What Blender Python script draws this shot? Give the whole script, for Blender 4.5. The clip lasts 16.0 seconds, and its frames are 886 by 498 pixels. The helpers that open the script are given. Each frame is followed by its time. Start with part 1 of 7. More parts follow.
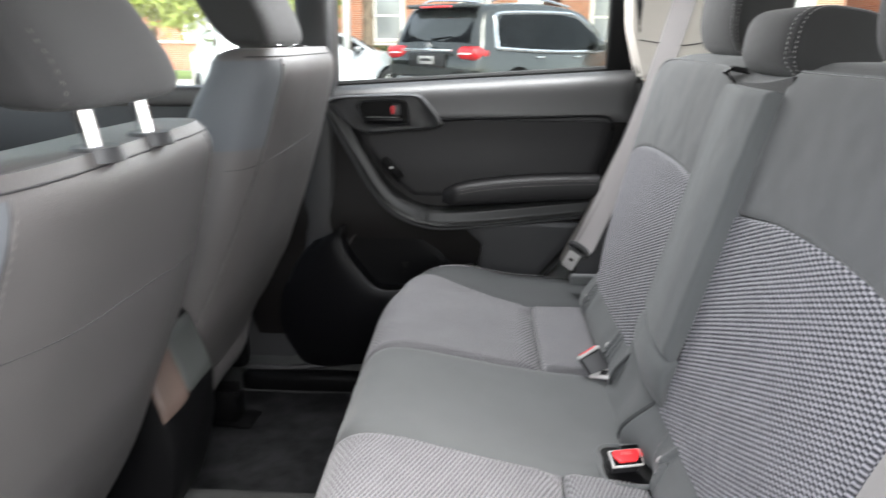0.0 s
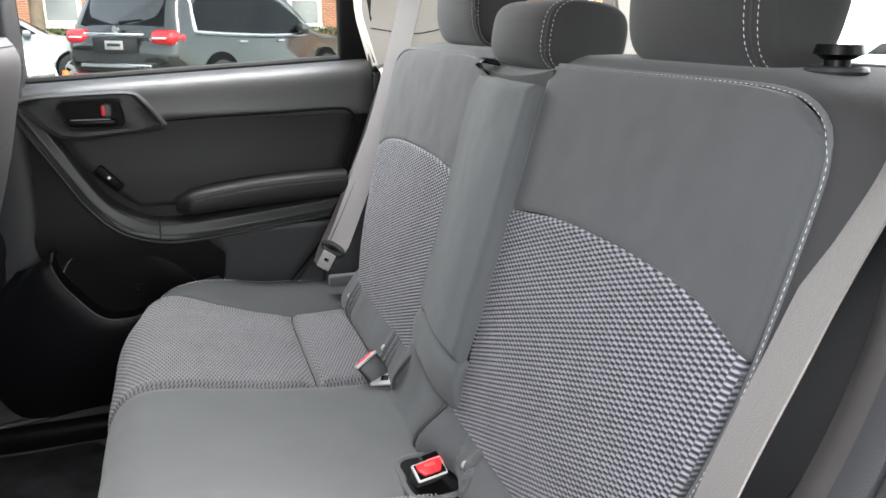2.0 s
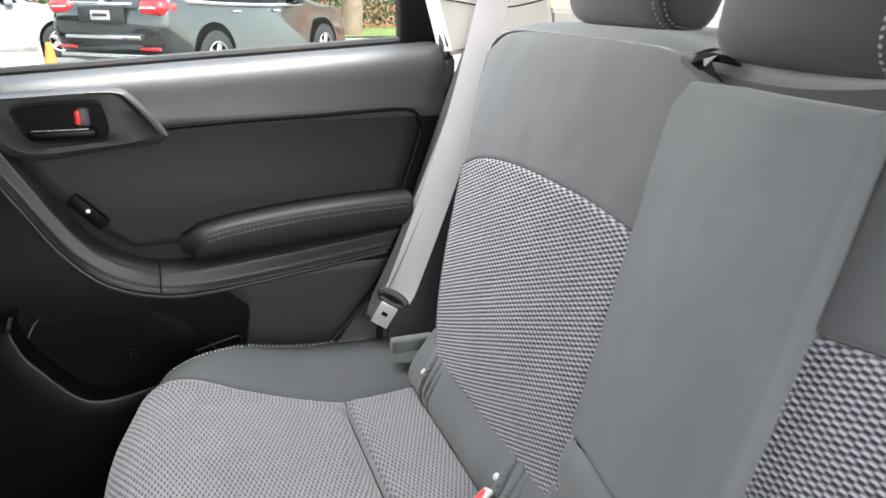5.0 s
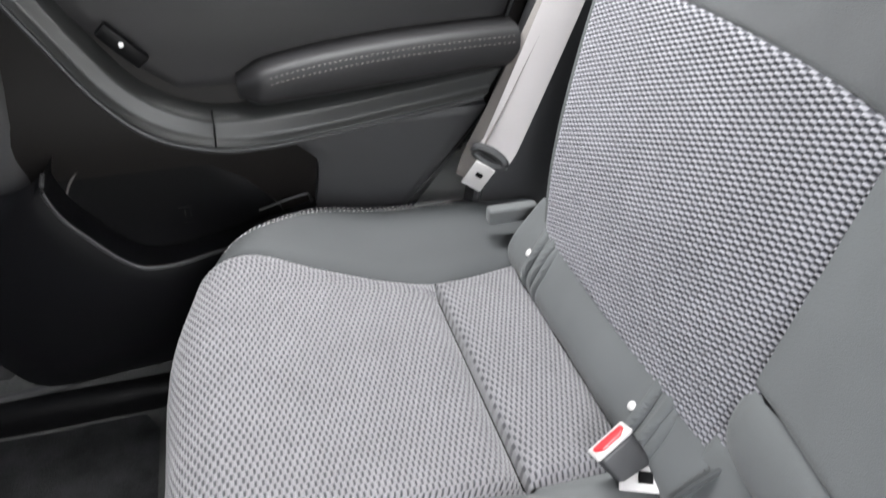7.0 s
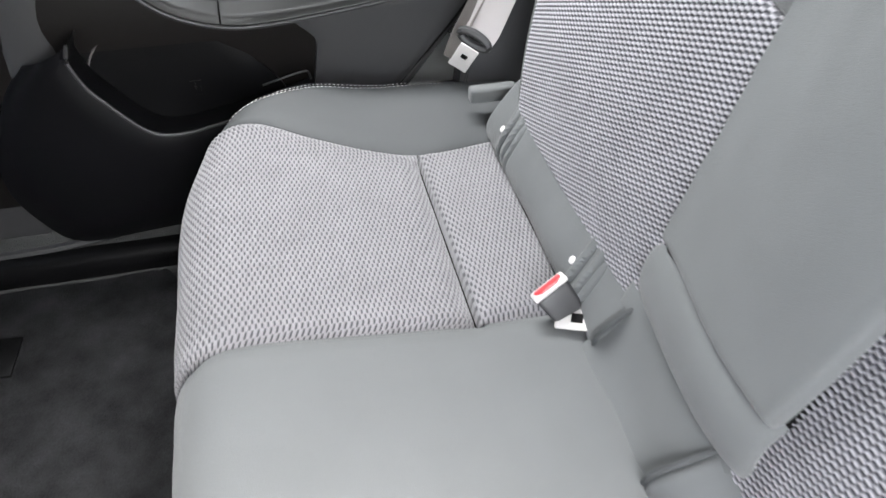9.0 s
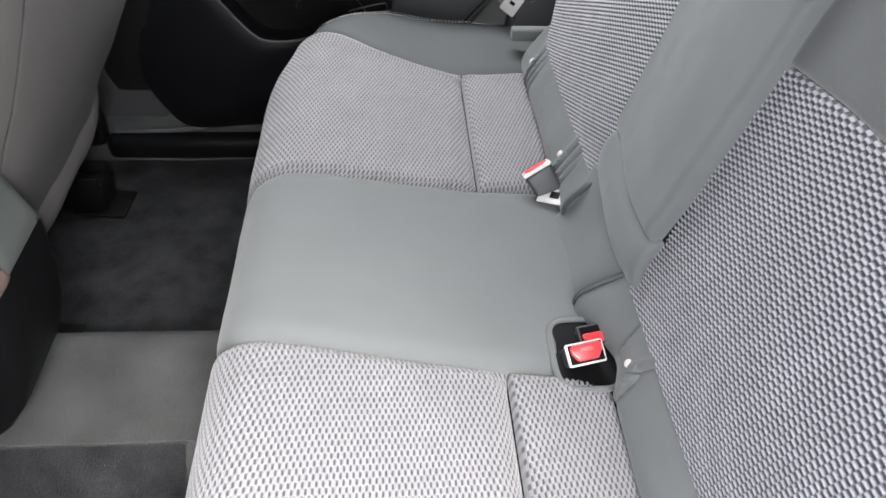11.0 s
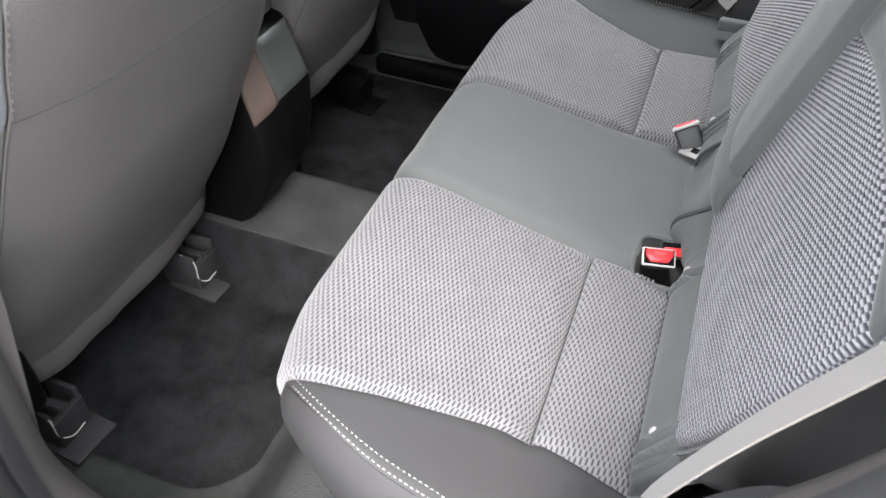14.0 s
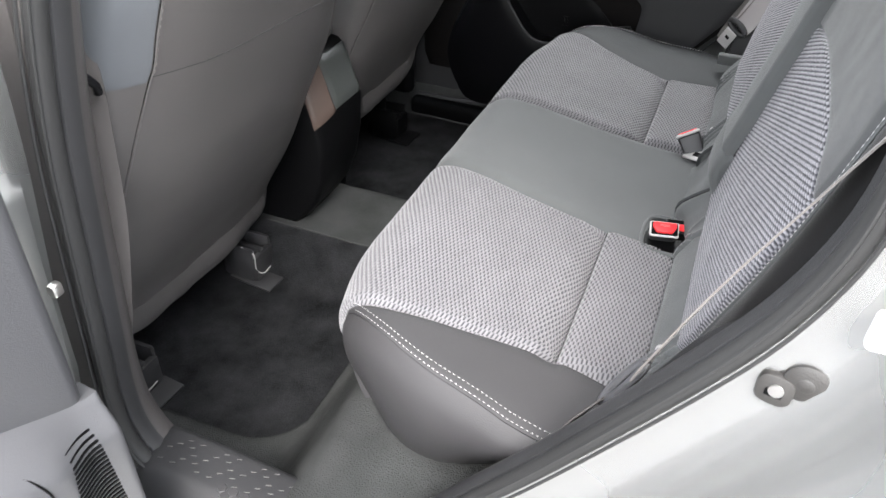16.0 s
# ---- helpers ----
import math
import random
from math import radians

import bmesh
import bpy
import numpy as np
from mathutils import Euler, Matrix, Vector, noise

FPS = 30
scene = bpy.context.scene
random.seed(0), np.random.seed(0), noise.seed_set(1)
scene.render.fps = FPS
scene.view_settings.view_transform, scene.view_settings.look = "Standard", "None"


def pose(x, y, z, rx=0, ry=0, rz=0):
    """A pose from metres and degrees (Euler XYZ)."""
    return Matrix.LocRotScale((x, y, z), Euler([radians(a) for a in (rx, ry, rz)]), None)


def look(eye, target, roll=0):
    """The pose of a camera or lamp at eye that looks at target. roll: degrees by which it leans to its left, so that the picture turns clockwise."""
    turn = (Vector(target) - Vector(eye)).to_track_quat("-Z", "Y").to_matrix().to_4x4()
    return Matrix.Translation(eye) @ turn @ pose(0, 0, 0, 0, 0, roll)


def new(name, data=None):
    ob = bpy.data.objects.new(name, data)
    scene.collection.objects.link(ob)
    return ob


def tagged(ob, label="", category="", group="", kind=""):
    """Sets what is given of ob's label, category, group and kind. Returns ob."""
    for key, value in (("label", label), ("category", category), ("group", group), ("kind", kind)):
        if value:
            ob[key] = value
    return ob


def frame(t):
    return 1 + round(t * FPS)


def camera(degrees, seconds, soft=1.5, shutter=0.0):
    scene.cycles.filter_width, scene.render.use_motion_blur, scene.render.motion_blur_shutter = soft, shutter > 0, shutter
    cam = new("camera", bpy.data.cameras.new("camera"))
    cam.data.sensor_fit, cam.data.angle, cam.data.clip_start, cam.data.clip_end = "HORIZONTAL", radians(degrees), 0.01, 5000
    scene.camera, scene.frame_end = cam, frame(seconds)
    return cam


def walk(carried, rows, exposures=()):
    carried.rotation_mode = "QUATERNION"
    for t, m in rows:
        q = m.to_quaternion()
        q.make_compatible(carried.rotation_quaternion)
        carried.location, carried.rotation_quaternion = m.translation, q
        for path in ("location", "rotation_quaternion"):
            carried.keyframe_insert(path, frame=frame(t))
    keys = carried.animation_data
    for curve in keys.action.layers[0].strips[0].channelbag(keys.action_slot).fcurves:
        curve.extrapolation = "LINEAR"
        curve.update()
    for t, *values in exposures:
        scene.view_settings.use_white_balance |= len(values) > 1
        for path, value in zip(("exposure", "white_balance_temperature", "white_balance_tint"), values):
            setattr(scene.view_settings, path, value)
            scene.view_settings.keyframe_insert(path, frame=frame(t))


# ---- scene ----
cam = camera(62.4, 16.0, soft=1.5, shutter=0.5)

PATH = [
    (0, (0.109, -0.949, 0.991), (0.021, 0.972, 0.442), 0.5),
    (0.5, (0.079, -0.879, 1.002), (0.329, 1.03, 0.462), 0.3),
    (1, (0.066, -0.856, 1.006), (0.545, 1.008, 0.464), 0.2),
    (1.5, (0.067, -0.854, 1.006), (0.66, 0.972, 0.448), 0.3),
    (2, (0.058, -0.857, 1.002), (0.704, 0.943, 0.417), 0.5),
    (2.5, (0.058, -0.808, 1.012), (0.725, 0.976, 0.401), 0.7),
    (3, (0.067, -0.686, 1.016), (0.74, 1.089, 0.387), 0.8),
    (3.5, (0.068, -0.608, 1.006), (0.74, 1.163, 0.364), 0.8),
    (4, (0.05, -0.556, 1.008), (0.718, 1.218, 0.369), 0.8),
    (4.2, (0.046, -0.535, 1.006), (0.713, 1.238, 0.366), 0.8),
    (6.3, (0.04, -0.249, 0.997), (0.601, 1.466, 0.133), 0.3),
    (6.5, (0.043, -0.235, 0.993), (0.573, 1.452, 0.059), 0.3),
    (7, (0.034, -0.208, 0.992), (0.513, 1.367, -0.144), 1.1),
    (7.5, (0.035, -0.197, 0.989), (0.459, 1.292, -0.277), 1.2),
    (8, (0.039, -0.201, 0.994), (0.439, 1.243, -0.331), 1.3),
    (8.5, (0.05, -0.242, 1.007), (0.427, 1.187, -0.341), 1.1),
    (9, (0.065, -0.316, 1.031), (0.429, 1.103, -0.332), 1.2),
    (9.2, (0.065, -0.345, 1.052), (0.423, 1.057, -0.329), 1.4),
    (11.3, (0.125, -0.617, 1.073), (0.196, 0.844, -0.291), 3.6),
    (11.5, (0.143, -0.627, 1.077), (0.153, 0.831, -0.292), 3.6),
    (12, (0.191, -0.661, 1.076), (0.055, 0.785, -0.298), 3.5),
    (12.5, (0.233, -0.703, 1.081), (-0.036, 0.721, -0.297), 3.5),
    (13, (0.26, -0.742, 1.09), (-0.114, 0.657, -0.29), 3.1),
    (13.5, (0.263, -0.791, 1.098), (-0.177, 0.59, -0.28), 2.8),
    (14, (0.264, -0.847, 1.109), (-0.212, 0.533, -0.259), 2.5),
    (14.5, (0.273, -0.893, 1.114), (-0.23, 0.499, -0.231), 2.2),
    (15, (0.286, -0.947, 1.113), (-0.238, 0.479, -0.187), 2.1),
    (15.5, (0.305, -1.012, 1.093), (-0.25, 0.469, -0.132), 2.1),
    (16, (0.315, -1.054, 1.091), (-0.259, 0.439, -0.11), 2.1),
]
walk(cam, [(t, look(eye, target, roll)) for t, eye, target, roll in PATH],
     [(0, 3.22), (0.8, 3.25), (1.5, 3.22), (2.5, 3.4), (3.5, 3.65), (4.2, 3.75), (6.3, 4.05), (7, 4.2), (9, 4.4), (11.3, 3.8), (12.5, 3.57), (13.5, 3.5), (14.5, 3.43), (16, 3.27)])

# ---- sky, sun ----
world = bpy.data.worlds.new("overcast_sky")
scene.world = world
world.use_nodes = True
_wn, _wl = world.node_tree.nodes, world.node_tree.links
_sky = _wn.new("ShaderNodeTexSky")
_sky.sky_type = "NISHITA"
_sky.sun_disc = False
_sky.sun_elevation = radians(50)
_sky.sun_rotation = radians(163)
_sky.dust_density = 2.0
_sky.air_density = 1.0
_sky.ozone_density = 0.6
_grey = _wn.new("ShaderNodeHueSaturation")
_grey.inputs["Saturation"].default_value = 0.45
_wl.new(_sky.outputs[0], _grey.inputs["Color"])
_bg = _wn["Background"]
_wl.new(_grey.outputs[0], _bg.inputs[0])
_bg.inputs[1].default_value = 0.15
sun_data = bpy.data.lights.new("sun", "SUN")
sun_data.energy = 0.8
sun_data.angle = radians(25)
sun_data.color = (1.0, 0.985, 0.96)
sun = new("sun", sun_data)
sun.matrix_world = look((1.8, -6, 6.5), (0, 0, 0))


def window_sky(at, to, wide, high, watts):
    """Sky light entering through a window, from the upper part of its opening."""
    d = bpy.data.lights.new("window_sky", "AREA")
    d.shape, d.size, d.size_y, d.energy = "RECTANGLE", wide, high, watts
    d.color = (0.975, 0.985, 1.0)
    ob = new("window_sky", d)
    ob.matrix_world = look(at, to)
    return ob


window_sky((0.10, 0.69, 1.19), (0.10, -0.05, 0.35), 0.55, 0.13, 1.4)
window_sky((1.30, 0.0, 1.19), (0.2, 0.0, 0.4), 1.00, 0.12, 1.05)
# the open door's sky
window_sky((0.02, -0.70, 1.15), (0.10, -0.15, 0.35), 0.44, 0.14, 0.9)


# ---- materials ----
def material(name, colour, rough=0.6, metal=0.0, grain=0.0, grain_size=0.002, stain=0.15, stain_size=0.12,
             spec=0.5, coat=0.0, sheen=0.0, bump_far=0.02):
    """A surface with variation at two scales: large stains and fine grain with relief."""
    m = bpy.data.materials.new(name)
    m.use_nodes = True
    n, l = m.node_tree.nodes, m.node_tree.links
    b = n["Principled BSDF"]
    b.inputs["Metallic"].default_value = metal
    b.inputs["Specular IOR Level"].default_value = spec
    b.inputs["Coat Weight"].default_value = coat
    b.inputs["Coat Roughness"].default_value = 0.08
    b.inputs["Sheen Weight"].default_value = sheen
    tc = n.new("ShaderNodeTexCoord")
    big = n.new("ShaderNodeTexNoise")
    big.inputs["Scale"].default_value = 1.0 / stain_size
    big.inputs["Detail"].default_value = 4
    l.new(tc.outputs["Object"], big.inputs["Vector"])
    fine = n.new("ShaderNodeTexNoise")
    fine.inputs["Scale"].default_value = 1.0 / grain_size
    fine.inputs["Detail"].default_value = 2
    l.new(tc.outputs["Object"], fine.inputs["Vector"])
    amount = n.new("ShaderNodeMath")
    amount.operation = "MULTIPLY_ADD"
    l.new(fine.outputs[0], amount.inputs[0])
    amount.inputs[1].default_value = 0.5
    l.new(big.outputs[0], amount.inputs[2])
    ramp = n.new("ShaderNodeMapRange")
    ramp.inputs["From Min"].default_value = 0.35
    ramp.inputs["From Max"].default_value = 1.15
    ramp.inputs["To Min"].default_value = 1 - stain
    ramp.inputs["To Max"].default_value = 1 + stain
    l.new(amount.outputs[0], ramp.inputs["Value"])
    mul = n.new("ShaderNodeVectorMath")
    mul.operation = "SCALE"
    mul.inputs[0].default_value = colour
    l.new(ramp.outputs[0], mul.inputs["Scale"])
    l.new(mul.outputs[0], b.inputs["Base Color"])
    rr = n.new("ShaderNodeMapRange")
    rr.inputs["To Min"].default_value = max(0.02, rough - 0.08)
    rr.inputs["To Max"].default_value = min(1, rough + 0.08)
    l.new(big.outputs[0], rr.inputs["Value"])
    l.new(rr.outputs[0], b.inputs["Roughness"])
    if grain:
        bump = n.new("ShaderNodeBump")
        bump.inputs["Strength"].default_value = grain
        bump.inputs["Distance"].default_value = grain_size
        l.new(fine.outputs[0], bump.inputs["Height"])
        l.new(bump.outputs[0], b.inputs["Normal"])
    return m


SLANT = 0.03                      # how far the yarn blocks lean from row to row


def knit_material(name, light, dark, pitch_u, pitch_v, relief=0.4, lo=0.25, hi=0.62):
    """Knitted mesh: pale raised yarn blocks and dark pits in staggered rows, over its own relief; UV in metres."""
    m = bpy.data.materials.new(name)
    m.use_nodes = True
    n, l = m.node_tree.nodes, m.node_tree.links
    b = n["Principled BSDF"]

    def math_node(op, a, c=None, d=None):
        k = n.new("ShaderNodeMath")
        k.operation = op
        for i, v in enumerate((a, c, d)):
            if v is None:
                continue
            if isinstance(v, (int, float)):
                k.inputs[i].default_value = v
            else:
                l.new(v, k.inputs[i])
        return k.outputs[0]

    def noise_node(scale, detail=2):
        k = n.new("ShaderNodeTexNoise")
        k.inputs["Scale"].default_value = scale
        k.inputs["Detail"].default_value = detail
        l.new(uv.outputs[0], k.inputs["Vector"])
        return k.outputs[0]

    def ranged(value, f0, f1, t0, t1, smooth=False):
        k = n.new("ShaderNodeMapRange")
        if smooth:
            k.interpolation_type = "SMOOTHSTEP"
        for key, x in (("From Min", f0), ("From Max", f1), ("To Min", t0), ("To Max", t1)):
            k.inputs[key].default_value = x
        l.new(value, k.inputs["Value"])
        return k.outputs[0]

    uv = n.new("ShaderNodeUVMap")
    uv.uv_map = "UVMap"
    sep = n.new("ShaderNodeSeparateXYZ")
    l.new(uv.outputs[0], sep.inputs[0])
    v = math_node("MULTIPLY", sep.outputs[1], 1 / pitch_v)
    u = math_node("ADD", math_node("MULTIPLY", sep.outputs[0], 1 / pitch_u), math_node("MULTIPLY", v, SLANT))
    across = math_node("COSINE", math_node("MULTIPLY", u, 2 * math.pi))
    along = math_node("COSINE", math_node("MULTIPLY", v, math.pi))
    size = math_node("MULTIPLY", math_node("POWER", math_node("ABSOLUTE", across), 0.7), math_node("POWER", math_node("ABSOLUTE", along), 1.5))
    h = math_node("MULTIPLY_ADD", math_node("MULTIPLY", size, math_node("SIGN", math_node("MULTIPLY", across, along))), -0.5, 0.5)
    thread = noise_node(700)
    h = math_node("ADD", h, math_node("MULTIPLY", math_node("ADD", thread, -0.5), 0.35))
    mix = n.new("ShaderNodeMix")
    mix.data_type = "RGBA"
    l.new(ranged(h, lo, hi, 0, 1, True), mix.inputs["Factor"])
    mix.inputs[6].default_value = (*dark, 1)
    mix.inputs[7].default_value = (*light, 1)
    # twin strands along each block, and slow unevenness of the cloth
    strand = math_node("COSINE", math_node("MULTIPLY", v, 4 * math.pi))
    tone = math_node("MULTIPLY_ADD", strand, 0.07, ranged(noise_node(14, 4), 0, 1, 0.84, 1.16))
    sc = n.new("ShaderNodeVectorMath")
    sc.operation = "SCALE"
    l.new(mix.outputs[2], sc.inputs[0])
    l.new(tone, sc.inputs["Scale"])
    l.new(sc.outputs[0], b.inputs["Base Color"])
    b.inputs["Roughness"].default_value = 0.7
    b.inputs["Sheen Weight"].default_value = 0.15
    b.inputs["Specular IOR Level"].default_value = 0.3
    bump = n.new("ShaderNodeBump")
    bump.inputs["Strength"].default_value = relief
    bump.inputs["Distance"].default_value = 0.0006
    l.new(math_node("ADD", thread, math_node("MULTIPLY", strand, 0.25)), bump.inputs["Height"])
    l.new(bump.outputs[0], b.inputs["Normal"])
    return m


def brick_material(name):
    m = bpy.data.materials.new(name)
    m.use_nodes = True
    n, l = m.node_tree.nodes, m.node_tree.links
    b = n["Principled BSDF"]
    tc = n.new("ShaderNodeTexCoord")
    rot = n.new("ShaderNodeMapping")
    rot.inputs["Rotation"].default_value = (radians(90), 0, 0)
    l.new(tc.outputs["Object"], rot.inputs[0])
    br = n.new("ShaderNodeTexBrick")
    br.inputs["Scale"].default_value = 1.0
    br.inputs["Brick Width"].default_value = 0.23
    br.inputs["Row Height"].default_value = 0.075
    br.inputs["Mortar Size"].default_value = 0.01
    br.inputs["Color1"].default_value = (0.36, 0.12, 0.055, 1)
    br.inputs["Color2"].default_value = (0.27, 0.085, 0.04, 1)
    br.inputs["Mortar"].default_value = (0.35, 0.28, 0.22, 1)
    l.new(rot.outputs[0], br.inputs["Vector"])
    l.new(br.outputs[0], b.inputs["Base Color"])
    b.inputs["Roughness"].default_value = 0.9
    return m


def glass_material(name, tint, rough=0.0):
    m = bpy.data.materials.new(name)
    m.use_nodes = True
    n, l = m.node_tree.nodes, m.node_tree.links
    n.remove(n["Principled BSDF"])
    tr, gl, mix = n.new("ShaderNodeBsdfTransparent"), n.new("ShaderNodeBsdfGlossy"), n.new("ShaderNodeMixShader")
    tr.inputs[0].default_value = (*tint, 1)
    gl.inputs["Roughness"].default_value = rough
    fr = n.new("ShaderNodeFresnel")
    fr.inputs["IOR"].default_value = 1.25
    l.new(fr.outputs[0], mix.inputs[0])
    l.new(tr.outputs[0], mix.inputs[1])
    l.new(gl.outputs[0], mix.inputs[2])
    l.new(mix.outputs[0], n["Material Output"].inputs[0])
    return m


KNIT_PITCH, KNIT_ROW = 0.0126, 0.00278
KNIT_BACK = knit_material("knitted_back_fabric", (0.175, 0.171, 0.184), (0.016, 0.016, 0.021), KNIT_PITCH, KNIT_ROW, 0.4, 0.35, 0.75)
KNIT = knit_material("knitted_seat_fabric", (0.110, 0.107, 0.112), (0.021, 0.021, 0.024), KNIT_PITCH, KNIT_ROW, 0.4, 0.17, 0.62)
CLOTH = material("charcoal_tricot", (0.061, 0.064, 0.0645), 0.85, grain=0.35, grain_size=0.0009, stain=0.12, stain_size=0.09, sheen=0.1, spec=0.2)
FLAP = material("slate_flap_cloth", (0.051, 0.054, 0.055), 0.8, grain=0.35, grain_size=0.0009, stain=0.12, stain_size=0.06, sheen=0.1, spec=0.25)
# the same tricot darkened for the upper backs, which the roof shades
CLOTH_SHADED = material("shaded_charcoal_tricot", (0.0385, 0.0395, 0.0402), 0.85, grain=0.35, grain_size=0.0009, stain=0.16, stain_size=0.09, sheen=0.14, spec=0.2)
SIDECLOTH = material("blue_grey_seat_cloth", (0.062, 0.066, 0.072), 0.75, grain=0.3, grain_size=0.0010, stain=0.08, sheen=0.1, spec=0.3)
HEADCLOTH = material("dark_headrest_cloth", (0.021, 0.0205, 0.0205), 0.85, grain=0.35, grain_size=0.0009, stain=0.10, sheen=0.1, spec=0.2)
VINYL = material("black_vinyl", (0.028, 0.027, 0.028), 0.58, grain=0.25, grain_size=0.0013, stain=0.14, spec=0.22)
SEATBACK = material("grey_vinyl_seat_back", (0.058, 0.054, 0.053), 0.52, grain=0.25, grain_size=0.0014, stain=0.10, spec=0.4)
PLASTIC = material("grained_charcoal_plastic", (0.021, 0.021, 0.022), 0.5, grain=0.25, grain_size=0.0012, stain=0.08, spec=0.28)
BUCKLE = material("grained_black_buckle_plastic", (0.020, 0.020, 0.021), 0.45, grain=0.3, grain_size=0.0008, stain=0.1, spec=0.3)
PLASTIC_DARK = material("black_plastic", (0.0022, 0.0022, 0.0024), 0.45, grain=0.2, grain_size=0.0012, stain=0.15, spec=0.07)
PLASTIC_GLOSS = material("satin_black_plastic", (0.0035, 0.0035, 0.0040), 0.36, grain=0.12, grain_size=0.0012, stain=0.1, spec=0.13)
BROWN_SATIN = material("brown_satin_plastic", (0.062, 0.045, 0.038), 0.27, stain=0.15, spec=0.55)
DOORGREY = material("grey_door_plastic", (0.048, 0.048, 0.051), 0.5, grain=0.25, grain_size=0.0012, stain=0.08, spec=0.4)
BOLSTER = material("slate_bolster_cloth", (0.032, 0.034, 0.035), 0.7, grain=0.3, grain_size=0.0010, stain=0.12, spec=0.25)
PILLAR = material("grey_brown_pillar_plastic", (0.050, 0.046, 0.045), 0.5, grain=0.25, grain_size=0.0012, stain=0.08, spec=0.35)
BAND = material("satin_dark_band_plastic", (0.014, 0.0145, 0.0145), 0.45, grain=0.2, grain_size=0.0012, stain=0.08, spec=0.28)
LEDGE = material("green_grey_lining_plastic", (0.046, 0.050, 0.047), 0.55, grain=0.25, grain_size=0.0012, stain=0.1, spec=0.3)
STRIKER = material("cast_grey_striker_metal", (0.027, 0.0255, 0.024), 0.5, grain=0.2, grain_size=0.002, stain=0.15, spec=0.4)
LINING = material("shaded_brown_door_lining", (0.0040, 0.0034, 0.0032), 0.5, grain=0.2, grain_size=0.0012, stain=0.1, spec=0.11)
UPPER = material("satin_charcoal_upper_trim", (0.023, 0.023, 0.0235), 0.42, grain=0.2, grain_size=0.0012, stain=0.08, spec=0.42)
SATIN = material("satin_console_panel", (0.040, 0.043, 0.041), 0.32, stain=0.1, spec=0.5)
INSERT = material("soft_black_door_insert", (0.0125, 0.0122, 0.0128), 0.5, grain=0.2, grain_size=0.0012, stain=0.1, spec=0.17)
TRIM_LIGHT = material("light_beige_trim_plastic", (0.45, 0.42, 0.38), 0.6, grain=0.15, grain_size=0.0012, stain=0.06)
HEADLINER = material("light_grey_headliner", (0.45, 0.43, 0.40), 0.95, grain=0.4, grain_size=0.0015, stain=0.06)
CARPET = material("black_carpet", (0.023, 0.0235, 0.0250), 0.98, grain=1.0, grain_size=0.0022, stain=0.75, stain_size=0.05, spec=0.03)
CARPET_GREY = material("worn_grey_carpet", (0.030, 0.031, 0.0305), 0.98, grain=1.0, grain_size=0.0022, stain=0.4, stain_size=0.07, spec=0.05)
# one webbing in three tones: how lit each belt run is goes into its colour
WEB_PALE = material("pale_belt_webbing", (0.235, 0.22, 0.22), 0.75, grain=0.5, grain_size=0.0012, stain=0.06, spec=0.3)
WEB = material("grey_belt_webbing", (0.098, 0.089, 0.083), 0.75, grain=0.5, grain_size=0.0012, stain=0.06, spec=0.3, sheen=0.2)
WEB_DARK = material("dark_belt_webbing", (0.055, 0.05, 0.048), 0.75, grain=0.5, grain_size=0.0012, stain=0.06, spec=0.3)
STITCH = material("pale_grey_thread", (0.36, 0.35, 0.345), 0.8, stain=0.05)
RED = material("red_button_plastic", (0.62, 0.02, 0.025), 0.35, stain=0.05)
ROSE = material("rose_letter_paint", (0.80, 0.16, 0.15), 0.4, stain=0.05)
WHITEPL = material("white_plastic", (0.72, 0.72, 0.71), 0.45, stain=0.05)
COLLAR = material("pale_buckle_plastic", (0.31, 0.30, 0.292), 0.5, stain=0.05)
CHROME = material("chrome_steel", (0.72, 0.72, 0.72), 0.18, metal=1.0, stain=0.05)
STEEL = material("dull_steel", (0.55, 0.54, 0.52), 0.35, metal=1.0, stain=0.1)
RUBBER = material("black_rubber_seal", (0.020, 0.020, 0.020), 0.6, grain=0.1, stain=0.1, spec=0.25)
SILVER = material("silver_car_paint", (0.345, 0.348, 0.340), 0.28, metal=0.76, stain=0.02, stain_size=0.4, coat=0.5)
GLASS = glass_material("window_glass", (0.90, 0.93, 0.91))
# tint added to hold down the brightness of the view outside
DIM_GLASS = glass_material("view_dimming_glass", (0.52, 0.55, 0.52))
TINT = glass_material("tinted_window_glass", (0.10, 0.11, 0.11))
CLEAR_CAR = glass_material("car_window_glass", (0.45, 0.5, 0.48))
PAINT_BLACK = material("black_car_paint", (0.018, 0.020, 0.019), 0.10, stain=0.05, coat=0.5, spec=0.5)
PAINT_WHITE = material("white_car_paint", (0.80, 0.80, 0.80), 0.2, stain=0.03, coat=0.6)
PAINT_GREY = material("grey_car_paint", (0.25, 0.26, 0.27), 0.2, metal=0.4, stain=0.03, coat=0.6)
LAMP_RED = material("red_lamp_lens", (0.48, 0.012, 0.016), 0.15, stain=0.05, coat=0.5)
TYRE = material("tyre_rubber", (0.018, 0.018, 0.018), 0.85, grain=0.3, grain_size=0.004, stain=0.2)
ASPHALT = material("pale_worn_asphalt", (0.16, 0.155, 0.15), 0.95, grain=0.8, grain_size=0.012, stain=0.25, stain_size=2.0)
CONCRETE = material("pale_concrete", (0.42, 0.40, 0.36), 0.95, grain=0.5, grain_size=0.01, stain=0.15, stain_size=0.8)
GRASS = material("spring_grass", (0.12, 0.17, 0.045), 0.95, grain=0.8, grain_size=0.05, stain=0.5, stain_size=0.6)
BARK = material("tree_bark", (0.16, 0.12, 0.085), 0.95, grain=1.0, grain_size=0.02, stain=0.4, stain_size=0.2)
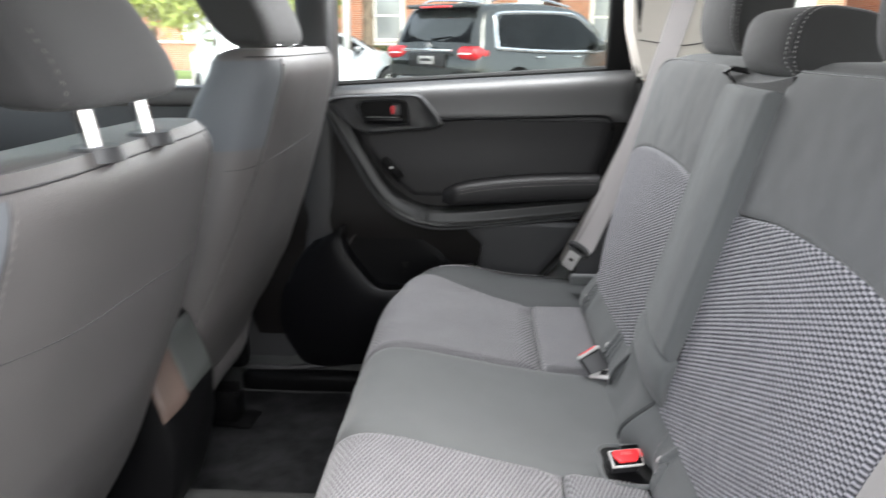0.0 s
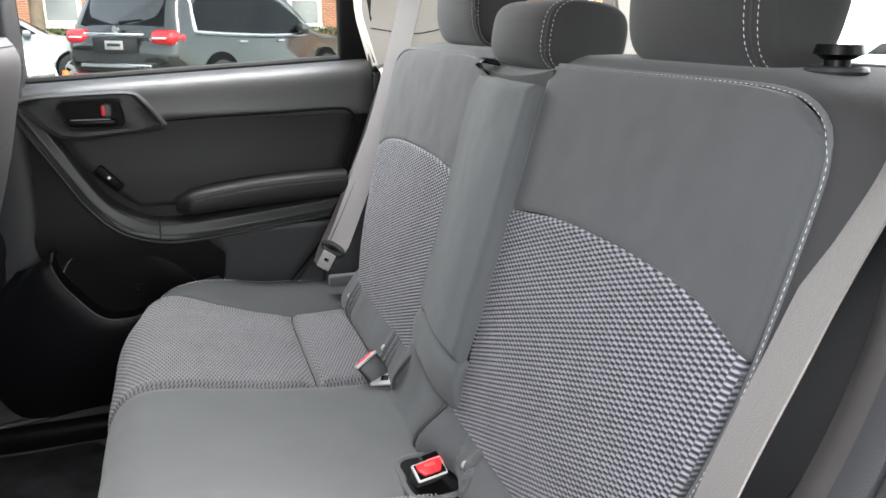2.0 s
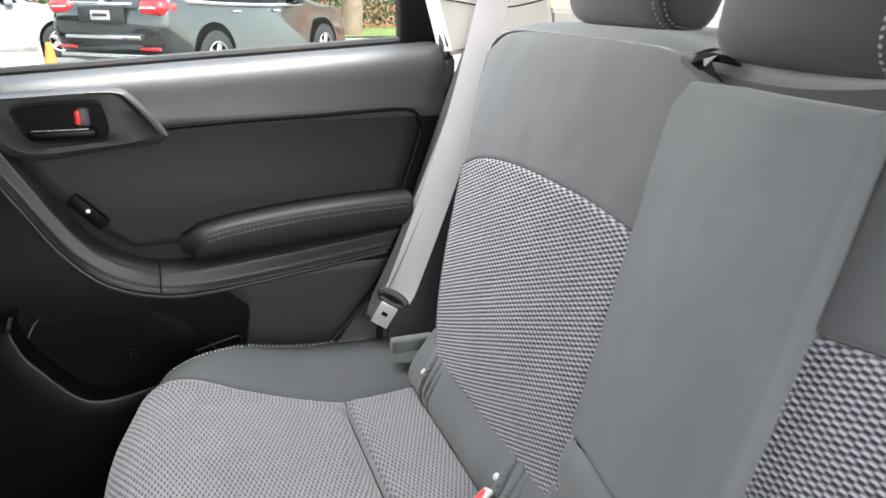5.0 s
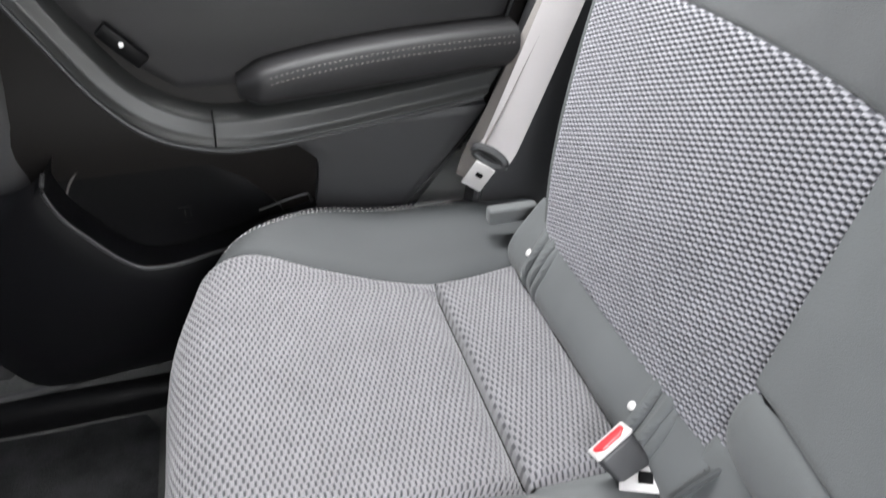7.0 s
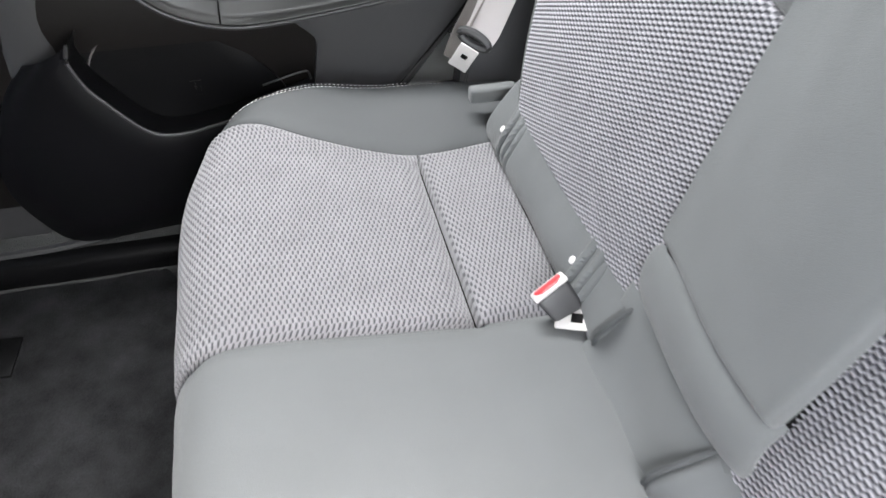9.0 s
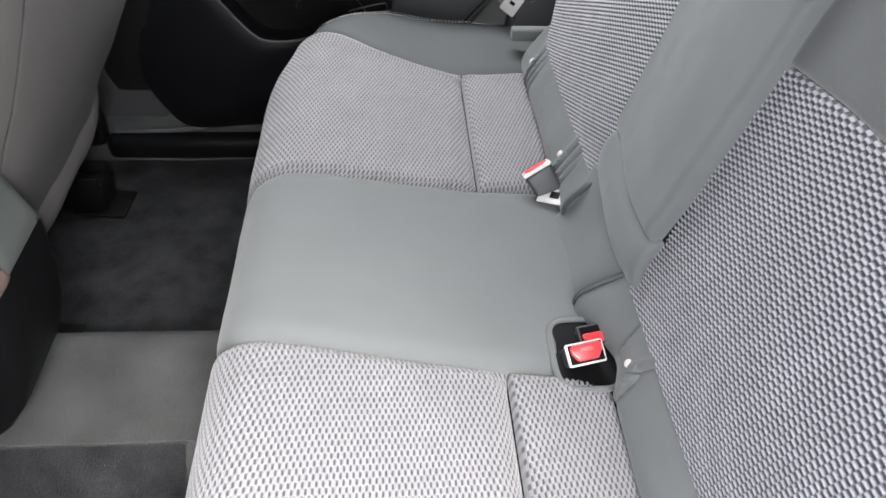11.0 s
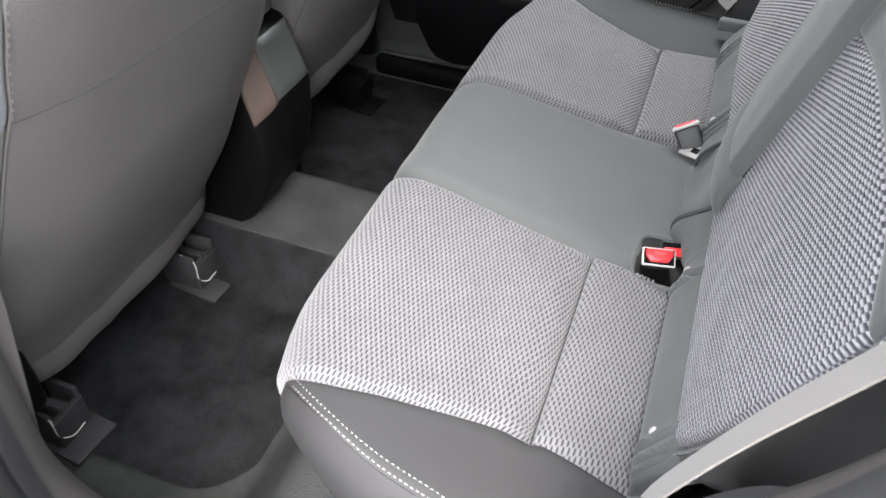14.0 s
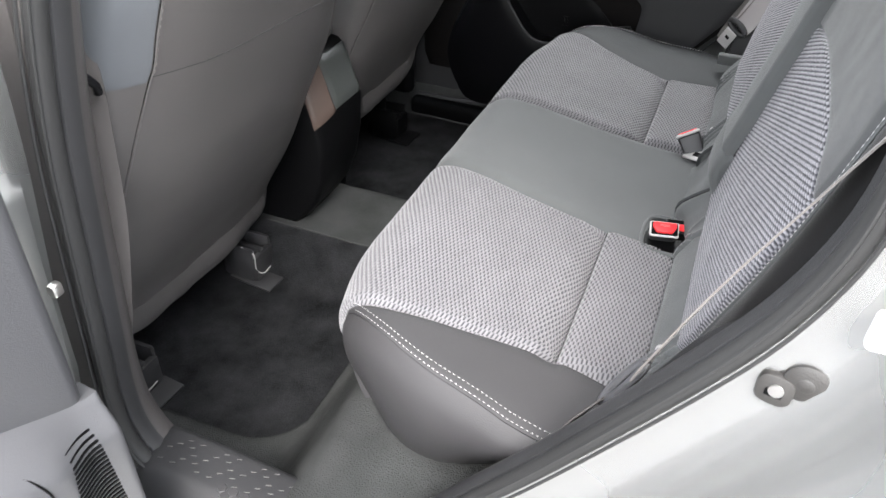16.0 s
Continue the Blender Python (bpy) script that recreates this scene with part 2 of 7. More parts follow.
LEAF = material("yellow_green_leaves", (0.17, 0.20, 0.035), 0.7, stain=0.5, stain_size=0.3)
HEDGE = material("dark_hedge_leaves", (0.055, 0.075, 0.03), 0.8, stain=0.5, stain_size=0.2)
BRICK = brick_material("red_brick")
ORANGE = material("orange_cone_plastic", (0.85, 0.16, 0.02), 0.5, stain=0.1)
STONE = material("pale_window_stone", (0.62, 0.58, 0.52), 0.85, stain=0.1)


# ---- building helpers ----
def finish(bm, name, mat, smooth=True):
    if isinstance(bm, bpy.types.Mesh):
        bm.name = name
        bm.materials.append(mat)
        return bm
    bmesh.ops.recalc_face_normals(bm, faces=bm.faces)
    me = bpy.data.meshes.new(name)
    bm.to_mesh(me)
    bm.free()
    me.materials.append(mat)
    if smooth:
        me.polygons.foreach_set("use_smooth", [True] * len(me.polygons))
        me.set_sharp_from_angle(angle=radians(40))
    return me


def part(name, bm, mat, parent, label="", smooth=True):
    ob = new(name, finish(bm, name, mat, smooth))
    ob.parent = parent
    return tagged(ob, label)


def thing(name, label, category, at=(0, 0, 0), group="", kind="", turn=(0, 0, 0)):
    ob = new(name)
    ob.empty_display_size = 0.05
    ob.matrix_world = pose(*at, *turn)
    return tagged(ob, label, category, group, kind)


def single(name, bm, mat, label, category, group="", kind="", smooth=True):
    return tagged(new(name, finish(bm, name, mat, smooth)), label, category, group, kind)


def box(bm, lo, hi, bevel=0.0, seg=2, m=None):
    """A box between two corners with rounded edges, turned by m."""
    c, s = (Vector(lo) + Vector(hi)) / 2, Vector(hi) - Vector(lo)
    made = bmesh.ops.create_cube(bm, size=1.0)["verts"]
    for v in made:
        v.co = Vector((v.co.x * s.x, v.co.y * s.y, v.co.z * s.z)) + c
    if bevel:
        edges = list({e for v in made for e in v.link_edges})
        out = bmesh.ops.bevel(bm, geom=edges, offset=bevel, segments=seg, affect="EDGES", profile=0.5)
        made = list({v for f in out["faces"] for v in f.verts} | {v for v in made if v.is_valid})
    if m is not None:
        for v in made:
            v.co = m @ v.co
    return bm


def cyl(bm, a, b, r, r2=None, seg=16):
    """A capped round bar from a to b."""
    a, b = Vector(a), Vector(b)
    d = b - a
    m = Matrix.Translation((a + b) / 2) @ d.to_track_quat("Z", "Y").to_matrix().to_4x4()
    bmesh.ops.create_cone(bm, cap_ends=True, segments=seg, radius1=r, radius2=r if r2 is None else r2, depth=d.length, matrix=m)
    return bm


def smooth_path(points, n):
    """n + 1 points evenly along a Catmull-Rom curve through the given ones."""
    p = [Vector(q) for q in points]
    p = [2 * p[0] - p[1], *p, 2 * p[-1] - p[-2]]
    fine = []
    for i in range(1, len(p) - 2):
        for k in range(12):
            t = k / 12
            a, b, c, d = p[i - 1:i + 3]
            fine.append(0.5 * (2 * b + (c - a) * t + (2 * a - 5 * b + 4 * c - d) * t * t + (3 * b - a - 3 * c + d) * t ** 3))
    fine.append(p[-2])
    arc = [0.0]
    for a, b in zip(fine, fine[1:]):
        arc.append(arc[-1] + (b - a).length)
    out = []
    for k in range(n + 1):
        s = arc[-1] * k / n
        j = min(max(np.searchsorted(arc, s) - 1, 0), len(fine) - 2)
        f = (s - arc[j]) / max(arc[j + 1] - arc[j], 1e-9)
        out.append(fine[j].lerp(fine[j + 1], min(max(f, 0), 1)))
    return out


def tube(bm, points, r, seg=8, flat=1.0, caps=True):
    """A round cord along points."""
    rings = []
    for i, p in enumerate(points):
        d = (points[min(i + 1, len(points) - 1)] - points[max(i - 1, 0)]).normalized()
        a = d.cross(Vector((0, 0, 1)))
        a = a.normalized() if a.length > 1e-3 else Vector((1, 0, 0))
        b = d.cross(a)
        rings.append([bm.verts.new(p + (a * math.cos(q) + b * math.sin(q) * flat) * r) for q in (2 * math.pi * k / seg for k in range(seg))])
    for x, y in zip(rings, rings[1:]):
        for k in range(seg):
            bm.faces.new((x[k], x[(k + 1) % seg], y[(k + 1) % seg], y[k]))
    if caps:
        bm.faces.new(rings[0])
        bm.faces.new(rings[-1][::-1])
    return bm


def strip(bm, points, sides, width, thick):
    """A flat band along points; sides: the way across at each point."""
    rings = []
    for i, (p, s) in enumerate(zip(points, sides)):
        d = (points[min(i + 1, len(points) - 1)] - points[max(i - 1, 0)]).normalized()
        s = (s - d * s.dot(d)).normalized()
        nrm = d.cross(s)
        rings.append([bm.verts.new(p + s * width * a / 2 + nrm * thick * b / 2) for a, b in ((-1, -1), (0, -1.2), (1, -1), (1, 1), (0, 1.2), (-1, 1))])
    for x, y in zip(rings, rings[1:]):
        for k in range(6):
            bm.faces.new((x[k], x[(k + 1) % 6], y[(k + 1) % 6], y[k]))
    bm.faces.new(rings[0])
    bm.faces.new(rings[-1][::-1])
    return bm


def grid_mesh(p, uv=None, wrap=False):
    """A bmesh over an array of points (rows, columns, 3)."""
    bm = bmesh.new()
    rows, cols = p.shape[:2]
    vs = [[bm.verts.new(p[i, j]) for j in range(cols)] for i in range(rows)]
    layer = bm.loops.layers.uv.new("UVMap") if uv is not None else None
    for i in range(rows - 1):
        for j in range(cols if wrap else cols - 1):
            k = (j + 1) % cols
            f = bm.faces.new((vs[i][j], vs[i + 1][j], vs[i + 1][k], vs[i][k]))
            if layer:
                for loop, (a, b) in zip(f.loops, ((i, j), (i + 1, j), (i + 1, k), (i, k))):
                    loop[layer].uv = uv[a, b]
    return bm


def finer(a, n):
    """An array of points resampled along its first axis by a smooth curve."""
    m = len(a)
    t = np.linspace(0, m - 1, n)
    j = np.clip(t.astype(int), 0, m - 2)
    f = (t - j).reshape((-1,) + (1,) * (a.ndim - 1))
    ext = np.concatenate([2 * a[:1] - a[1:2], a, 2 * a[-1:] - a[-2:-1]])
    p0, p1, p2, p3 = ext[j], ext[j + 1], ext[j + 2], ext[j + 3]
    return 0.5 * (2 * p1 + (p2 - p0) * f + (2 * p0 - 5 * p1 + 4 * p2 - p3) * f * f + (3 * p1 - p0 - 3 * p2 + p3) * f ** 3)


def knit_height(uv, pitch_u, pitch_v):
    """Relief of the knitted mesh: raised yarn blocks in staggered rows, 0 in the pits to 1 on the blocks."""
    u, v = uv[..., 0] / pitch_u, uv[..., 1] / pitch_v
    a, b = np.cos(2 * math.pi * (u + SLANT * v)), np.cos(math.pi * v)
    h = 0.5 - 0.5 * np.sign(a * b) * np.abs(a) ** 0.7 * np.abs(b) ** 1.5
    k = np.clip((h - 0.16) / 0.5, 0, 1)
    return k * k * (3 - 2 * k)


def big_grid(p, uv, hint):
    """A mesh over a large array of points."""
    rows, cols = p.shape[:2]
    idx = np.arange(rows * cols).reshape(rows, cols)
    quads = np.stack([idx[:-1, :-1], idx[1:, :-1], idx[1:, 1:], idx[:-1, 1:]], -1).reshape(-1, 4)
    a, b, c = p[rows // 2, cols // 2], p[rows // 2 + 8, cols // 2], p[rows // 2, cols // 2 + 8]
    if np.dot(np.cross(b - a, c - a), hint) < 0:
        quads = quads[:, ::-1]
    me = bpy.data.meshes.new("grid")
    me.from_pydata(p.reshape(-1, 3), [], quads)
    layer = me.uv_layers.new(name="UVMap")
    layer.data.foreach_set("uv", uv.reshape(-1, 2)[quads.reshape(-1)].astype(np.float32).reshape(-1))
    me.polygons.foreach_set("use_smooth", np.ones(len(quads), bool))
    return me


def normals_of(p, hint):
    du, dv = np.gradient(p, axis=0), np.gradient(p, axis=1)
    nrm = np.cross(du, dv)
    ln = np.linalg.norm(nrm, axis=2, keepdims=True)
    nrm = np.where(ln > 1e-9, nrm / np.maximum(ln, 1e-9), np.array(hint, float))
    return np.where((nrm @ np.array(hint, float))[..., None] < 0, -nrm, nrm)


def padded(region, surf, nu, nv, hint, puff=0.006, roll=0.012, skirt=0.012, sides=(1, 1, 1, 1), wrinkle=0.0, knit=None):
    """A padded piece of upholstery or trim: the part of a surface that region() maps the unit square to, domed by puff,
    rolled in at its edges and turned under by skirt."""
    us, vs = np.linspace(0, 1, nu + 1), np.linspace(0, 1, nv + 1)
    ab = np.array([[region(u, v) for v in vs] for u in us], float)
    p = np.array([[surf(*q) for q in row] for row in ab], float)
    nrm = normals_of(p, hint)

    def arc(q, axis):
        d = np.linalg.norm(np.diff(q, axis=axis), axis=2)
        start = np.zeros_like(np.take(d, [0], axis=axis))
        fwd = np.concatenate([start, np.cumsum(d, axis=axis)], axis=axis)
        total = np.take(fwd, [-1], axis=axis)
        return fwd, total - fwd

    (u0, u1), (v0, v1) = arc(p, 0), arc(p, 1)
    dist = np.full(p.shape[:2], 9.0)
    for use, d in zip(sides, (u0, u1, v0, v1)):
        if use:
            dist = np.minimum(dist, d)
    k = np.clip(dist / roll, 0, 1)
    lift = puff * np.sqrt(1 - (1 - k) ** 2)
    if wrinkle:
        lift = lift + wrinkle * np.array([[noise.noise(Vector(q) * 14) + 0.5 * noise.noise(Vector(q) * 33) for q in row] for row in p]) * k
    q = p + nrm * lift[..., None]
    if knit:
        pitch_u, pitch_v, deep = knit
        uv = np.stack([p[..., 1], u0], -1)
        n0, n1 = int(u0.max() / (pitch_v / 4)), int(v0.max() / (pitch_u / 12))
        both = finer(np.concatenate([q, nrm, p, uv, dist[..., None]], -1), n0)
        both = finer(both.transpose(1, 0, 2), n1).transpose(1, 0, 2)
        q, nrm, p, uv, dist = both[..., :3], both[..., 3:6], both[..., 6:9], both[..., 9:11], both[..., 11]
        q = q + nrm * ((knit_height(uv, pitch_u, pitch_v) - 1) * deep * np.clip(dist / 0.004, 0, 1))[..., None]
        ii, jj = np.clip(np.arange(-1, n0 + 1), 0, n0 - 1), np.clip(np.arange(-1, n1 + 1), 0, n1 - 1)
        big, rim = q[np.ix_(ii, jj)], np.ones((n0 + 2, n1 + 2), bool)
        rim[1:-1, 1:-1] = False
        big[rim] = (p - nrm * skirt)[np.ix_(ii, jj)][rim]
        return big_grid(big, uv[np.ix_(ii, jj)], hint)
    big = np.zeros((nu + 3, nv + 3, 3))
    buv = np.zeros((nu + 3, nv + 3, 2))
    ii, jj = np.clip(np.arange(-1, nu + 2), 0, nu), np.clip(np.arange(-1, nv + 2), 0, nv)
    big[:] = q[np.ix_(ii, jj)]
    metric = np.stack([v0, u0], -1)
    buv[:] = metric[np.ix_(ii, jj)]
    rim = np.ones((nu + 3, nv + 3), bool)
    rim[1:-1, 1:-1] = False
    big[rim] = (p - nrm * skirt)[np.ix_(ii, jj)][rim]
    return grid_mesh(big, buv)


def stitches(points, length=0.0036, gap=0.0024, r=0.00045, out=None):
    """Short threads in a line along points."""
    bm = bmesh.new()
    arc = [0.0]
    for a, b in zip(points, points[1:]):
        arc.append(arc[-1] + (b - a).length)

    def at(s):
        j = min(max(int(np.searchsorted(arc, s)) - 1, 0), len(points) - 2)
        return points[j].lerp(points[j + 1], (s - arc[j]) / max(arc[j + 1] - arc[j], 1e-9))

    s = 0.0
    while s + length < arc[-1]:
        a, b = at(s), at(s + length)
        d = (b - a).normalized()
        x = d.cross(Vector((0.3, 0.2, 1))).normalized()
        y = d.cross(x)
        mid = (a + b) / 2
        lift = (out or Vector((0, 0, 0))) * r * 0.6
        ring = [[bm.verts.new(c + (x * i + y * j) * rr + lift) for i, j in ((1, 0), (0, 1), (-1, 0), (0, -1))] for c, rr in ((a, r * 0.4), (mid, r), (b, r * 0.4))]
        for g, h in zip(ring, ring[1:]):
            for k in range(4):
                bm.faces.new((g[k], g[(k + 1) % 4], h[(k + 1) % 4], h[k]))
        s += length + gap
    return bm


def interp(points):
    """A smooth function through (x, y) pairs."""
    xs, ys = [p[0] for p in points], [p[1] for p in points]

    def f(x):
        if x <= xs[0]:
            return ys[0]
        if x >= xs[-1]:
            return ys[-1]
        j = int(np.searchsorted(xs, x)) - 1
        j = min(max(j, 0), len(xs) - 2)

        def slope(i):
            if i == 0 or i == len(xs) - 1:
                k = min(i, len(xs) - 2)
                return (ys[k + 1] - ys[k]) / (xs[k + 1] - xs[k])
            return (ys[i + 1] - ys[i - 1]) / (xs[i + 1] - xs[i - 1])

        h = xs[j + 1] - xs[j]
        t = (x - xs[j]) / h
        return ((1 + 2 * t) * (1 - t) ** 2 * ys[j] + t * (1 - t) ** 2 * h * slope(j)
                + t * t * (3 - 2 * t) * ys[j + 1] + t * t * (t - 1) * h * slope(j + 1))
    return f


def profile(points):
    """A curve in a plane by arc length: returns f(s) -> (a, b), and the arc lengths of the given points."""
    arc = [0.0]
    for a, b in zip(points, points[1:]):
        arc.append(arc[-1] + math.dist(a, b))
    fa, fb = interp([(s, p[0]) for s, p in zip(arc, points)]), interp([(s, p[1]) for s, p in zip(arc, points)])
    return (lambda s: (fa(s), fb(s))), arc


def ease(x):
    x = min(max(x, 0.0), 1.0)
    return x * x * (3 - 2 * x)


def mixn(a, b, t):
    return a + (b - a) * t


# ---- rear bench: cushion ----
CUSH, _ca = profile([(0.40, 0.458), (0.345, 0.460), (0.285, 0.466), (0.224, 0.472), (0.15, 0.484), (0.08, 0.498), (0.02, 0.510),
                     (-0.02, 0.513), (-0.044, 0.504), (-0.059, 0.484), (-0.066, 0.455), (-0.064, 0.41), (-0.052, 0.35), (-0.03, 0.30)])
CUSH_S = interp(sorted([(-0.020, _ca[7]), (0.02, _ca[6]), (0.08, _ca[5]), (0.15, _ca[4]), (0.224, _ca[3]), (0.285, _ca[2]), (0.345, _ca[1]), (0.40, 0)]))


def cushion(y, s):
    """The bench's upper surface: y across, s along its section from the rear to the front and down."""
    x, z = CUSH(s)
    a = abs(y)
    x += 0.055 * max((a - 0.33) / 0.2, 0) ** 2 * min(max((0.2 - x) / 0.2, 0), 1)
    z += 0.010 * ease((a - 0.42) / 0.1) * (0.4 if y < 0 else 1.2)
    if y > 0:
        z += 0.012 * ease((x - 0.10) / 0.15) * ease((a - 0.46) / 0.09)
    # the sewn groove between the front and the rear knitted panels
    d = s - _ca[3]
    z -= (0.018 * math.exp(-(d / 0.020) ** 2) if d > 0 else 0.0) * ease((a - 0.140) / 0.02) * ease((0.447 - a) / 0.03)
    return x, y, z


FRONT_S = _ca[10] + 0.03          # where the top cover ends below the front roll
_pat_out = interp([(0.0, 0.462), (_ca[1], 0.462), (_ca[3], 0.440), (_ca[5], 0.462), (_ca[7], 0.484), (_ca[9], 0.480), (FRONT_S, 0.47)])
_pat_in = interp([(0.0, 0.152), (_ca[1], 0.152), (_ca[3], 0.147), (_ca[7], 0.134), (_ca[9], 0.125), (FRONT_S, 0.122)])
_edge_r = interp([(_ca[1], 0.548), (CUSH_S(0.247), 0.541), (_ca[4], 0.535), (CUSH_S(0.061), 0.529), (CUSH_S(0.011), 0.512), (_ca[7], 0.497), (_ca[8], 0.486), (_ca[9], 0.480)])
_edge_l = interp([(_ca[1], 0.562), (CUSH_S(0.247), 0.556), (_ca[4], 0.543), (CUSH_S(0.061), 0.535), (CUSH_S(0.011), 0.523), (_ca[7], 0.508), (_ca[8], 0.489), (_ca[9], 0.473)])

rear_bench = thing("rear_bench", "charcoal cloth rear bench with grey knitted panels and white stitching", "car seat", (0.2, 0, 0.3))


def under(ob):
    """Keeps a part built in world places where it was built, whatever its parent's place."""
    ob.matrix_parent_inverse = ob.parent.matrix_world.inverted()
    return ob


def put(name, bm, mat, parent, label="", smooth=True):
    bpy.context.view_layer.update()
    return under(part(name, bm, mat, parent, label, smooth))


_bm = bmesh.new()
box(_bm, (-0.02, -0.46, 0.30), (0.36, 0.48, 0.44), 0.02)
bench = put("seat_cushion", _bm, PLASTIC_DARK, rear_bench, "plain and knitted bench cushion")


def side_scale(sign):
    return 0.985 if sign < 0 else 1.01


for sign in (-1, 1):
    k = side_scale(sign)
    ke, kl = (1.0, 0.985) if sign < 0 else (1.085, 1.085)
    _edge = _edge_l if sign < 0 else _edge_r
    put("knitted_panel", padded(lambda u, v: (sign * k * mixn(_pat_in(mixn(_ca[3], FRONT_S, u)), _pat_out(mixn(_ca[3], FRONT_S, u)), v), mixn(_ca[3] + 0.001, FRONT_S, u)),
                                cushion, 110, 32, (-0.1, 0, 1), 0.009, 0.018, wrinkle=0.0012, knit=(KNIT_PITCH, KNIT_ROW, 0.0018)), KNIT, bench, "grey knitted mesh panel")
    put("rear_knitted_panel", padded(lambda u, v: (sign * k * mixn(_pat_in(mixn(CUSH_S(0.328), _ca[3], u)), _pat_out(mixn(CUSH_S(0.328), _ca[3], u)), v), mixn(CUSH_S(0.328), _ca[3] - 0.001, u)),
                                     cushion, 44, 32, (-0.1, 0, 1), 0.012, 0.022, 0.012, wrinkle=0.001, knit=(KNIT_PITCH, KNIT_ROW, 0.0018)), KNIT, bench, "grey knitted mesh panel")
    put("side_bolster", padded(lambda u, v: (sign * k * mixn(_pat_out(mixn(0.0, _ca[9], u)), max(_edge(mixn(0.0, _ca[9], u)) * ke / k, _pat_out(mixn(0.0, _ca[9], u)) + 0.001), v), mixn(0.0, _ca[9], u)),
                               cushion, 40, 12, (0, 0, 1), 0.004, 0.010, wrinkle=0.001), BOLSTER if sign > 0 else VINYL, bench, "dark plain side bolster")
    # two rows of white thread along the bolster's outer edge
    for inset in (0.002, 0.011):
        line = [Vector(cushion(sign * (max(_edge(s) * ke, _pat_out(s) * k) - inset), s)) + Vector((0, 0, 0.0056 if inset > 0.01 else 0.0036)) for s in np.linspace(_ca[2], _ca[9] - 0.004, 60)]
        put("stitching", stitches(line, out=Vector((0, 0, 1))), STITCH, bench, "white stitching")
    # the side below the bolster, bulging out and tucked in at the bottom
    top = [Vector(cushion(sign * max(_edge(s) * ke, _pat_out(s) * k), s)) for s in np.linspace(_ca[1], _ca[9], 36)]
    top += [Vector(cushion(sign * k * a, s)) for a, s in zip(np.linspace(0.478, 0.35, 10), np.linspace(_ca[9] + 0.004, FRONT_S, 10))]
    low = smooth_path([(0.27, sign * 0.540 * kl, 0.455), (0.21, sign * 0.535 * kl, 0.392), (0.165, sign * 0.53 * kl, 0.356), (0.108, sign * 0.525 * kl, 0.325), (0.062, sign * 0.515 * kl, 0.315),
                       (0.025, sign * 0.495 * kl, 0.322), (-0.005, sign * 0.465 * kl, 0.325), (-0.02, sign * 0.43 * kl, 0.32), (-0.03, sign * 0.35 * kl, 0.31)], len(top) - 1)
    rows = []
    for a, b in zip(top, low):
        rows.append([])
        for v in np.linspace(0, 1, 11):
            p = a.lerp(b, v)
            out = Vector((0, sign, 0)) if a.x > 0.06 else Vector((-0.06 - 0.5 * (0.06 - a.x), sign * max(0.05, min(1, (abs(a.y) - 0.38) / 0.1)), 0)).normalized()
            p = p + out * (0.024 * math.sin(math.pi * v ** 0.65)) * min(1, (a - b).length / 0.08)
            if v == 0:
                p.z -= 0.002
            rows[-1].append(p)
    put("side_cover", grid_mesh(np.array(rows)), VINYL, bench, "black vinyl side cover")

put("middle_panel", padded(lambda u, v: (mixn(-1, 1, v) * _pat_in(mixn(0.0, FRONT_S, u)) * (side_scale(-1) if v < 0.5 else side_scale(1)), mixn(0.0, FRONT_S, u)),
                           cushion, 48, 24, (-0.1, 0, 1), 0.009, 0.028, wrinkle=0.0012), CLOTH, bench, "plain charcoal cloth middle panel")
put("front_cover", padded(lambda u, v: (mixn(-0.46, 0.48, v), mixn(FRONT_S - 0.004, _ca[13], u)), cushion, 10, 30, (-1, 0, -0.1), 0.003, 0.01), VINYL, bench, "black vinyl front cover")

# ---- rear seat backs ----
BACK, _ba = profile([(0.335, 0.45), (0.345, 0.49), (0.352, 0.525), (0.361, 0.57), (0.374, 0.63), (0.391, 0.70), (0.408, 0.77), (0.4245, 0.84), (0.441, 0.91),
                     (0.450, 0.942), (0.460, 0.959), (0.478, 0.968), (0.52, 0.970), (0.60, 0.966)])
_bz = interp([(0.45, 0), (0.49, _ba[1]), (0.525, _ba[2]), (0.57, _ba[3]), (0.63, _ba[4]), (0.70, _ba[5]), (0.77, _ba[6]), (0.84, _ba[7]), (0.91, _ba[8]), (0.942, _ba[9]), (0.959, _ba[10]), (0.968, _ba[11])])


def backrest(y, s):
    x, z = BACK(s)
    a = abs(y)
    x += 0.9 * max(a - 0.44, 0) ** 2 - 0.006 * math.cos(min(max((a - 0.3) / 0.2, -1), 1) * math.pi / 2) * math.exp(-((z - 0.66) / 0.12) ** 2)
    return x, y, z


_arc_z = interp([(0.06, 0.796), (0.10, 0.799), (0.20, 0.812), (0.30, 0.815), (0.38, 0.812), (0.44, 0.803), (0.475, 0.790), (0.50, 0.777)])
_seam_y = interp([(0.50, 0.425), (0.53, 0.435), (0.56, 0.450), (0.60, 0.466), (0.65, 0.480), (0.70, 0.491), (0.75, 0.498), (0.82, 0.502), (0.90, 0.504), (0.925, 0.501), (0.943, 0.493)])
_in_y = interp([(0.50, 0.075), (0.56, 0.078), (0.63, 0.092), (0.80, 0.104), (0.97, 0.112)])


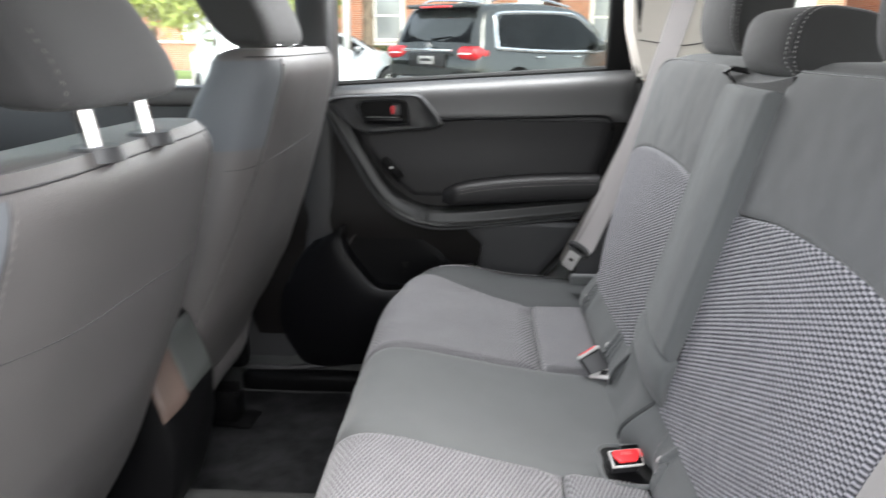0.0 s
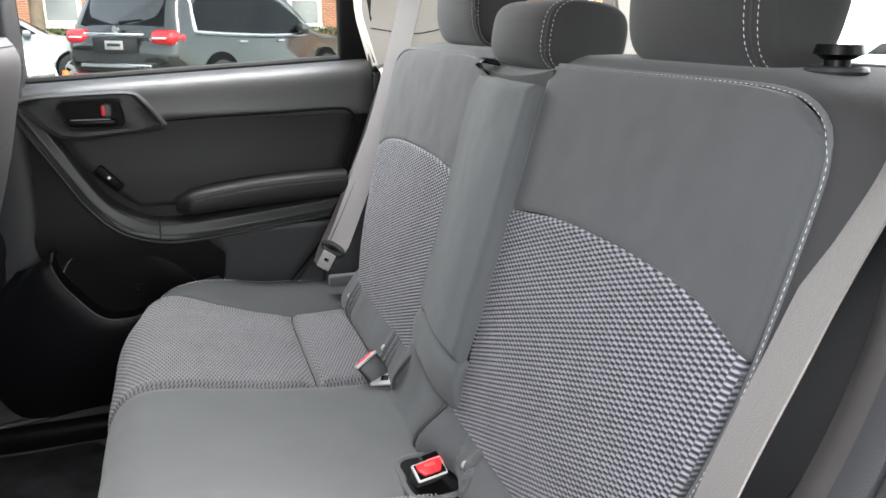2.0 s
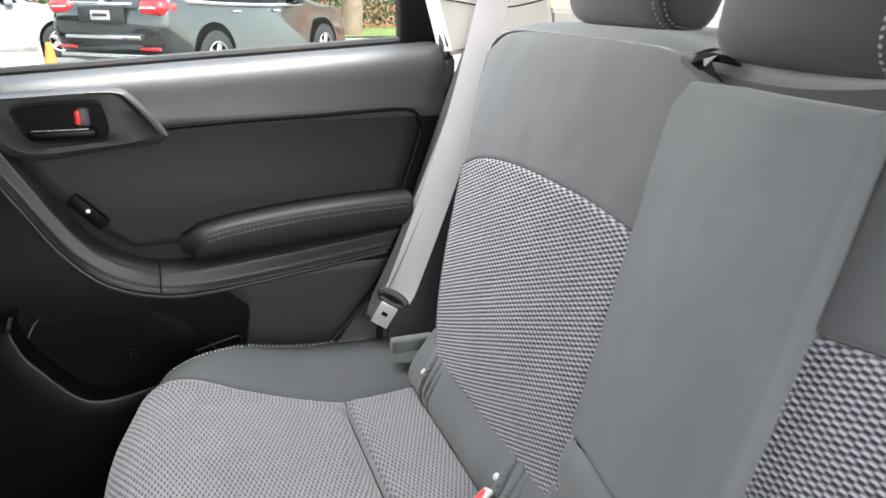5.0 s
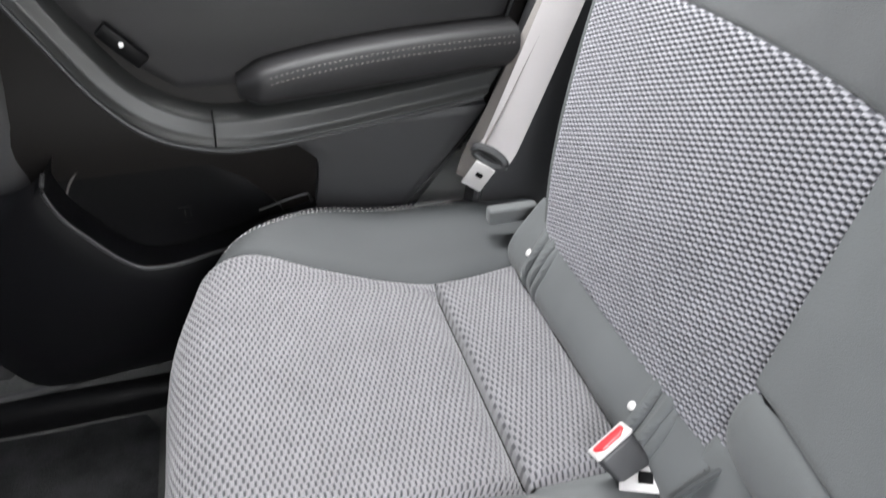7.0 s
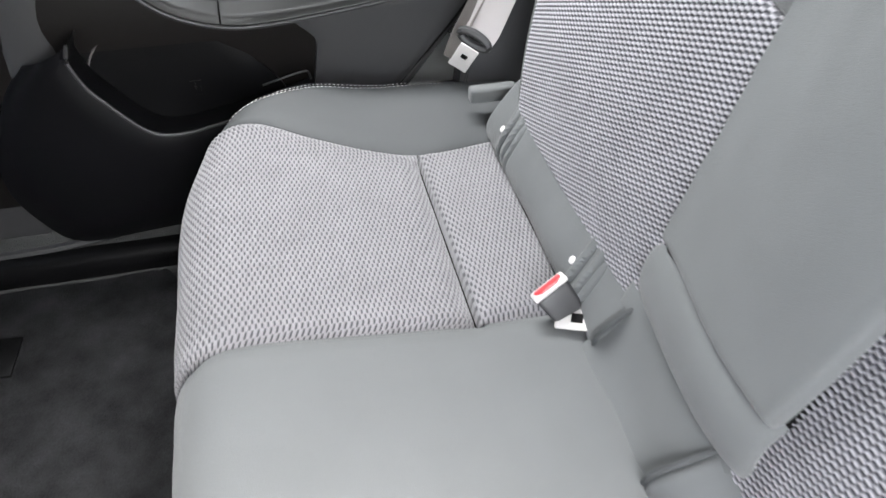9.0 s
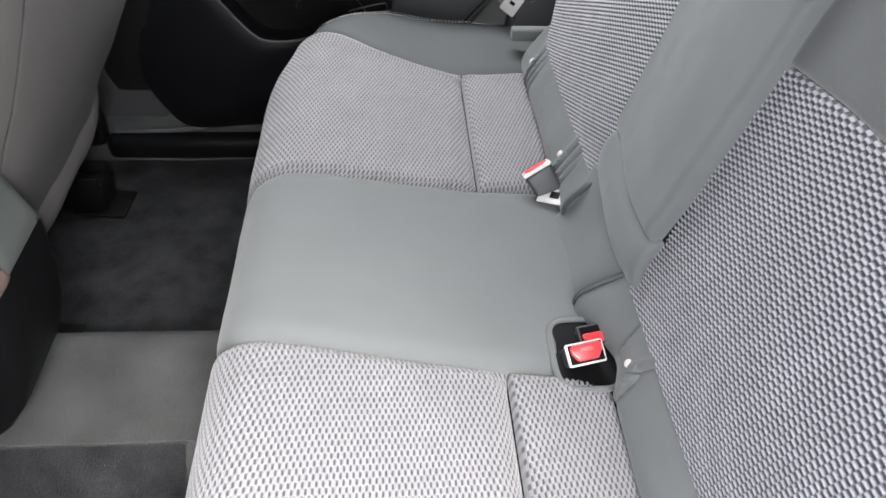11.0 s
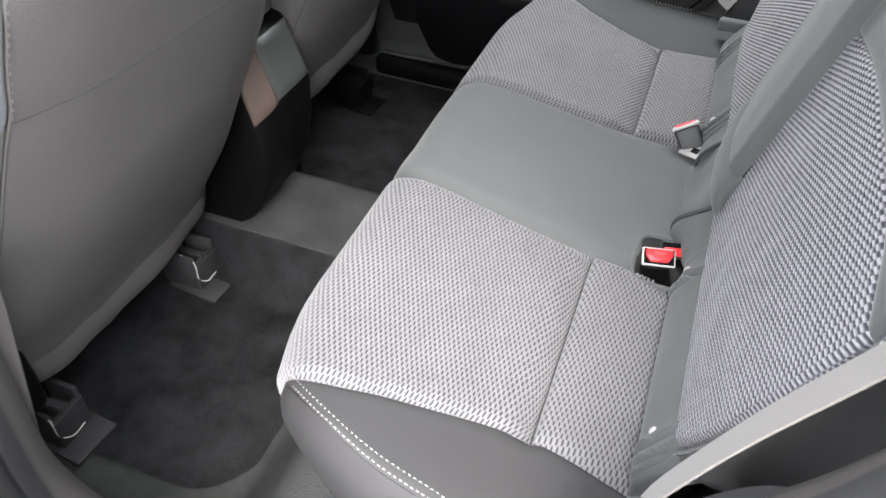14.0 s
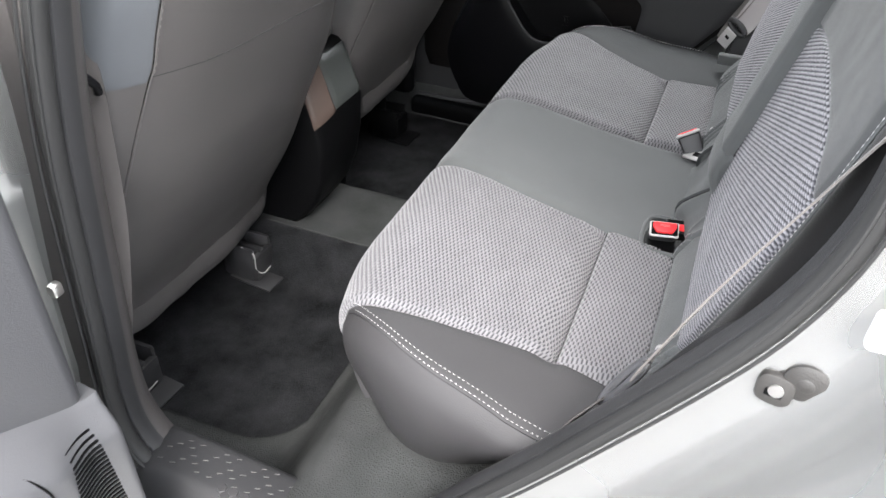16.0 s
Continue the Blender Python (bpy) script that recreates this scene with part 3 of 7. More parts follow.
def seat_back(sign):
    k = 1.0
    inner = (lambda z: _in_y(z)) if sign < 0 else (lambda z: 0.052 + 0.0 * z)
    bm = bmesh.new()
    shear = Matrix(((1, 0, 0.25, -0.25 * 0.52), (0, 1, 0, 0), (0, 0, 1, 0), (0, 0, 0, 1)))
    box(bm, (0.385, min(sign * 0.112, sign * 0.50), 0.47), (0.47, max(sign * 0.112, sign * 0.50), 0.955), 0.02, m=shear)
    side = put("backrest", bm, PLASTIC_DARK, rear_bench, "charcoal cloth backrest with knitted lumbar panel")
    hint = (-1, 0, 0.25)

    def knit_region(u, v):
        z0, yy = 0.530, None
        y_est = mixn(0.09, 0.49, v)
        z = mixn(z0, _arc_z(y_est), u)
        yy = mixn(inner(z), _seam_y(z) - 0.008, v)
        return sign * yy, _bz(z)

    put("knitted_panel", padded(knit_region, backrest, 80, 90, hint, 0.005, 0.009, 0.010, wrinkle=0.001, knit=(KNIT_PITCH, KNIT_ROW, 0.0025)), KNIT_BACK, side, "grey knitted mesh panel")

    corner = interp([(0.10, 0.960), (0.38, 0.9610), (0.43, 0.9605), (0.455, 0.9585), (0.470, 0.9555), (0.482, 0.950), (0.490, 0.944), (0.50, 0.936)])
    top_z = (lambda y: corner(y) - (0.012 * ease((0.20 - y) / 0.11) if sign > 0 else 0.0))

    def upper_region(u, v):
        y_est = mixn(0.105, 0.502, v)
        z = mixn(_arc_z(min(y_est, 0.49)) - 0.001, top_z(y_est), u)
        yy = mixn(inner(z), min(_seam_y(z), 0.51) - 0.004 * (1 - u), v)
        return sign * yy, _bz(z)

    put("upper_panel", padded(upper_region, backrest, 50, 90, hint, 0.005, 0.009, 0.010, wrinkle=0.0014), CLOTH_SHADED, side, "plain charcoal cloth upper panel")

    # seam from the inner top corner round the outer corner and down
    seam = [(y, top_z(y)) for y in np.linspace(0.115, 0.476, 32)]
    seam += [(0.487, 0.947), (0.4945, 0.940), (0.4995, 0.931)]
    seam += [(_seam_y(z), z) for z in np.linspace(0.92, 0.53, 44)]
    sewn = seam if sign < 0 else [q for q in seam if q[1] > 0.90]
    line = [Vector(backrest(sign * y, _bz(z))) + Vector((-0.0036, sign * 0.003 if z < 0.93 else 0, 0.001)) for y, z in sewn]
    put("stitching", stitches(line, 0.0034, 0.0024, 0.00034), STITCH, side, "white stitching")
    cord = [Vector(backrest(sign * y, _bz(z))) + Vector((-0.001, sign * 0.001, 0.001)) for y, z in sewn]
    bm = bmesh.new()
    tube(bm, cord, 0.0022, 6)
    put("piping", bm, CLOTH, side)

    # border outside the seam: over the top to the rear, and round the side
    rows = []
    for i, (y, z) in enumerate(seam):
        base = Vector(backrest(sign * y, _bz(z)))
        w = ease((i - 24) / 10)
        row = [base + Vector((0.006, -sign * 0.010 * w, -0.010 * (1 - w)))]
        for v in np.linspace(0, 1, 12):
            over = Vector((0.005 + 0.15 * v, 0, 0.010 * math.sin(min(v * 5, 1) * math.pi / 2) + 0.002 * math.sin(math.pi * v)))
            down = min(1, (z - 0.5) / 0.15)
            ang = min(v / 0.62, 1) * math.pi / 2
            round_ = Vector((0.055 * (1 - math.cos(ang)) + 0.12 * max(v - 0.62, 0) / 0.38 - 0.004 * math.sin(math.pi * min(v * 2, 1)), sign * (0.046 * math.sin(ang)) * (0.4 + 0.6 * down) * (1.0 if sign < 0 else mixn(0.25, 1.0, ease((z - 0.78) / 0.15))), 0.0))
            row.append(base + over.lerp(round_ + Vector((0, 0, 0.004 * (1 - down) if z > 0.9 else 0)), w))
        rows.append(row)
    # driver side border in darker cloth, for the shadow it lies in
    put("border", grid_mesh(np.array(rows)), HEADCLOTH if sign < 0 else CLOTH, side, "dark cloth border")
    return side


seat_back(-1)
seat_back(1)

# seam joining the fold-down armrest, its pad below and the middle of the back
_bm = bmesh.new()
box(_bm, (0.40, -0.108, 0.60), (0.46, 0.088, 0.92), 0.01, m=Matrix(((1, 0, 0.25, -0.25 * 0.76), (0, 1, 0, 0), (0, 0, 1, 0), (0, 0, 0, 1))))
middle = put("armrest", _bm, PLASTIC_DARK, rear_bench, "folded-up cloth centre armrest")

def armrest_face(y, s):
    z = mixn(0.609, 0.940, s)
    t = (y + 0.0135) / 0.0985
    return 0.3545 + (z - 0.628) * 0.252 + 0.002 * t * t + 0.016 * ease((y + 0.055) / 0.15), y, z


put("armrest_pad", padded(lambda u, v: (mixn(-0.110 + 0.012 * (1 - u) ** 3, 0.094 - 0.004 * (1 - u) - 0.016 * ease((u - 0.9) / 0.1), v), u), armrest_face, 90, 80, (-1, 0, 0.25), 0.008, 0.012, 0.04, (1, 1, 1, 0), wrinkle=0.0012), CLOTH, middle, "plain cloth armrest pad")


_low_x = interp([(0.535, 0.362), (0.543, 0.350), (0.555, 0.343), (0.572, 0.340), (0.590, 0.343), (0.602, 0.350), (0.610, 0.360)])


def lower_face(y, s):
    t = (y + 0.002) / 0.098
    z = mixn(0.536, 0.610, s)
    return _low_x(z) + 0.004 * t * t + 0.006 * t ** 6 + 0.010 * ease((y + 0.055) / 0.15), y, z


put("lower_pad", padded(lambda u, v: (mixn(-0.102, 0.098, v), u), lower_face, 40, 70, (-1, 0, 0.1), 0.006, 0.014, 0.02, wrinkle=0.001), CLOTH, middle, "plain cloth roll below the armrest")
_strip_x = interp([(0.452, 0.300), (0.470, 0.318), (0.490, 0.3315), (0.515, 0.342), (0.555, 0.356)])
put("gap_strip", padded(lambda u, v: (mixn(-0.092, 0.104, v), mixn(0.452, 0.555, u)), lambda y, z: (_strip_x(z) + 0.0015 * math.sin(y * 60), y, z), 24, 40, (-1, 0, 0.5), 0.003, 0.006, 0.01, wrinkle=0.0015), CLOTH, middle, "flat cloth strip between cushion and back")


def saddle(y, s):
    t = (y + 0.01) / 0.11
    z = 0.944 + 0.020 * ease(s * 1.6) + 0.012 * t * t * (1 - s)
    return 0.448 + 0.16 * s - 0.008 * (1 - t * t) * (1 - s), y, z


put("saddle", padded(lambda u, v: (mixn(-0.122, 0.102, v), u), saddle, 18, 20, (-0.3, 0, 1), 0.003, 0.01, 0.03), HEADCLOTH, middle, "dark cloth saddle under the headrest")
# pull strap at the armrest's upper corner
_bm = bmesh.new()
strip(_bm, smooth_path([(0.452, 0.052, 0.938), (0.437, 0.056, 0.950), (0.440, 0.060, 0.958), (0.462, 0.055, 0.955)], 10), [Vector((0.2, 1, 0.2))] * 11, 0.026, 0.002)
put("pull_strap", _bm, PLASTIC_DARK, middle, "black pull strap")


# ---- rear headrests ----
def headrest(name, label, cx, cy, z0, wide, deep, high, mat, seam_side, tilt=6.0, posts=True, bulge=0.012, cut=0.0, soft=3.2):
    """A cushioned block built of sections across its width, with a double seam near one end."""
    ob = thing(name, label, "headrest", (cx, cy, z0), "rear headrests")
    turn = pose(0, 0, 0, 0, tilt, 0)

    def section(t, grow=0.0):
        f = max(1 - abs(t) ** 7, 0) ** (1 / 5)
        pts = []
        for a in np.linspace(0, 2 * math.pi, 40, endpoint=False):
            c, s = math.cos(a), math.sin(a)
            px = math.copysign(abs(c) ** (2 / soft), c) * (deep / 2 * (0.55 + 0.45 * f) + grow) - bulge * (1 - t * t) * (1 if c < 0 else 0) * (1 - s * s)
            pz = math.copysign(abs(s) ** (2 / soft), s) * (high / 2 * (0.80 + 0.20 * f) + grow)
            if s < 0 and c > 0:
                pz += cut * c * -s
            pts.append(turn @ Vector((px + deep / 2, t * wide / 2, pz + high / 2)) + Vector((cx, cy, z0)))
        return pts

    ts = np.sin(np.linspace(-1, 1, 33) * math.pi / 2 * 0.985) / math.sin(math.pi / 2 * 0.985)
    rows = np.array([section(t) for t in ts])
    bm = grid_mesh(rows, wrap=True)
    bm.verts.ensure_lookup_table()
    n = rows.shape[1]
    bm.faces.new([bm.verts[k] for k in range(n)])
    bm.faces.new([bm.verts[len(bm.verts) - 1 - k] for k in range(n)])
    put("cover", bm, mat, ob)
    for t in seam_side:
        ring = section(t, 0.0006)
        put("stitching", stitches(ring + ring[:1], 0.0032, 0.0022, 0.00045), STITCH, ob, "white stitching")
    if seam_side:
        mid = sum(seam_side) / len(seam_side)
        bm = bmesh.new()
        tube(bm, [p for p in section(mid, -0.0012)] + section(mid, -0.0012)[:1], 0.0022, 6)
        put("seam_cord", bm, mat, ob)
    if posts:
        for dy in (-0.055, 0.055):
            bm = bmesh.new()
            cyl(bm, (cx + deep / 2, cy + dy, z0 - 0.06), (cx + deep / 2, cy + dy, z0 + 0.03), 0.006)
            put("post", bm, CHROME, ob, "chrome post")
    return ob


headrest("middle_rear_headrest", "low dark cloth headrest with double white seam over the armrest", 0.452, -0.008, 0.953, 0.178, 0.105, 0.085, HEADCLOTH, (-0.80, -0.93), tilt=8, cut=0.03, posts=False)
headrest("left_rear_headrest", "raised dark cloth headrest with double white seam", 0.475, -0.300, 0.970, 0.200, 0.085, 0.20, HEADCLOTH, (-0.74, -0.86), tilt=6)
headrest("right_rear_headrest", "raised dark cloth headrest beside the light pillar", 0.475, 0.278, 0.974, 0.190, 0.085, 0.20, HEADCLOTH, (-0.83, -0.95), tilt=6)

# seat back release knob in its ring
knob = thing("release_knob", "black plastic release knob on the seat back's top", "knob", (0.525, -0.425, 0.967))
_bm = bmesh.new()
for a, b, r, r2 in (((0.525, -0.425, 0.965), (0.525, -0.425, 0.980), 0.010, 0.009), ((0.525, -0.425, 0.980), (0.525, -0.425, 0.984), 0.010, 0.017), ((0.525, -0.425, 0.984), (0.525, -0.425, 0.991), 0.018, 0.016)):
    cyl(_bm, a, b, r, r2, 24)
put("button", _bm, PLASTIC_GLOSS, knob)
_bm = bmesh.new()
tube(_bm, [Vector((0.525 + 0.019 * math.cos(a), -0.425 + 0.019 * math.sin(a), 0.972)) for a in np.linspace(0, 2 * math.pi, 25)], 0.0035, 8)
put("ring", _bm, PLASTIC, knob)


# ---- covered strips between cushion and backs, with snaps ----
PLEATS_OUTER = ((1, 0.013, 0.0066, 0.020, 0.0, 1.0), (1, 0.030, 0.0056, 0.016, 0.25, 1.0), (1, 0.041, 0.0034, 0.024, 0.0, 0.8))
PLEATS_INNER = ((1, 0.006, 0.0064, -0.020, 0.5, 1.0), (1, 0.019, 0.0064, 0.030, 0.0, 0.6), (-1, 0.020, 0.0045, -0.010, 0.35, 1.0))


def gap_flap(sign):
    y0, y1 = (0.086, 0.478) if sign > 0 else (0.062, 0.458)
    flap = thing("anchor_flap", "charcoal cloth flap over the seat anchors with two snaps", "cover", (0.345, sign * 0.3, 0.47), "anchor flaps")
    snaps = (0.180, 0.4265) if sign > 0 else (-0.167, -0.403)
    rx = interp([(0.0, 0.338), (0.15, 0.329), (0.3, 0.328), (0.5, 0.335), (0.7, 0.346), (0.85, 0.356), (1.0, 0.368)])
    rz = interp([(0.0, 0.456), (0.15, 0.474), (0.3, 0.490), (0.5, 0.506), (0.7, 0.522), (0.85, 0.535), (1.0, 0.549)])

    def roll(y, s):
        w = 0.0012 * math.sin(y * 37) * math.sin(math.pi * s)
        body = math.sin(math.pi * min(max(s, 0), 1)) ** 0.4
        for k, ys in enumerate(snaps):
            # pleats beside each snap: a raised fold that drops steeply on one side
            outer = 1 if sign > 0 or k == 1 else 0
            for way, off, deep, bow, lo, hi in (PLEATS_OUTER if outer else PLEATS_INNER):
                d = (y - ys) * way + off - bow * (s - 0.35) ** 2 * 2.2 + 0.006 * (s - 0.5)
                on = body * ease((s - lo) / 0.15 + 0.4) * ease((hi - s) / 0.15 + 0.4)
                w += deep * on * (math.exp(-(d / 0.0016) ** 2) if d < 0 else math.exp(-d / 0.007)) - 0.6 * deep * on * math.exp(-((d + 0.0042) / 0.002) ** 2)
        # the loose end lifts a little
        e = (abs(y) - y0) / 0.05
        w += 0.005 * max(0, 1 - e) ** 2 * body
        back = 0.016 * math.exp(-((y + 0.140) / 0.032) ** 2) * (1 - s)
        # free corner flares forward over the pocket
        if sign < 0:
            back -= 0.016 * ease((y + 0.105) / 0.045) * (1 - s) ** 1.5
        return rx(s) - w * 0.75 + back, y, rz(s) + w * 0.6 + back * 0.3

    def lean(u, v):
        end = mixn(0.010, -0.010, u) if sign > 0 else mixn(-0.014, 0.012, u)
        return sign * (mixn(y0, y1, v) + end * (1 - v) ** 3), u

    put("cloth", padded(lean, roll, 30, 320, (-1, 0, 0.8), 0.005, 0.010, 0.016, wrinkle=0.0012), FLAP, flap)
    for y in snaps:
        c = Vector(roll(y, 0.50)) + Vector((-0.003, 0, 0.0035))
        bm = bmesh.new()
        n = Vector((-0.76, 0, 0.65))
        cyl(bm, c - n * 0.003, c + n * 0.0016, 0.0048, 0.0044, 18)
        cyl(bm, c + n * 0.0016, c + n * 0.0024, 0.0044, 0.0030, 18)
        put("snap", bm, COLLAR, flap, "pale round snap")
    # hemmed and stitched inner end; hem darkened to draw the shadow line along it
    edge = [Vector(roll(*lean(s, 0.0))) + Vector((-0.003, 0, 0.003)) for s in np.linspace(0.04, 0.98, 24)]
    bm = bmesh.new()
    tube(bm, edge, 0.0030, 6)
    put("hem", bm, BOLSTER, flap, "turned hem darkened as its edge shadow")
    line = [Vector(roll(*lean(s, 0.018))) + Vector((-0.0040, 0, 0.0040)) for s in np.linspace(0.06, 0.96, 24)]
    put("stitching", stitches(line, 0.0030, 0.0022, 0.00035), WEB_DARK, flap, "dark stitching")
    return flap


gap_flap(1)
gap_flap(-1)
# small stiff tab at the outer end by the belt
_bm = bmesh.new()
box(_bm, (0.308, 0.498, 0.505), (0.372, 0.516, 0.526), 0.004, 3)
single("strap_tab", _bm, CLOTH, "grey cloth tab beside the belt anchor", "tab")


# ---- buckles and belts ----
def lettering(word, size, mat, parent, m, label=""):
    """Flat letters in the built-in font, at the parent's local place m."""
    cu = bpy.data.curves.new("lettering", "FONT")
    cu.body, cu.size, cu.align_x, cu.align_y, cu.extrude, cu.space_character = word, size, "CENTER", "CENTER", 0.0001, 1.1
    ob = new("lettering_shape", cu)
    me = bpy.data.meshes.new_from_object(ob.evaluated_get(bpy.context.evaluated_depsgraph_get()))
    bpy.data.objects.remove(ob)
    me.materials.clear()
    me.materials.append(mat)
    ob = new("lettering", me)
    ob.parent = parent
    ob.matrix_local = m
    return tagged(ob, label)


def prism(outline, z0, z1, bevel=0.0, seg=2):
    """An outline of (x, y) pairs raised from z0 to z1, with rounded upper and lower edges."""
    bm = bmesh.new()
    f = bm.faces.new([bm.verts.new((x, y, z0)) for x, y in outline])
    out = bmesh.ops.extrude_face_region(bm, geom=[f])
    for v in (g for g in out["geom"] if isinstance(g, bmesh.types.BMVert)):
        v.co.z = z1
    if bevel:
        bmesh.ops.bevel(bm, geom=list(bm.edges), offset=bevel, segments=seg, affect="EDGES", profile=0.5)
    return bm


def buckle(label, tip, axis, across, length, wide, thick, button, press="", collar=None):
    """A belt buckle: tapering body, pale collar, red button over a slot. axis: out of the button; across: along its slot."""
    z = Vector(axis).normalized()
    x = (Vector(across) - z * Vector(across).dot(z)).normalized()
    m = Matrix((x, z.cross(x), z)).transposed().to_4x4()
    ob = thing("belt_buckle", label, "seat belt buckle", tip, "belt buckles")
    ob.matrix_world = Matrix.Translation(tip) @ m
    w, t = wide / 2, thick / 2
    bm = bmesh.new()
    box(bm, (-w + 0.0008, -t + 0.0006, -length), (w - 0.0008, t - 0.0006, 0.0), 0.005, 3)
    for v in bm.verts:
        k = 1 - 0.16 * min(1, -v.co.z / length) if v.co.z < 0 else 1
        v.co.x, v.co.y = v.co.x * k, v.co.y * k
    part("body", bm, BUCKLE, ob)
    bm = bmesh.new()
    box(bm, (-w, -t, -0.0012), (w, t, 0.0042), 0.0024, 3)
    part("collar", bm, collar or COLLAR, ob, "pale grey plastic collar" if collar is None else "")
    bm = bmesh.new()
    box(bm, (-w + 0.0022, -t + 0.0020, 0.0036), (w - 0.0022, t - 0.0020, 0.0046), 0.0005, 1)
    part("slot", bm, PLASTIC_DARK if press or collar else COLLAR, ob)
    lo, hi = button
    red = part("button", prism([(-w + 0.010, lo), (w - 0.010, lo), (w - 0.0042, mixn(lo, hi, 0.5)), (w - 0.0038, mixn(lo, hi, 0.9)), (w - 0.0060, hi), (-w + 0.0060, hi), (-w + 0.0038, mixn(lo, hi, 0.9)), (-w + 0.0042, mixn(lo, hi, 0.5))], 0.003, 0.0085 if press else 0.0062, 0.0013, 3), RED, ob, "red release button")
    if press:
        lettering(press, 0.0050, ROSE, red, Matrix.Translation((0, mixn(lo, hi, 0.66), 0.0086)), "faint moulded letters")
    bm = bmesh.new()
    box(bm, (-0.012, -0.002, -length - 0.05), (0.012, 0.002, -length + 0.004), 0.0015, 1)
    part("tail", bm, PLASTIC_DARK, ob)
    return ob


buckle("black belt buckle with red button lying on the bench", (0.2955, 0.1505, 0.5065), (-0.53, 0.40, 0.75), (0.85, 0.20, 0.47), 0.050, 0.040, 0.0195, (-0.0082, 0.0030))
buckle("black belt buckle with red button set in a pocket", (0.3005, -0.139, 0.494), (0.10, -0.50, 0.86), (0.94, 0.20, 0.02), 0.030, 0.041, 0.0235, (-0.0075, 0.0088), "PRESS")
buckle("second black belt buckle half hidden in the pocket", (0.318, -0.106, 0.4835), (0.10, -0.42, 0.90), (0.94, 0.20, 0.02), 0.020, 0.036, 0.022, (-0.0095, 0.0015), collar=BUCKLE)
# hollow in the cushion that the buckles stand in: rim, and a flat black floor painted for its shade
pocket = thing("buckle_pocket", "black plastic pocket around the belt buckles", "pocket", (0.306, -0.124, 0.468))
_bm = bmesh.new()
_rimp = [Vector((0.306 + 0.034 * math.copysign(abs(math.cos(a)) ** 0.5, math.cos(a)), -0.124 + 0.046 * math.copysign(abs(math.sin(a)) ** 0.5, math.sin(a)), 0.4755)) for a in np.linspace(0, 2 * math.pi, 49)]
tube(_bm, _rimp, 0.0035, 8)
put("rim", _bm, CLOTH, pocket, "cloth rim")
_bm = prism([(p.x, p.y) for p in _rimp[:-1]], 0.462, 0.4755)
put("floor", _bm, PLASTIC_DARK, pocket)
# latch plate parked beside the far buckle
plate = thing("latch_plate", "white and chrome belt plate tucked behind the buckle", "seat belt plate", (0.318, 0.128, 0.482))
_bm = bmesh.new()
box(_bm, (-0.022, -0.012, -0.002), (0.022, 0.012, 0.002), 0.0015, 2, pose(0.318, 0.124, 0.484, 20, -10, -30))
put("tongue", _bm, COLLAR, plate)
_bm = bmesh.new()
box(_bm, (-0.006, -0.005, 0.002), (0.006, 0.005, 0.0035), 0.0005, 1, pose(0.318, 0.124, 0.484, 20, -10, -30))
put("slot", _bm, PLASTIC_DARK, plate)


def belt(label, points, across, mat, width=0.046):
    ob = thing("seat_belt", label, "seat belt", points[0], "rear seat belts")
    pts = smooth_path(points, 40)
    sides = [Vector(a) for a in across]
    span = [sides[min(int(i / 40 * (len(sides) - 1)), len(sides) - 2)].lerp(sides[min(int(i / 40 * (len(sides) - 1)), len(sides) - 2) + 1], (i / 40 * (len(sides) - 1)) % 1 if i < 40 else 1) for i in range(41)]
    bm = bmesh.new()
    strip(bm, pts, span, width, 0.0016)
    put("webbing", bm, mat, ob)
    return ob


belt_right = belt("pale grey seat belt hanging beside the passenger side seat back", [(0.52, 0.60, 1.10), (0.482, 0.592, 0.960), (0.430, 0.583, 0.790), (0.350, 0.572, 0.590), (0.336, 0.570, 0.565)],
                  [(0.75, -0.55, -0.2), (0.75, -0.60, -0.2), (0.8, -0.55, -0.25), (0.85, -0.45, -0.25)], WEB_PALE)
_bm = bmesh.new()
tube(_bm, [Vector((0.330 + 0.018 * math.cos(a) * 0.95, 0.570 - 0.02 * math.cos(a) * 0.5, 0.562 + 0.009 * math.sin(a) - 0.008 * math.cos(a))) for a in np.linspace(0, 2 * math.pi, 21)], 0.006, 8)
put("loop", _bm, PLASTIC, belt_right, "grey plastic tongue loop")
_bm = bmesh.new()
box(_bm, (-0.014, -0.0015, -0.026), (0.014, 0.0015, 0.016), 0.0015, 2, pose(0.316, 0.564, 0.543, 10, 28, -25))
put("tongue", _bm, COLLAR, belt_right, "pale tongue with a bright plate")
_bm = bmesh.new()
box(_bm, (-0.005, -0.0022, -0.006), (0.005, 0.0022, 0.002), 0.001, 1, pose(0.316, 0.564, 0.543, 10, 28, -25))
put("tongue_hole", _bm, PLASTIC_DARK, belt_right)

_bm = bmesh.new()
strip(_bm, smooth_path([(0.497, 0.606, 1.00), (0.430, 0.600, 0.815), (0.352, 0.592, 0.640), (0.312, 0.588, 0.560), (0.300, 0.584, 0.530)], 30), [Vector((0.35, -0.9, -0.2))] * 31, 0.026, 0.0016)
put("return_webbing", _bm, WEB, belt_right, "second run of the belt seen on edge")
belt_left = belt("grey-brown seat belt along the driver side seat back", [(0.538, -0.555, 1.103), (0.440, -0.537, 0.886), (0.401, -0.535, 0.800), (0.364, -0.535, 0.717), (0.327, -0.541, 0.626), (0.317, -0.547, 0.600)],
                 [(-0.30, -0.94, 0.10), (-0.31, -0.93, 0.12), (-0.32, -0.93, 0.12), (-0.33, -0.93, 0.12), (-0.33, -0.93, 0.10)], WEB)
_bm = bmesh.new()
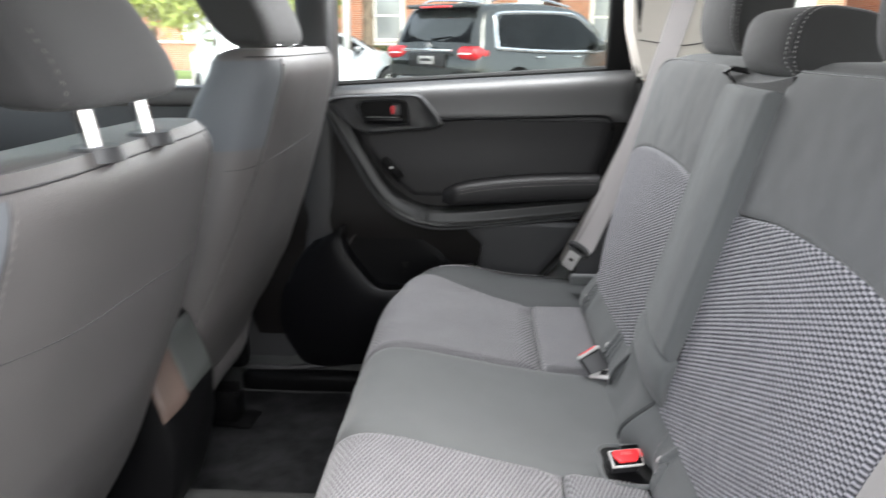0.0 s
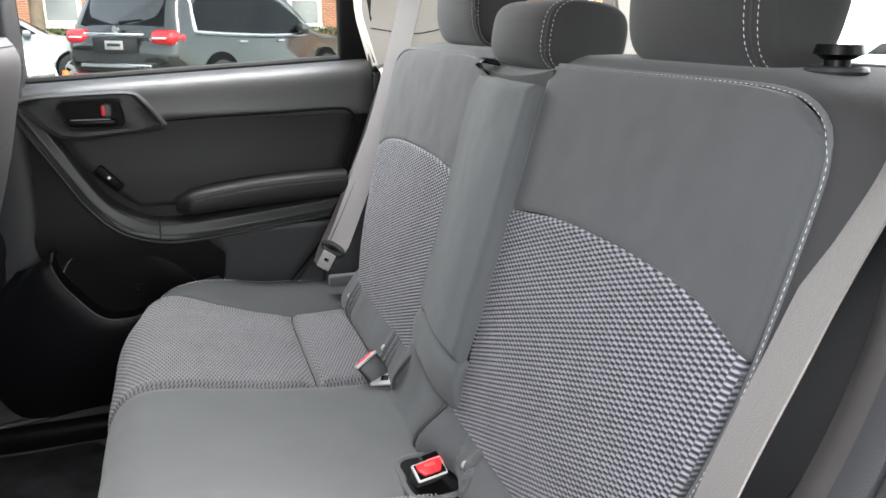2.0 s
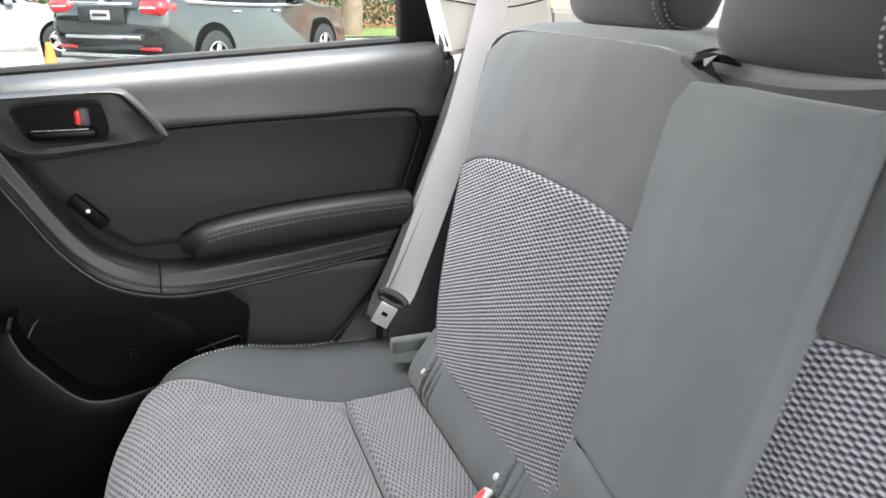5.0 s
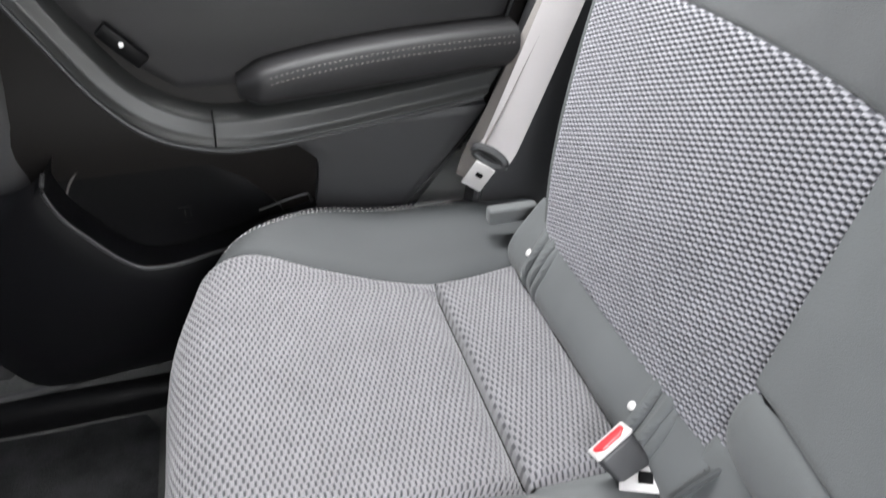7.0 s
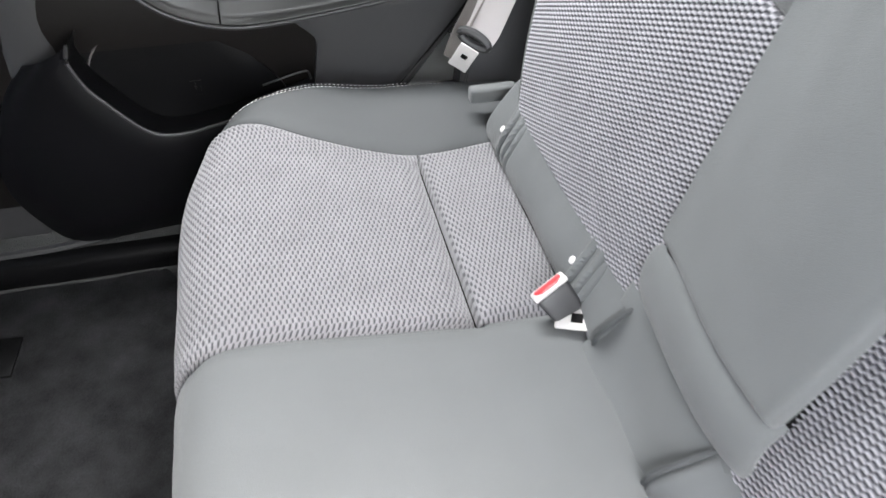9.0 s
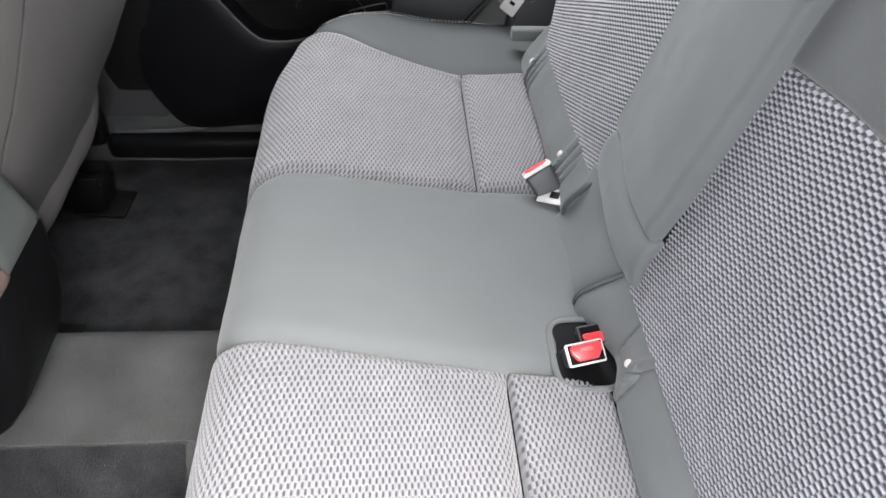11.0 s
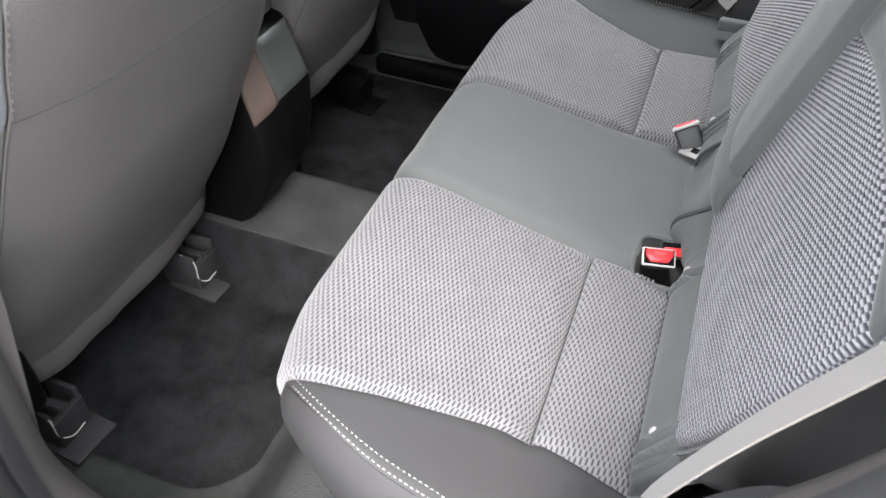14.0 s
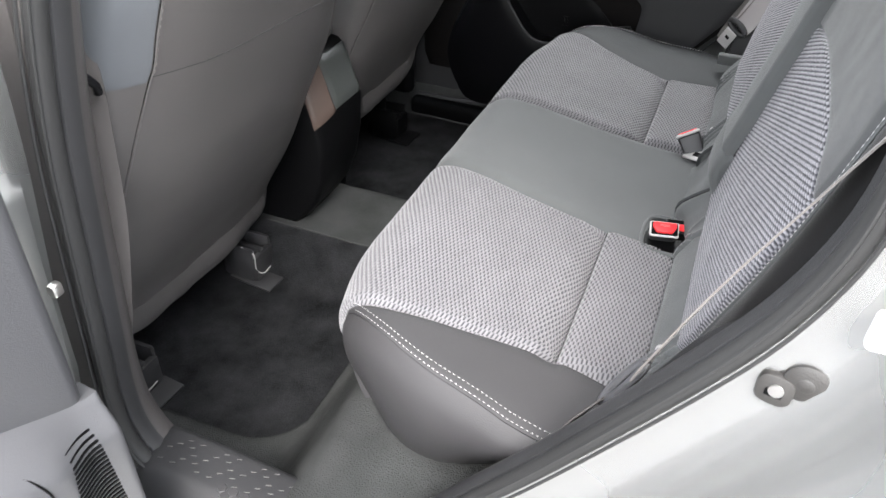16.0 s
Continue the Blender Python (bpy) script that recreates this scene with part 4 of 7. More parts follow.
tube(_bm, [Vector((0.306 + 0.015 * math.cos(a), -0.552 + 0.0065 * math.sin(a), 0.590 + 0.031 * math.cos(a) + 0.004 * math.sin(a))) for a in np.linspace(0, 2 * math.pi, 25)], 0.0048, 8)
put("loop", _bm, DOORGREY, belt_left, "grey plastic tongue loop")
_bm = bmesh.new()
strip(_bm, smooth_path([(0.294, -0.552, 0.566), (0.284, -0.556, 0.552), (0.272, -0.562, 0.535), (0.262, -0.568, 0.515)], 12), [Vector((0.5, 0.75, 0.1))] * 13, 0.024, 0.0016)
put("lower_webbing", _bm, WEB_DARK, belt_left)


# ---- cabin shell ----
def floor_z(x, y):
    z = 0.171
    z += 0.098 * (1 - ease((abs(y - 0.005) - 0.085) / 0.07))
    z = max(z, 0.171 + 0.155 * ease((x + 0.150) / 0.13))
    z = max(z, 0.171 + 0.115 * ease((-y - 0.530) / 0.075))
    z = max(z, 0.171 + 0.115 * ease((y - 0.62) / 0.08))
    return z + 0.002 * noise.noise(Vector((x * 9, y * 9, 0)))


_p = np.array([[(x, y, floor_z(x, y)) for y in np.linspace(-0.645, 0.74, 92)] for x in np.linspace(-1.35, 0.36, 100)])
single("floor", grid_mesh(_p), CARPET_GREY, "worn grey cabin carpet over the centre tunnel", "floor", kind="structure")


def mat_sheet(name, label, corners_y, x0, x1, cut):
    rows = []
    for u in np.linspace(0, 1, 34):
        x = mixn(x0, x1, u)
        a, b = corners_y
        # rounded corner beside the door
        k = min(max((x - (x1 - 0.09)) / 0.09, 0.0), 0.97)
        inset = 0.09 * (1 - math.sqrt(1 - k * k))
        a2 = a + inset if cut > 0 else a
        b2 = b - inset if cut < 0 else b
        rows.append([(x, y, floor_z(min(x, -0.145), min(max(y, -0.53), 0.62)) + 0.005 + 0.0015 * noise.noise(Vector((x * 12, y * 12, 3)))) for y in np.linspace(a2, b2, 34)])
    p = np.array(rows)
    bm = grid_mesh(p)
    bmesh.ops.solidify(bm, geom=bm.faces, thickness=0.004)
    return single(name, bm, CARPET, label, "floor mat", "floor mats")


mat_sheet("floor_mat", "black carpet floor mat behind the driver seat", (-0.490, -0.088), -0.75, -0.146, 1)
mat_sheet("floor_mat", "black carpet floor mat behind the passenger seat", (0.125, 0.66), -0.75, -0.142, -1)

# ---- door opening on the driver side: seal, painted body, inner trim ----
OPENING = [(-0.10, 1.14), (-0.158, 1.0), (-0.192, 0.90), (-0.213, 0.79), (-0.225, 0.70), (-0.238, 0.59), (-0.248, 0.50), (-0.257, 0.41), (-0.252, 0.345), (-0.222, 0.302),
           (-0.15, 0.288), (-0.05, 0.286), (0.05, 0.300), (0.116, 0.340), (0.177, 0.419), (0.243, 0.509), (0.309, 0.610), (0.359, 0.690), (0.396, 0.757), (0.420, 0.823), (0.428, 0.88),
           (0.428, 0.95), (0.39, 1.03), (0.33, 1.12), (0.22, 1.20), (0.06, 1.22), (-0.04, 1.20)]
_ring = [Vector((p.x, 0, p.y)) for p in smooth_path([(a, b, 0) for a, b in OPENING + OPENING[:1]], 180)]


def flange_y(x, z):
    return mixn(-0.645, -0.622, ease((x + 0.1) / 0.35)) + 0.03 * ease((z - 0.7) / 0.6) * (1 if x < 0.1 else 0.5)


def loft_opening(section):
    """Sweeps (outward, sideways) pairs round the opening."""
    n = len(_ring) - 1
    rows = []
    for i in range(n):
        d = (_ring[(i + 3) % n] - _ring[(i - 3) % n]).normalized()
        out = Vector((-d.z, 0, d.x))
        mid = Vector((0.08, 0, 0.75))
        if out.dot(_ring[i] - mid) < 0:
            out = -out
        y = flange_y(_ring[i].x, _ring[i].z)
        reach = mixn(0.62, 1.0, ease((_ring[i].x + 0.26) / 0.12))
        rows.append([_ring[i] + out * (a if a < 0.05 else mixn(0.05, a, 0.25 if reach < 0.7 else reach)) + Vector((0, y + b, 0)) for a, b in section])
    rows.append(rows[0])
    return np.array(rows)


single("body_side", grid_mesh(loft_opening([(0.000, 0.030), (0.004, 0.004), (0.012, 0.000), (0.030, -0.003), (0.048, -0.008), (0.060, -0.020), (0.072, -0.050), (0.084, -0.085), (0.094, -0.098),
                                           (0.112, -0.102), (0.124, -0.110), (0.132, -0.130), (0.150, -0.145), (0.20, -0.155), (0.34, -0.165)])), SILVER, "silver painted body side around the rear door opening", "car body", kind="structure")
single("door_seal", grid_mesh(loft_opening([(0.0085 * math.cos(a) - 0.002, 0.011 * math.sin(a) - 0.006) for a in np.linspace(0, 2 * math.pi, 13)])), RUBBER, "black rubber door seal around the opening", "door seal", kind="structure")
for _a, _b in ((-0.0065, -0.0165), (0.0045, -0.0185)):
    single("seal_rib", grid_mesh(loft_opening([(_a + 0.0018 * math.cos(a), _b + 0.0018 * math.sin(a)) for a in np.linspace(0, 2 * math.pi, 7)])), RUBBER, "thin raised rib along the rubber door seal", "door seal", kind="structure")
single("inner_seal_lip", grid_mesh(loft_opening([(-0.004, 0.004), (-0.008, 0.006), (-0.010, 0.014), (-0.007, 0.026), (0.004, 0.030)])), PLASTIC, "grey seal lip inside the door opening", "door seal", kind="structure")
single("opening_trim", grid_mesh(loft_opening([(-0.004, 0.012), (-0.006, 0.020), (0.000, 0.040), (0.016, 0.060), (0.05, 0.075)])), PILLAR, "dark plastic trim inside the door opening", "trim", kind="structure")

# B-pillar lining beside the driver seat
def pillar_sheet(name, label, pts, thick, mat, smooth=0):
    """A lining drawn as an outline in x, z at its own y, with thickness."""
    bm = bmesh.new()
    if smooth:
        pts = smooth_path([*pts, pts[0]], smooth)[:-1]
    f = bm.faces.new([bm.verts.new(p) for p in pts])
    out = bmesh.ops.extrude_face_region(bm, geom=[f])
    for v in (g for g in out["geom"] if isinstance(g, bmesh.types.BMVert)):
        v.co.y += thick
    bmesh.ops.bevel(bm, geom=[e for e in bm.edges if not smooth or abs(e.verts[0].co.y - e.verts[1].co.y) < 0.012], offset=0.004 if smooth else 0.008, segments=3, affect="EDGES")
    return single(name, bm, mat, label, "trim", kind="structure")


pillar_sheet("pillar_trim", "dark grey B-pillar lining beside the driver seat", [(-0.42, -0.605, 0.27), (-0.262, -0.605, 0.27), (-0.258, -0.605, 0.45), (-0.236, -0.605, 0.62), (-0.220, -0.60, 0.80), (-0.198, -0.595, 1.0), (-0.15, -0.585, 1.2), (-0.15, -0.58, 1.3), (-0.42, -0.58, 1.3)], -0.05, PILLAR)

# sill plate with tread marks
sill = thing("sill_plate", "black plastic sill plate with embossed dashes and hexagons", "sill plate", (-0.04, -0.6, 0.3))


def sill_surf(a, b):
    x = mixn(-0.238, 0.17, a)
    y = mixn(-0.684, -0.590, b)
    z = 0.307 + 0.010 * ease((x + 0.02) / 0.2) * 4 * max(0, x) - 0.034 * ease((0.28 - b) / 0.28) + 0.004 * math.sin(math.pi * b)
    return x, y, z


put("plate", padded(lambda u, v: (u, v * mixn(1, 0.85, ease(u))), sill_surf, 40, 14, (0, 0, 1), 0.006, 0.010, 0.03), BUCKLE, sill)
_dash = bmesh.new()
box(_dash, (-0.0034, -0.0004, -0.0006), (0.0034, 0.0004, 0.0006), 0.0002, 1)
_dash_me = finish(_dash, "tread_dash", SEATBACK)
bpy.context.view_layer.update()
for i in range(18):
    for j in range(5):
        a, b = 0.06 + 0.045 * i + (0.022 if j % 2 else 0), 0.42 + 0.10 * j
        if a > 0.86 or (i + 2 * j) % 3 == 2:
            continue
        o = new("tread_dash", _dash_me)
        o.parent = sill
        o.matrix_world = Matrix.Translation(Vector(sill_surf(a, b)) + Vector((0, 0, 0.0065))) @ pose(0, 0, 0, 0, 0, 18)
_hex = bmesh.new()
bmesh.ops.create_cone(_hex, cap_ends=True, segments=6, radius1=0.0068, radius2=0.0056, depth=0.002)
_hex_me = finish(_hex, "tread_hexagon", VINYL)
for i in range(14):
    for j in range(3):
        a, b = 0.30 + 0.040 * i + (0.02 if j % 2 else 0), 0.20 + 0.075 * j
        if a > 0.85:
            continue
        o = new("tread_hexagon", _hex_me)
        o.parent = sill
        o.matrix_world = Matrix.Translation(Vector(sill_surf(a, b)) + Vector((0, 0, 0.0062)))
for j in range(4):
    _bm = bmesh.new()
    tube(_bm, [Vector(sill_surf(a, (0.70 + 0.075 * j) * mixn(1, 0.85, ease(a)))) + Vector((0, 0, 0.0065)) for a in np.linspace(0.55, 0.95, 14)], 0.0022, 6)
    put("rib", _bm, PLASTIC_DARK, sill)

# striker on the painted body
striker = thing("door_striker", "dark steel door striker bolted to the silver body", "door striker", (0.415, -0.62, 0.70))
_sm = Matrix.Translation((0.4105, -0.6212, 0.7045)) @ pose(0, 0, 0, 86, 0, -10) @ Matrix.Scale(0.68, 4)
_bm = prism([(0.019 * math.copysign(abs(math.cos(a)) ** 0.6, math.cos(a)), 0.019 * math.copysign(abs(math.sin(a)) ** 0.6, math.sin(a))) for a in np.linspace(0, 2 * math.pi, 28, endpoint=False)], 0.0, 0.017, 0.0025, 2)
bmesh.ops.transform(_bm, matrix=_sm, verts=_bm.verts)
put("boss", _bm, STRIKER, striker)
_bm = prism([(-0.009, -0.0075), (0.009, -0.0075), (0.009, 0.0015), (-0.009, 0.0015)], 0.016, 0.0176)
bmesh.ops.transform(_bm, matrix=_sm, verts=_bm.verts)
put("slot", _bm, PLASTIC_DARK, striker)
_bm = bmesh.new()
cyl(_bm, _sm @ Vector((0.0015, 0.001, 0.015)), _sm @ Vector((0.0015, 0.001, 0.0186)), 0.0062, 0.0052, 16)
put("bolt", _bm, STEEL, striker, "bright bolt head")
_bm = prism([(-0.004, -0.004), (0.026, -0.002), (0.047, 0.012), (0.048, 0.030), (0.036, 0.040), (0.014, 0.036), (-0.010, 0.016)], 0.0, 0.007, 0.002, 2)
bmesh.ops.transform(_bm, matrix=_sm, verts=_bm.verts)
put("plate", _bm, STRIKER, striker)
_bm = bmesh.new()
for r0, r1, z0, z1 in ((0.0155, 0.0155, 0.004, 0.012), (0.0155, 0.0125, 0.012, 0.0145), (0.006, 0.005, 0.0145, 0.0155)):
    cyl(_bm, _sm @ Vector((0.0255, 0.0185, z0)), _sm @ Vector((0.0255, 0.0185, z1)), r0, r1, 24)
put("cap", _bm, STRIKER, striker, "round grey bolt cap")
_bm = bmesh.new()
box(_bm, (0.440, -0.655, 0.778), (0.456, -0.643, 0.806), 0.004, 3)
single("body_latch_cover", _bm, WHITEPL, "white plastic latch cover on the body", "latch")
_bm = bmesh.new()
box(_bm, (-0.200, -0.716, 0.643), (-0.190, -0.704, 0.657), 0.003, 2)
single("hinge_bracket", _bm, STEEL, "pale steel door check bracket on the pillar", "bracket")

# ---- roof, pillars, sides, rear ----
_bm = bmesh.new()
box(_bm, (-1.15, -0.66, 1.335), (1.45, 0.66, 1.40), 0.03, 3)
single("ceiling", _bm, HEADLINER, "light grey cloth headliner", "ceiling", kind="structure")
_bm = bmesh.new()
box(_bm, (0.0, -0.70, 1.20), (1.45, -0.60, 1.345), 0.03, 3)
box(_bm, (-1.15, -0.70, 1.22), (0.02, -0.60, 1.345), 0.03, 3)
single("roof_rail", _bm, HEADLINER, "light roof edge lining over the driver side", "trim", kind="structure")
_bm = bmesh.new()
box(_bm, (-1.15, 0.60, 1.24), (1.45, 0.74, 1.345), 0.03, 3)
single("roof_rail", _bm, HEADLINER, "light roof edge lining over the passenger side", "trim", kind="structure")


# C-pillar linings: light above, black below
pillar_sheet("c_pillar_trim", "light beige C-pillar lining on the passenger side", [(0.448, 0.655, 0.912), (0.62, 0.635, 0.945), (0.60, 0.63, 1.02), (0.62, 0.62, 1.30), (0.40, 0.655, 1.30), (0.418, 0.665, 1.02)], 0.06, TRIM_LIGHT)
_bm = bmesh.new()
tube(_bm, smooth_path([(0.440, 0.6535, 0.995), (0.53, 0.640, 0.985), (0.605, 0.626, 1.0)], 16), 0.0012, 5)
single("trim_joint", _bm, PLASTIC, "dark joint line across the pillar lining", "trim", kind="structure")
pillar_sheet("rear_quarter_trim", "light beige lining beside the cargo area", [(0.60, 0.64, 0.60), (1.32, 0.64, 0.60), (1.32, 0.64, 0.955), (0.61, 0.64, 0.985)], 0.06, TRIM_LIGHT)
pillar_sheet("rear_quarter_trim", "light beige rear pillar lining on the passenger side", [(1.02, 0.64, 0.95), (1.36, 0.64, 0.95), (1.30, 0.64, 1.30), (0.95, 0.64, 1.30)], 0.06, TRIM_LIGHT)
pillar_sheet("wheel_house_trim", "satin dark plastic between the passenger side seat and door", [(0.30, 0.575, 0.36), (0.66, 0.575, 0.36), (0.66, 0.60, 0.93), (0.47, 0.605, 0.93), (0.40, 0.598, 0.75), (0.325, 0.585, 0.55)], 0.05, PLASTIC)
pillar_sheet("c_pillar_trim", "light C-pillar lining on the driver side", [(0.505, -0.60, 0.90), (0.62, -0.60, 0.92), (0.60, -0.60, 1.02), (0.62, -0.60, 1.30), (0.40, -0.60, 1.30), (0.455, -0.60, 1.05)], -0.04, TRIM_LIGHT)
pillar_sheet("rear_quarter_trim", "light beige lining beside the cargo area", [(0.62, -0.54, 0.55), (1.32, -0.54, 0.55), (1.32, -0.54, 0.945), (0.61, -0.54, 0.985)], -0.06, TRIM_LIGHT)
pillar_sheet("rear_quarter_trim", "light beige rear pillar lining on the driver side", [(1.02, -0.62, 0.94), (1.36, -0.62, 0.94), (1.30, -0.62, 1.30), (0.95, -0.62, 1.30)], -0.06, TRIM_LIGHT)
_wx = interp([(0.34, 0.20), (0.44, 0.225), (0.54, 0.285), (0.62, 0.330), (0.665, 0.352), (0.70, 0.375), (0.72, 0.400)])
single("wheel_house_trim", padded(lambda u, v: (mixn(_wx(mixn(0.34, 0.72, u)), 0.62, v), mixn(0.34, 0.72, u)), lambda x, z: (x, -0.578 - 0.012 * ease((x - 0.36) / 0.1), z), 50, 30, (0, -1, 0), 0.006, 0.020, 0.02),
       PLASTIC, "dark plastic between the driver side seat and the door opening", "trim", kind="structure")
# padded ledge of the side lining, from beside the seat back out to the seal
_lo = interp([(0.0, 0.286), (0.3, 0.322), (0.6, 0.362), (1.0, 0.410)]), interp([(0.0, 0.570), (0.3, 0.628), (0.6, 0.692), (1.0, 0.776)])
_p = np.array([[Vector((mixn(mixn(0.330, 0.445, u), _lo[0](u), v), mixn(-0.535, -0.602, v), mixn(mixn(0.592, 0.722, u), _lo[1](u) - 0.004, v) + 0.010 * math.sin(math.pi * v))) for v in np.linspace(0, 1, 12)] for u in np.linspace(0, 1, 24)])
_bm = grid_mesh(_p)
bmesh.ops.solidify(_bm, geom=_bm.faces, thickness=0.006)
single("side_ledge", _bm, LEDGE, "green-grey moulded ledge beside the driver side seat back", "trim", kind="structure")
pillar_sheet("jamb_lining", "black lining behind the driver side seat back", [(0.40, -0.588, 0.60), (0.66, -0.585, 0.60), (0.66, -0.585, 0.93), (0.455, -0.588, 0.92), (0.448, -0.588, 0.82), (0.412, -0.588, 0.735)], -0.014, PLASTIC_DARK)
for y in (0.69, -0.69):
    _bm = bmesh.new()
    box(_bm, (0.60, y - 0.003, 0.94), (1.05, y + 0.003, 1.28), 0.0)
    q = single("quarter_window", _bm, GLASS, "clear rear quarter window", "window", kind="structure", smooth=False)
    q.visible_shadow = False

# cargo area and tailgate
_bm = bmesh.new()
box(_bm, (0.50, -0.64, 0.40), (1.42, 0.64, 0.46), 0.01)
single("cargo_floor", _bm, CARPET, "black carpeted cargo floor", "floor", kind="structure")
_bm = bmesh.new()
box(_bm, (1.34, -0.66, 0.40), (1.42, 0.66, 0.925), 0.03, 3)
single("tailgate_lower", _bm, PLASTIC, "grey lower tailgate lining", "tailgate", kind="structure")
_bm = bmesh.new()
for y in (-0.62, 0.56):
    box(_bm, (1.30, y, 0.90), (1.36, y + 0.06, 1.30), 0.015)
box(_bm, (1.27, -0.64, 1.26), (1.37, 0.64, 1.36), 0.02)
single("tailgate_frame", _bm, TRIM_LIGHT, "light tailgate window frame", "tailgate", kind="structure")
_bm = bmesh.new()
box(_bm, (1.375, -0.62, 0.90), (1.381, 0.62, 1.30))
_g = single("rear_window", _bm, GLASS, "clear rear window", "window", kind="structure", smooth=False)
_g.visible_shadow = False
_bm = bmesh.new()
tube(_bm, smooth_path([(1.40, 0.20, 0.925), (1.405, 0.0, 0.955), (1.41, -0.30, 0.965), (1.41, -0.50, 0.95)], 20), 0.008, 8)
single("rear_wiper", _bm, PLASTIC_DARK, "black rear wiper arm", "wiper")
_bm = bmesh.new()
box(_bm, (1.325, -0.60, 0.905), (1.40, 0.60, 0.935), 0.012, 3)
single("tailgate_ledge", _bm, PLASTIC_DARK, "black ledge under the rear window", "trim", kind="structure")

# front of the cabin
_bm = bmesh.new()
box(_bm, (-1.42, -0.70, 0.18), (-1.02, 0.70, 0.80), 0.06, 3)
box(_bm, (-1.55, -0.68, 0.74), (-1.10, 0.68, 0.86), 0.05, 3)
single("dashboard", _bm, PLASTIC, "dark grey dashboard", "dashboard", kind="structure")
_bm = bmesh.new()
_v = [_bm.verts.new(p) for p in ((-1.62, -0.66, 0.86), (-1.62, 0.66, 0.86), (-1.10, 0.62, 1.34), (-1.10, -0.62, 1.34))]
_bm.faces.new(_v)
bmesh.ops.solidify(_bm, geom=_bm.faces, thickness=0.005)
_g = single("windscreen", _bm, GLASS, "clear windscreen", "window", kind="structure", smooth=False)
_g.visible_shadow = False
for y in (-0.68, 0.68):
    _bm = bmesh.new()
    cyl(_bm, (-1.66, y * 1.02, 0.84), (-1.08, y * 0.94, 1.34), 0.035, 0.03, 12)
    single("a_pillar", _bm, TRIM_LIGHT, "light windscreen pillar lining", "trim", kind="structure")
_bm = bmesh.new()
box(_bm, (-1.75, -0.78, -0.05), (-1.40, 0.78, 0.84), 0.05, 3)
single("bulkhead", _bm, SILVER, "silver front body behind the dashboard", "car body", kind="structure")
# driver door, closed, seen from inside only
_bm = bmesh.new()
box(_bm, (-1.30, -0.76, 0.16), (-0.36, -0.66, 0.90), 0.03, 3)
single("front_door", _bm, PLASTIC, "closed grey driver door lining", "car door", kind="structure")
_bm = bmesh.new()
box(_bm, (-1.20, -0.722, 0.89), (-0.34, -0.716, 1.28))
_g = single("front_window", _bm, GLASS, "clear driver door window", "window", kind="structure", smooth=False)
_g.visible_shadow = False
# passenger front door
fd = thing("front_door", "closed grey passenger front door lining with window", "car door", (-0.75, 0.74, 0.16), kind="structure")
_bm = bmesh.new()
box(_bm, (-1.30, 0.67, 0.16), (-0.30, 0.77, 0.885), 0.03, 3)
put("door_lining", _bm, PLASTIC, fd)
_bm = bmesh.new()
box(_bm, (-1.28, 0.655, 0.845), (-0.30, 0.73, 0.888), 0.012, 3)
put("belt_trim", _bm, SEATBACK, fd, "grey upper trim")
_bm = bmesh.new()
box(_bm, (-1.30, 0.738, 0.87), (-0.27, 0.743, 1.28))
_g = put("window_pane", _bm, GLASS, fd, "clear glass", False)
_g.visible_shadow = False
# B-pillar of the passenger side
_bm = bmesh.new()
box(_bm, (-0.285, 0.645, 0.30), (-0.205, 0.76, 1.28), 0.02, 3)
single("b_pillar", _bm, PLASTIC, "grey B-pillar lining on the passenger side", "trim", kind="structure")
# outer shell below and behind, closing the cabin
_bm = bmesh.new()
box(_bm, (-1.40, 0.775, 0.05), (1.42, 0.86, 0.88), 0.04, 3)
single("body_side", _bm, SILVER, "silver painted body side, passenger side", "car body", kind="structure")
_bm = bmesh.new()
box(_bm, (-1.6, -0.64, 0.04), (1.42, 0.80, 0.15), 0.02)
single("underbody", _bm, PLASTIC_DARK, "dark underbody below the cabin floor", "car body", kind="structure")


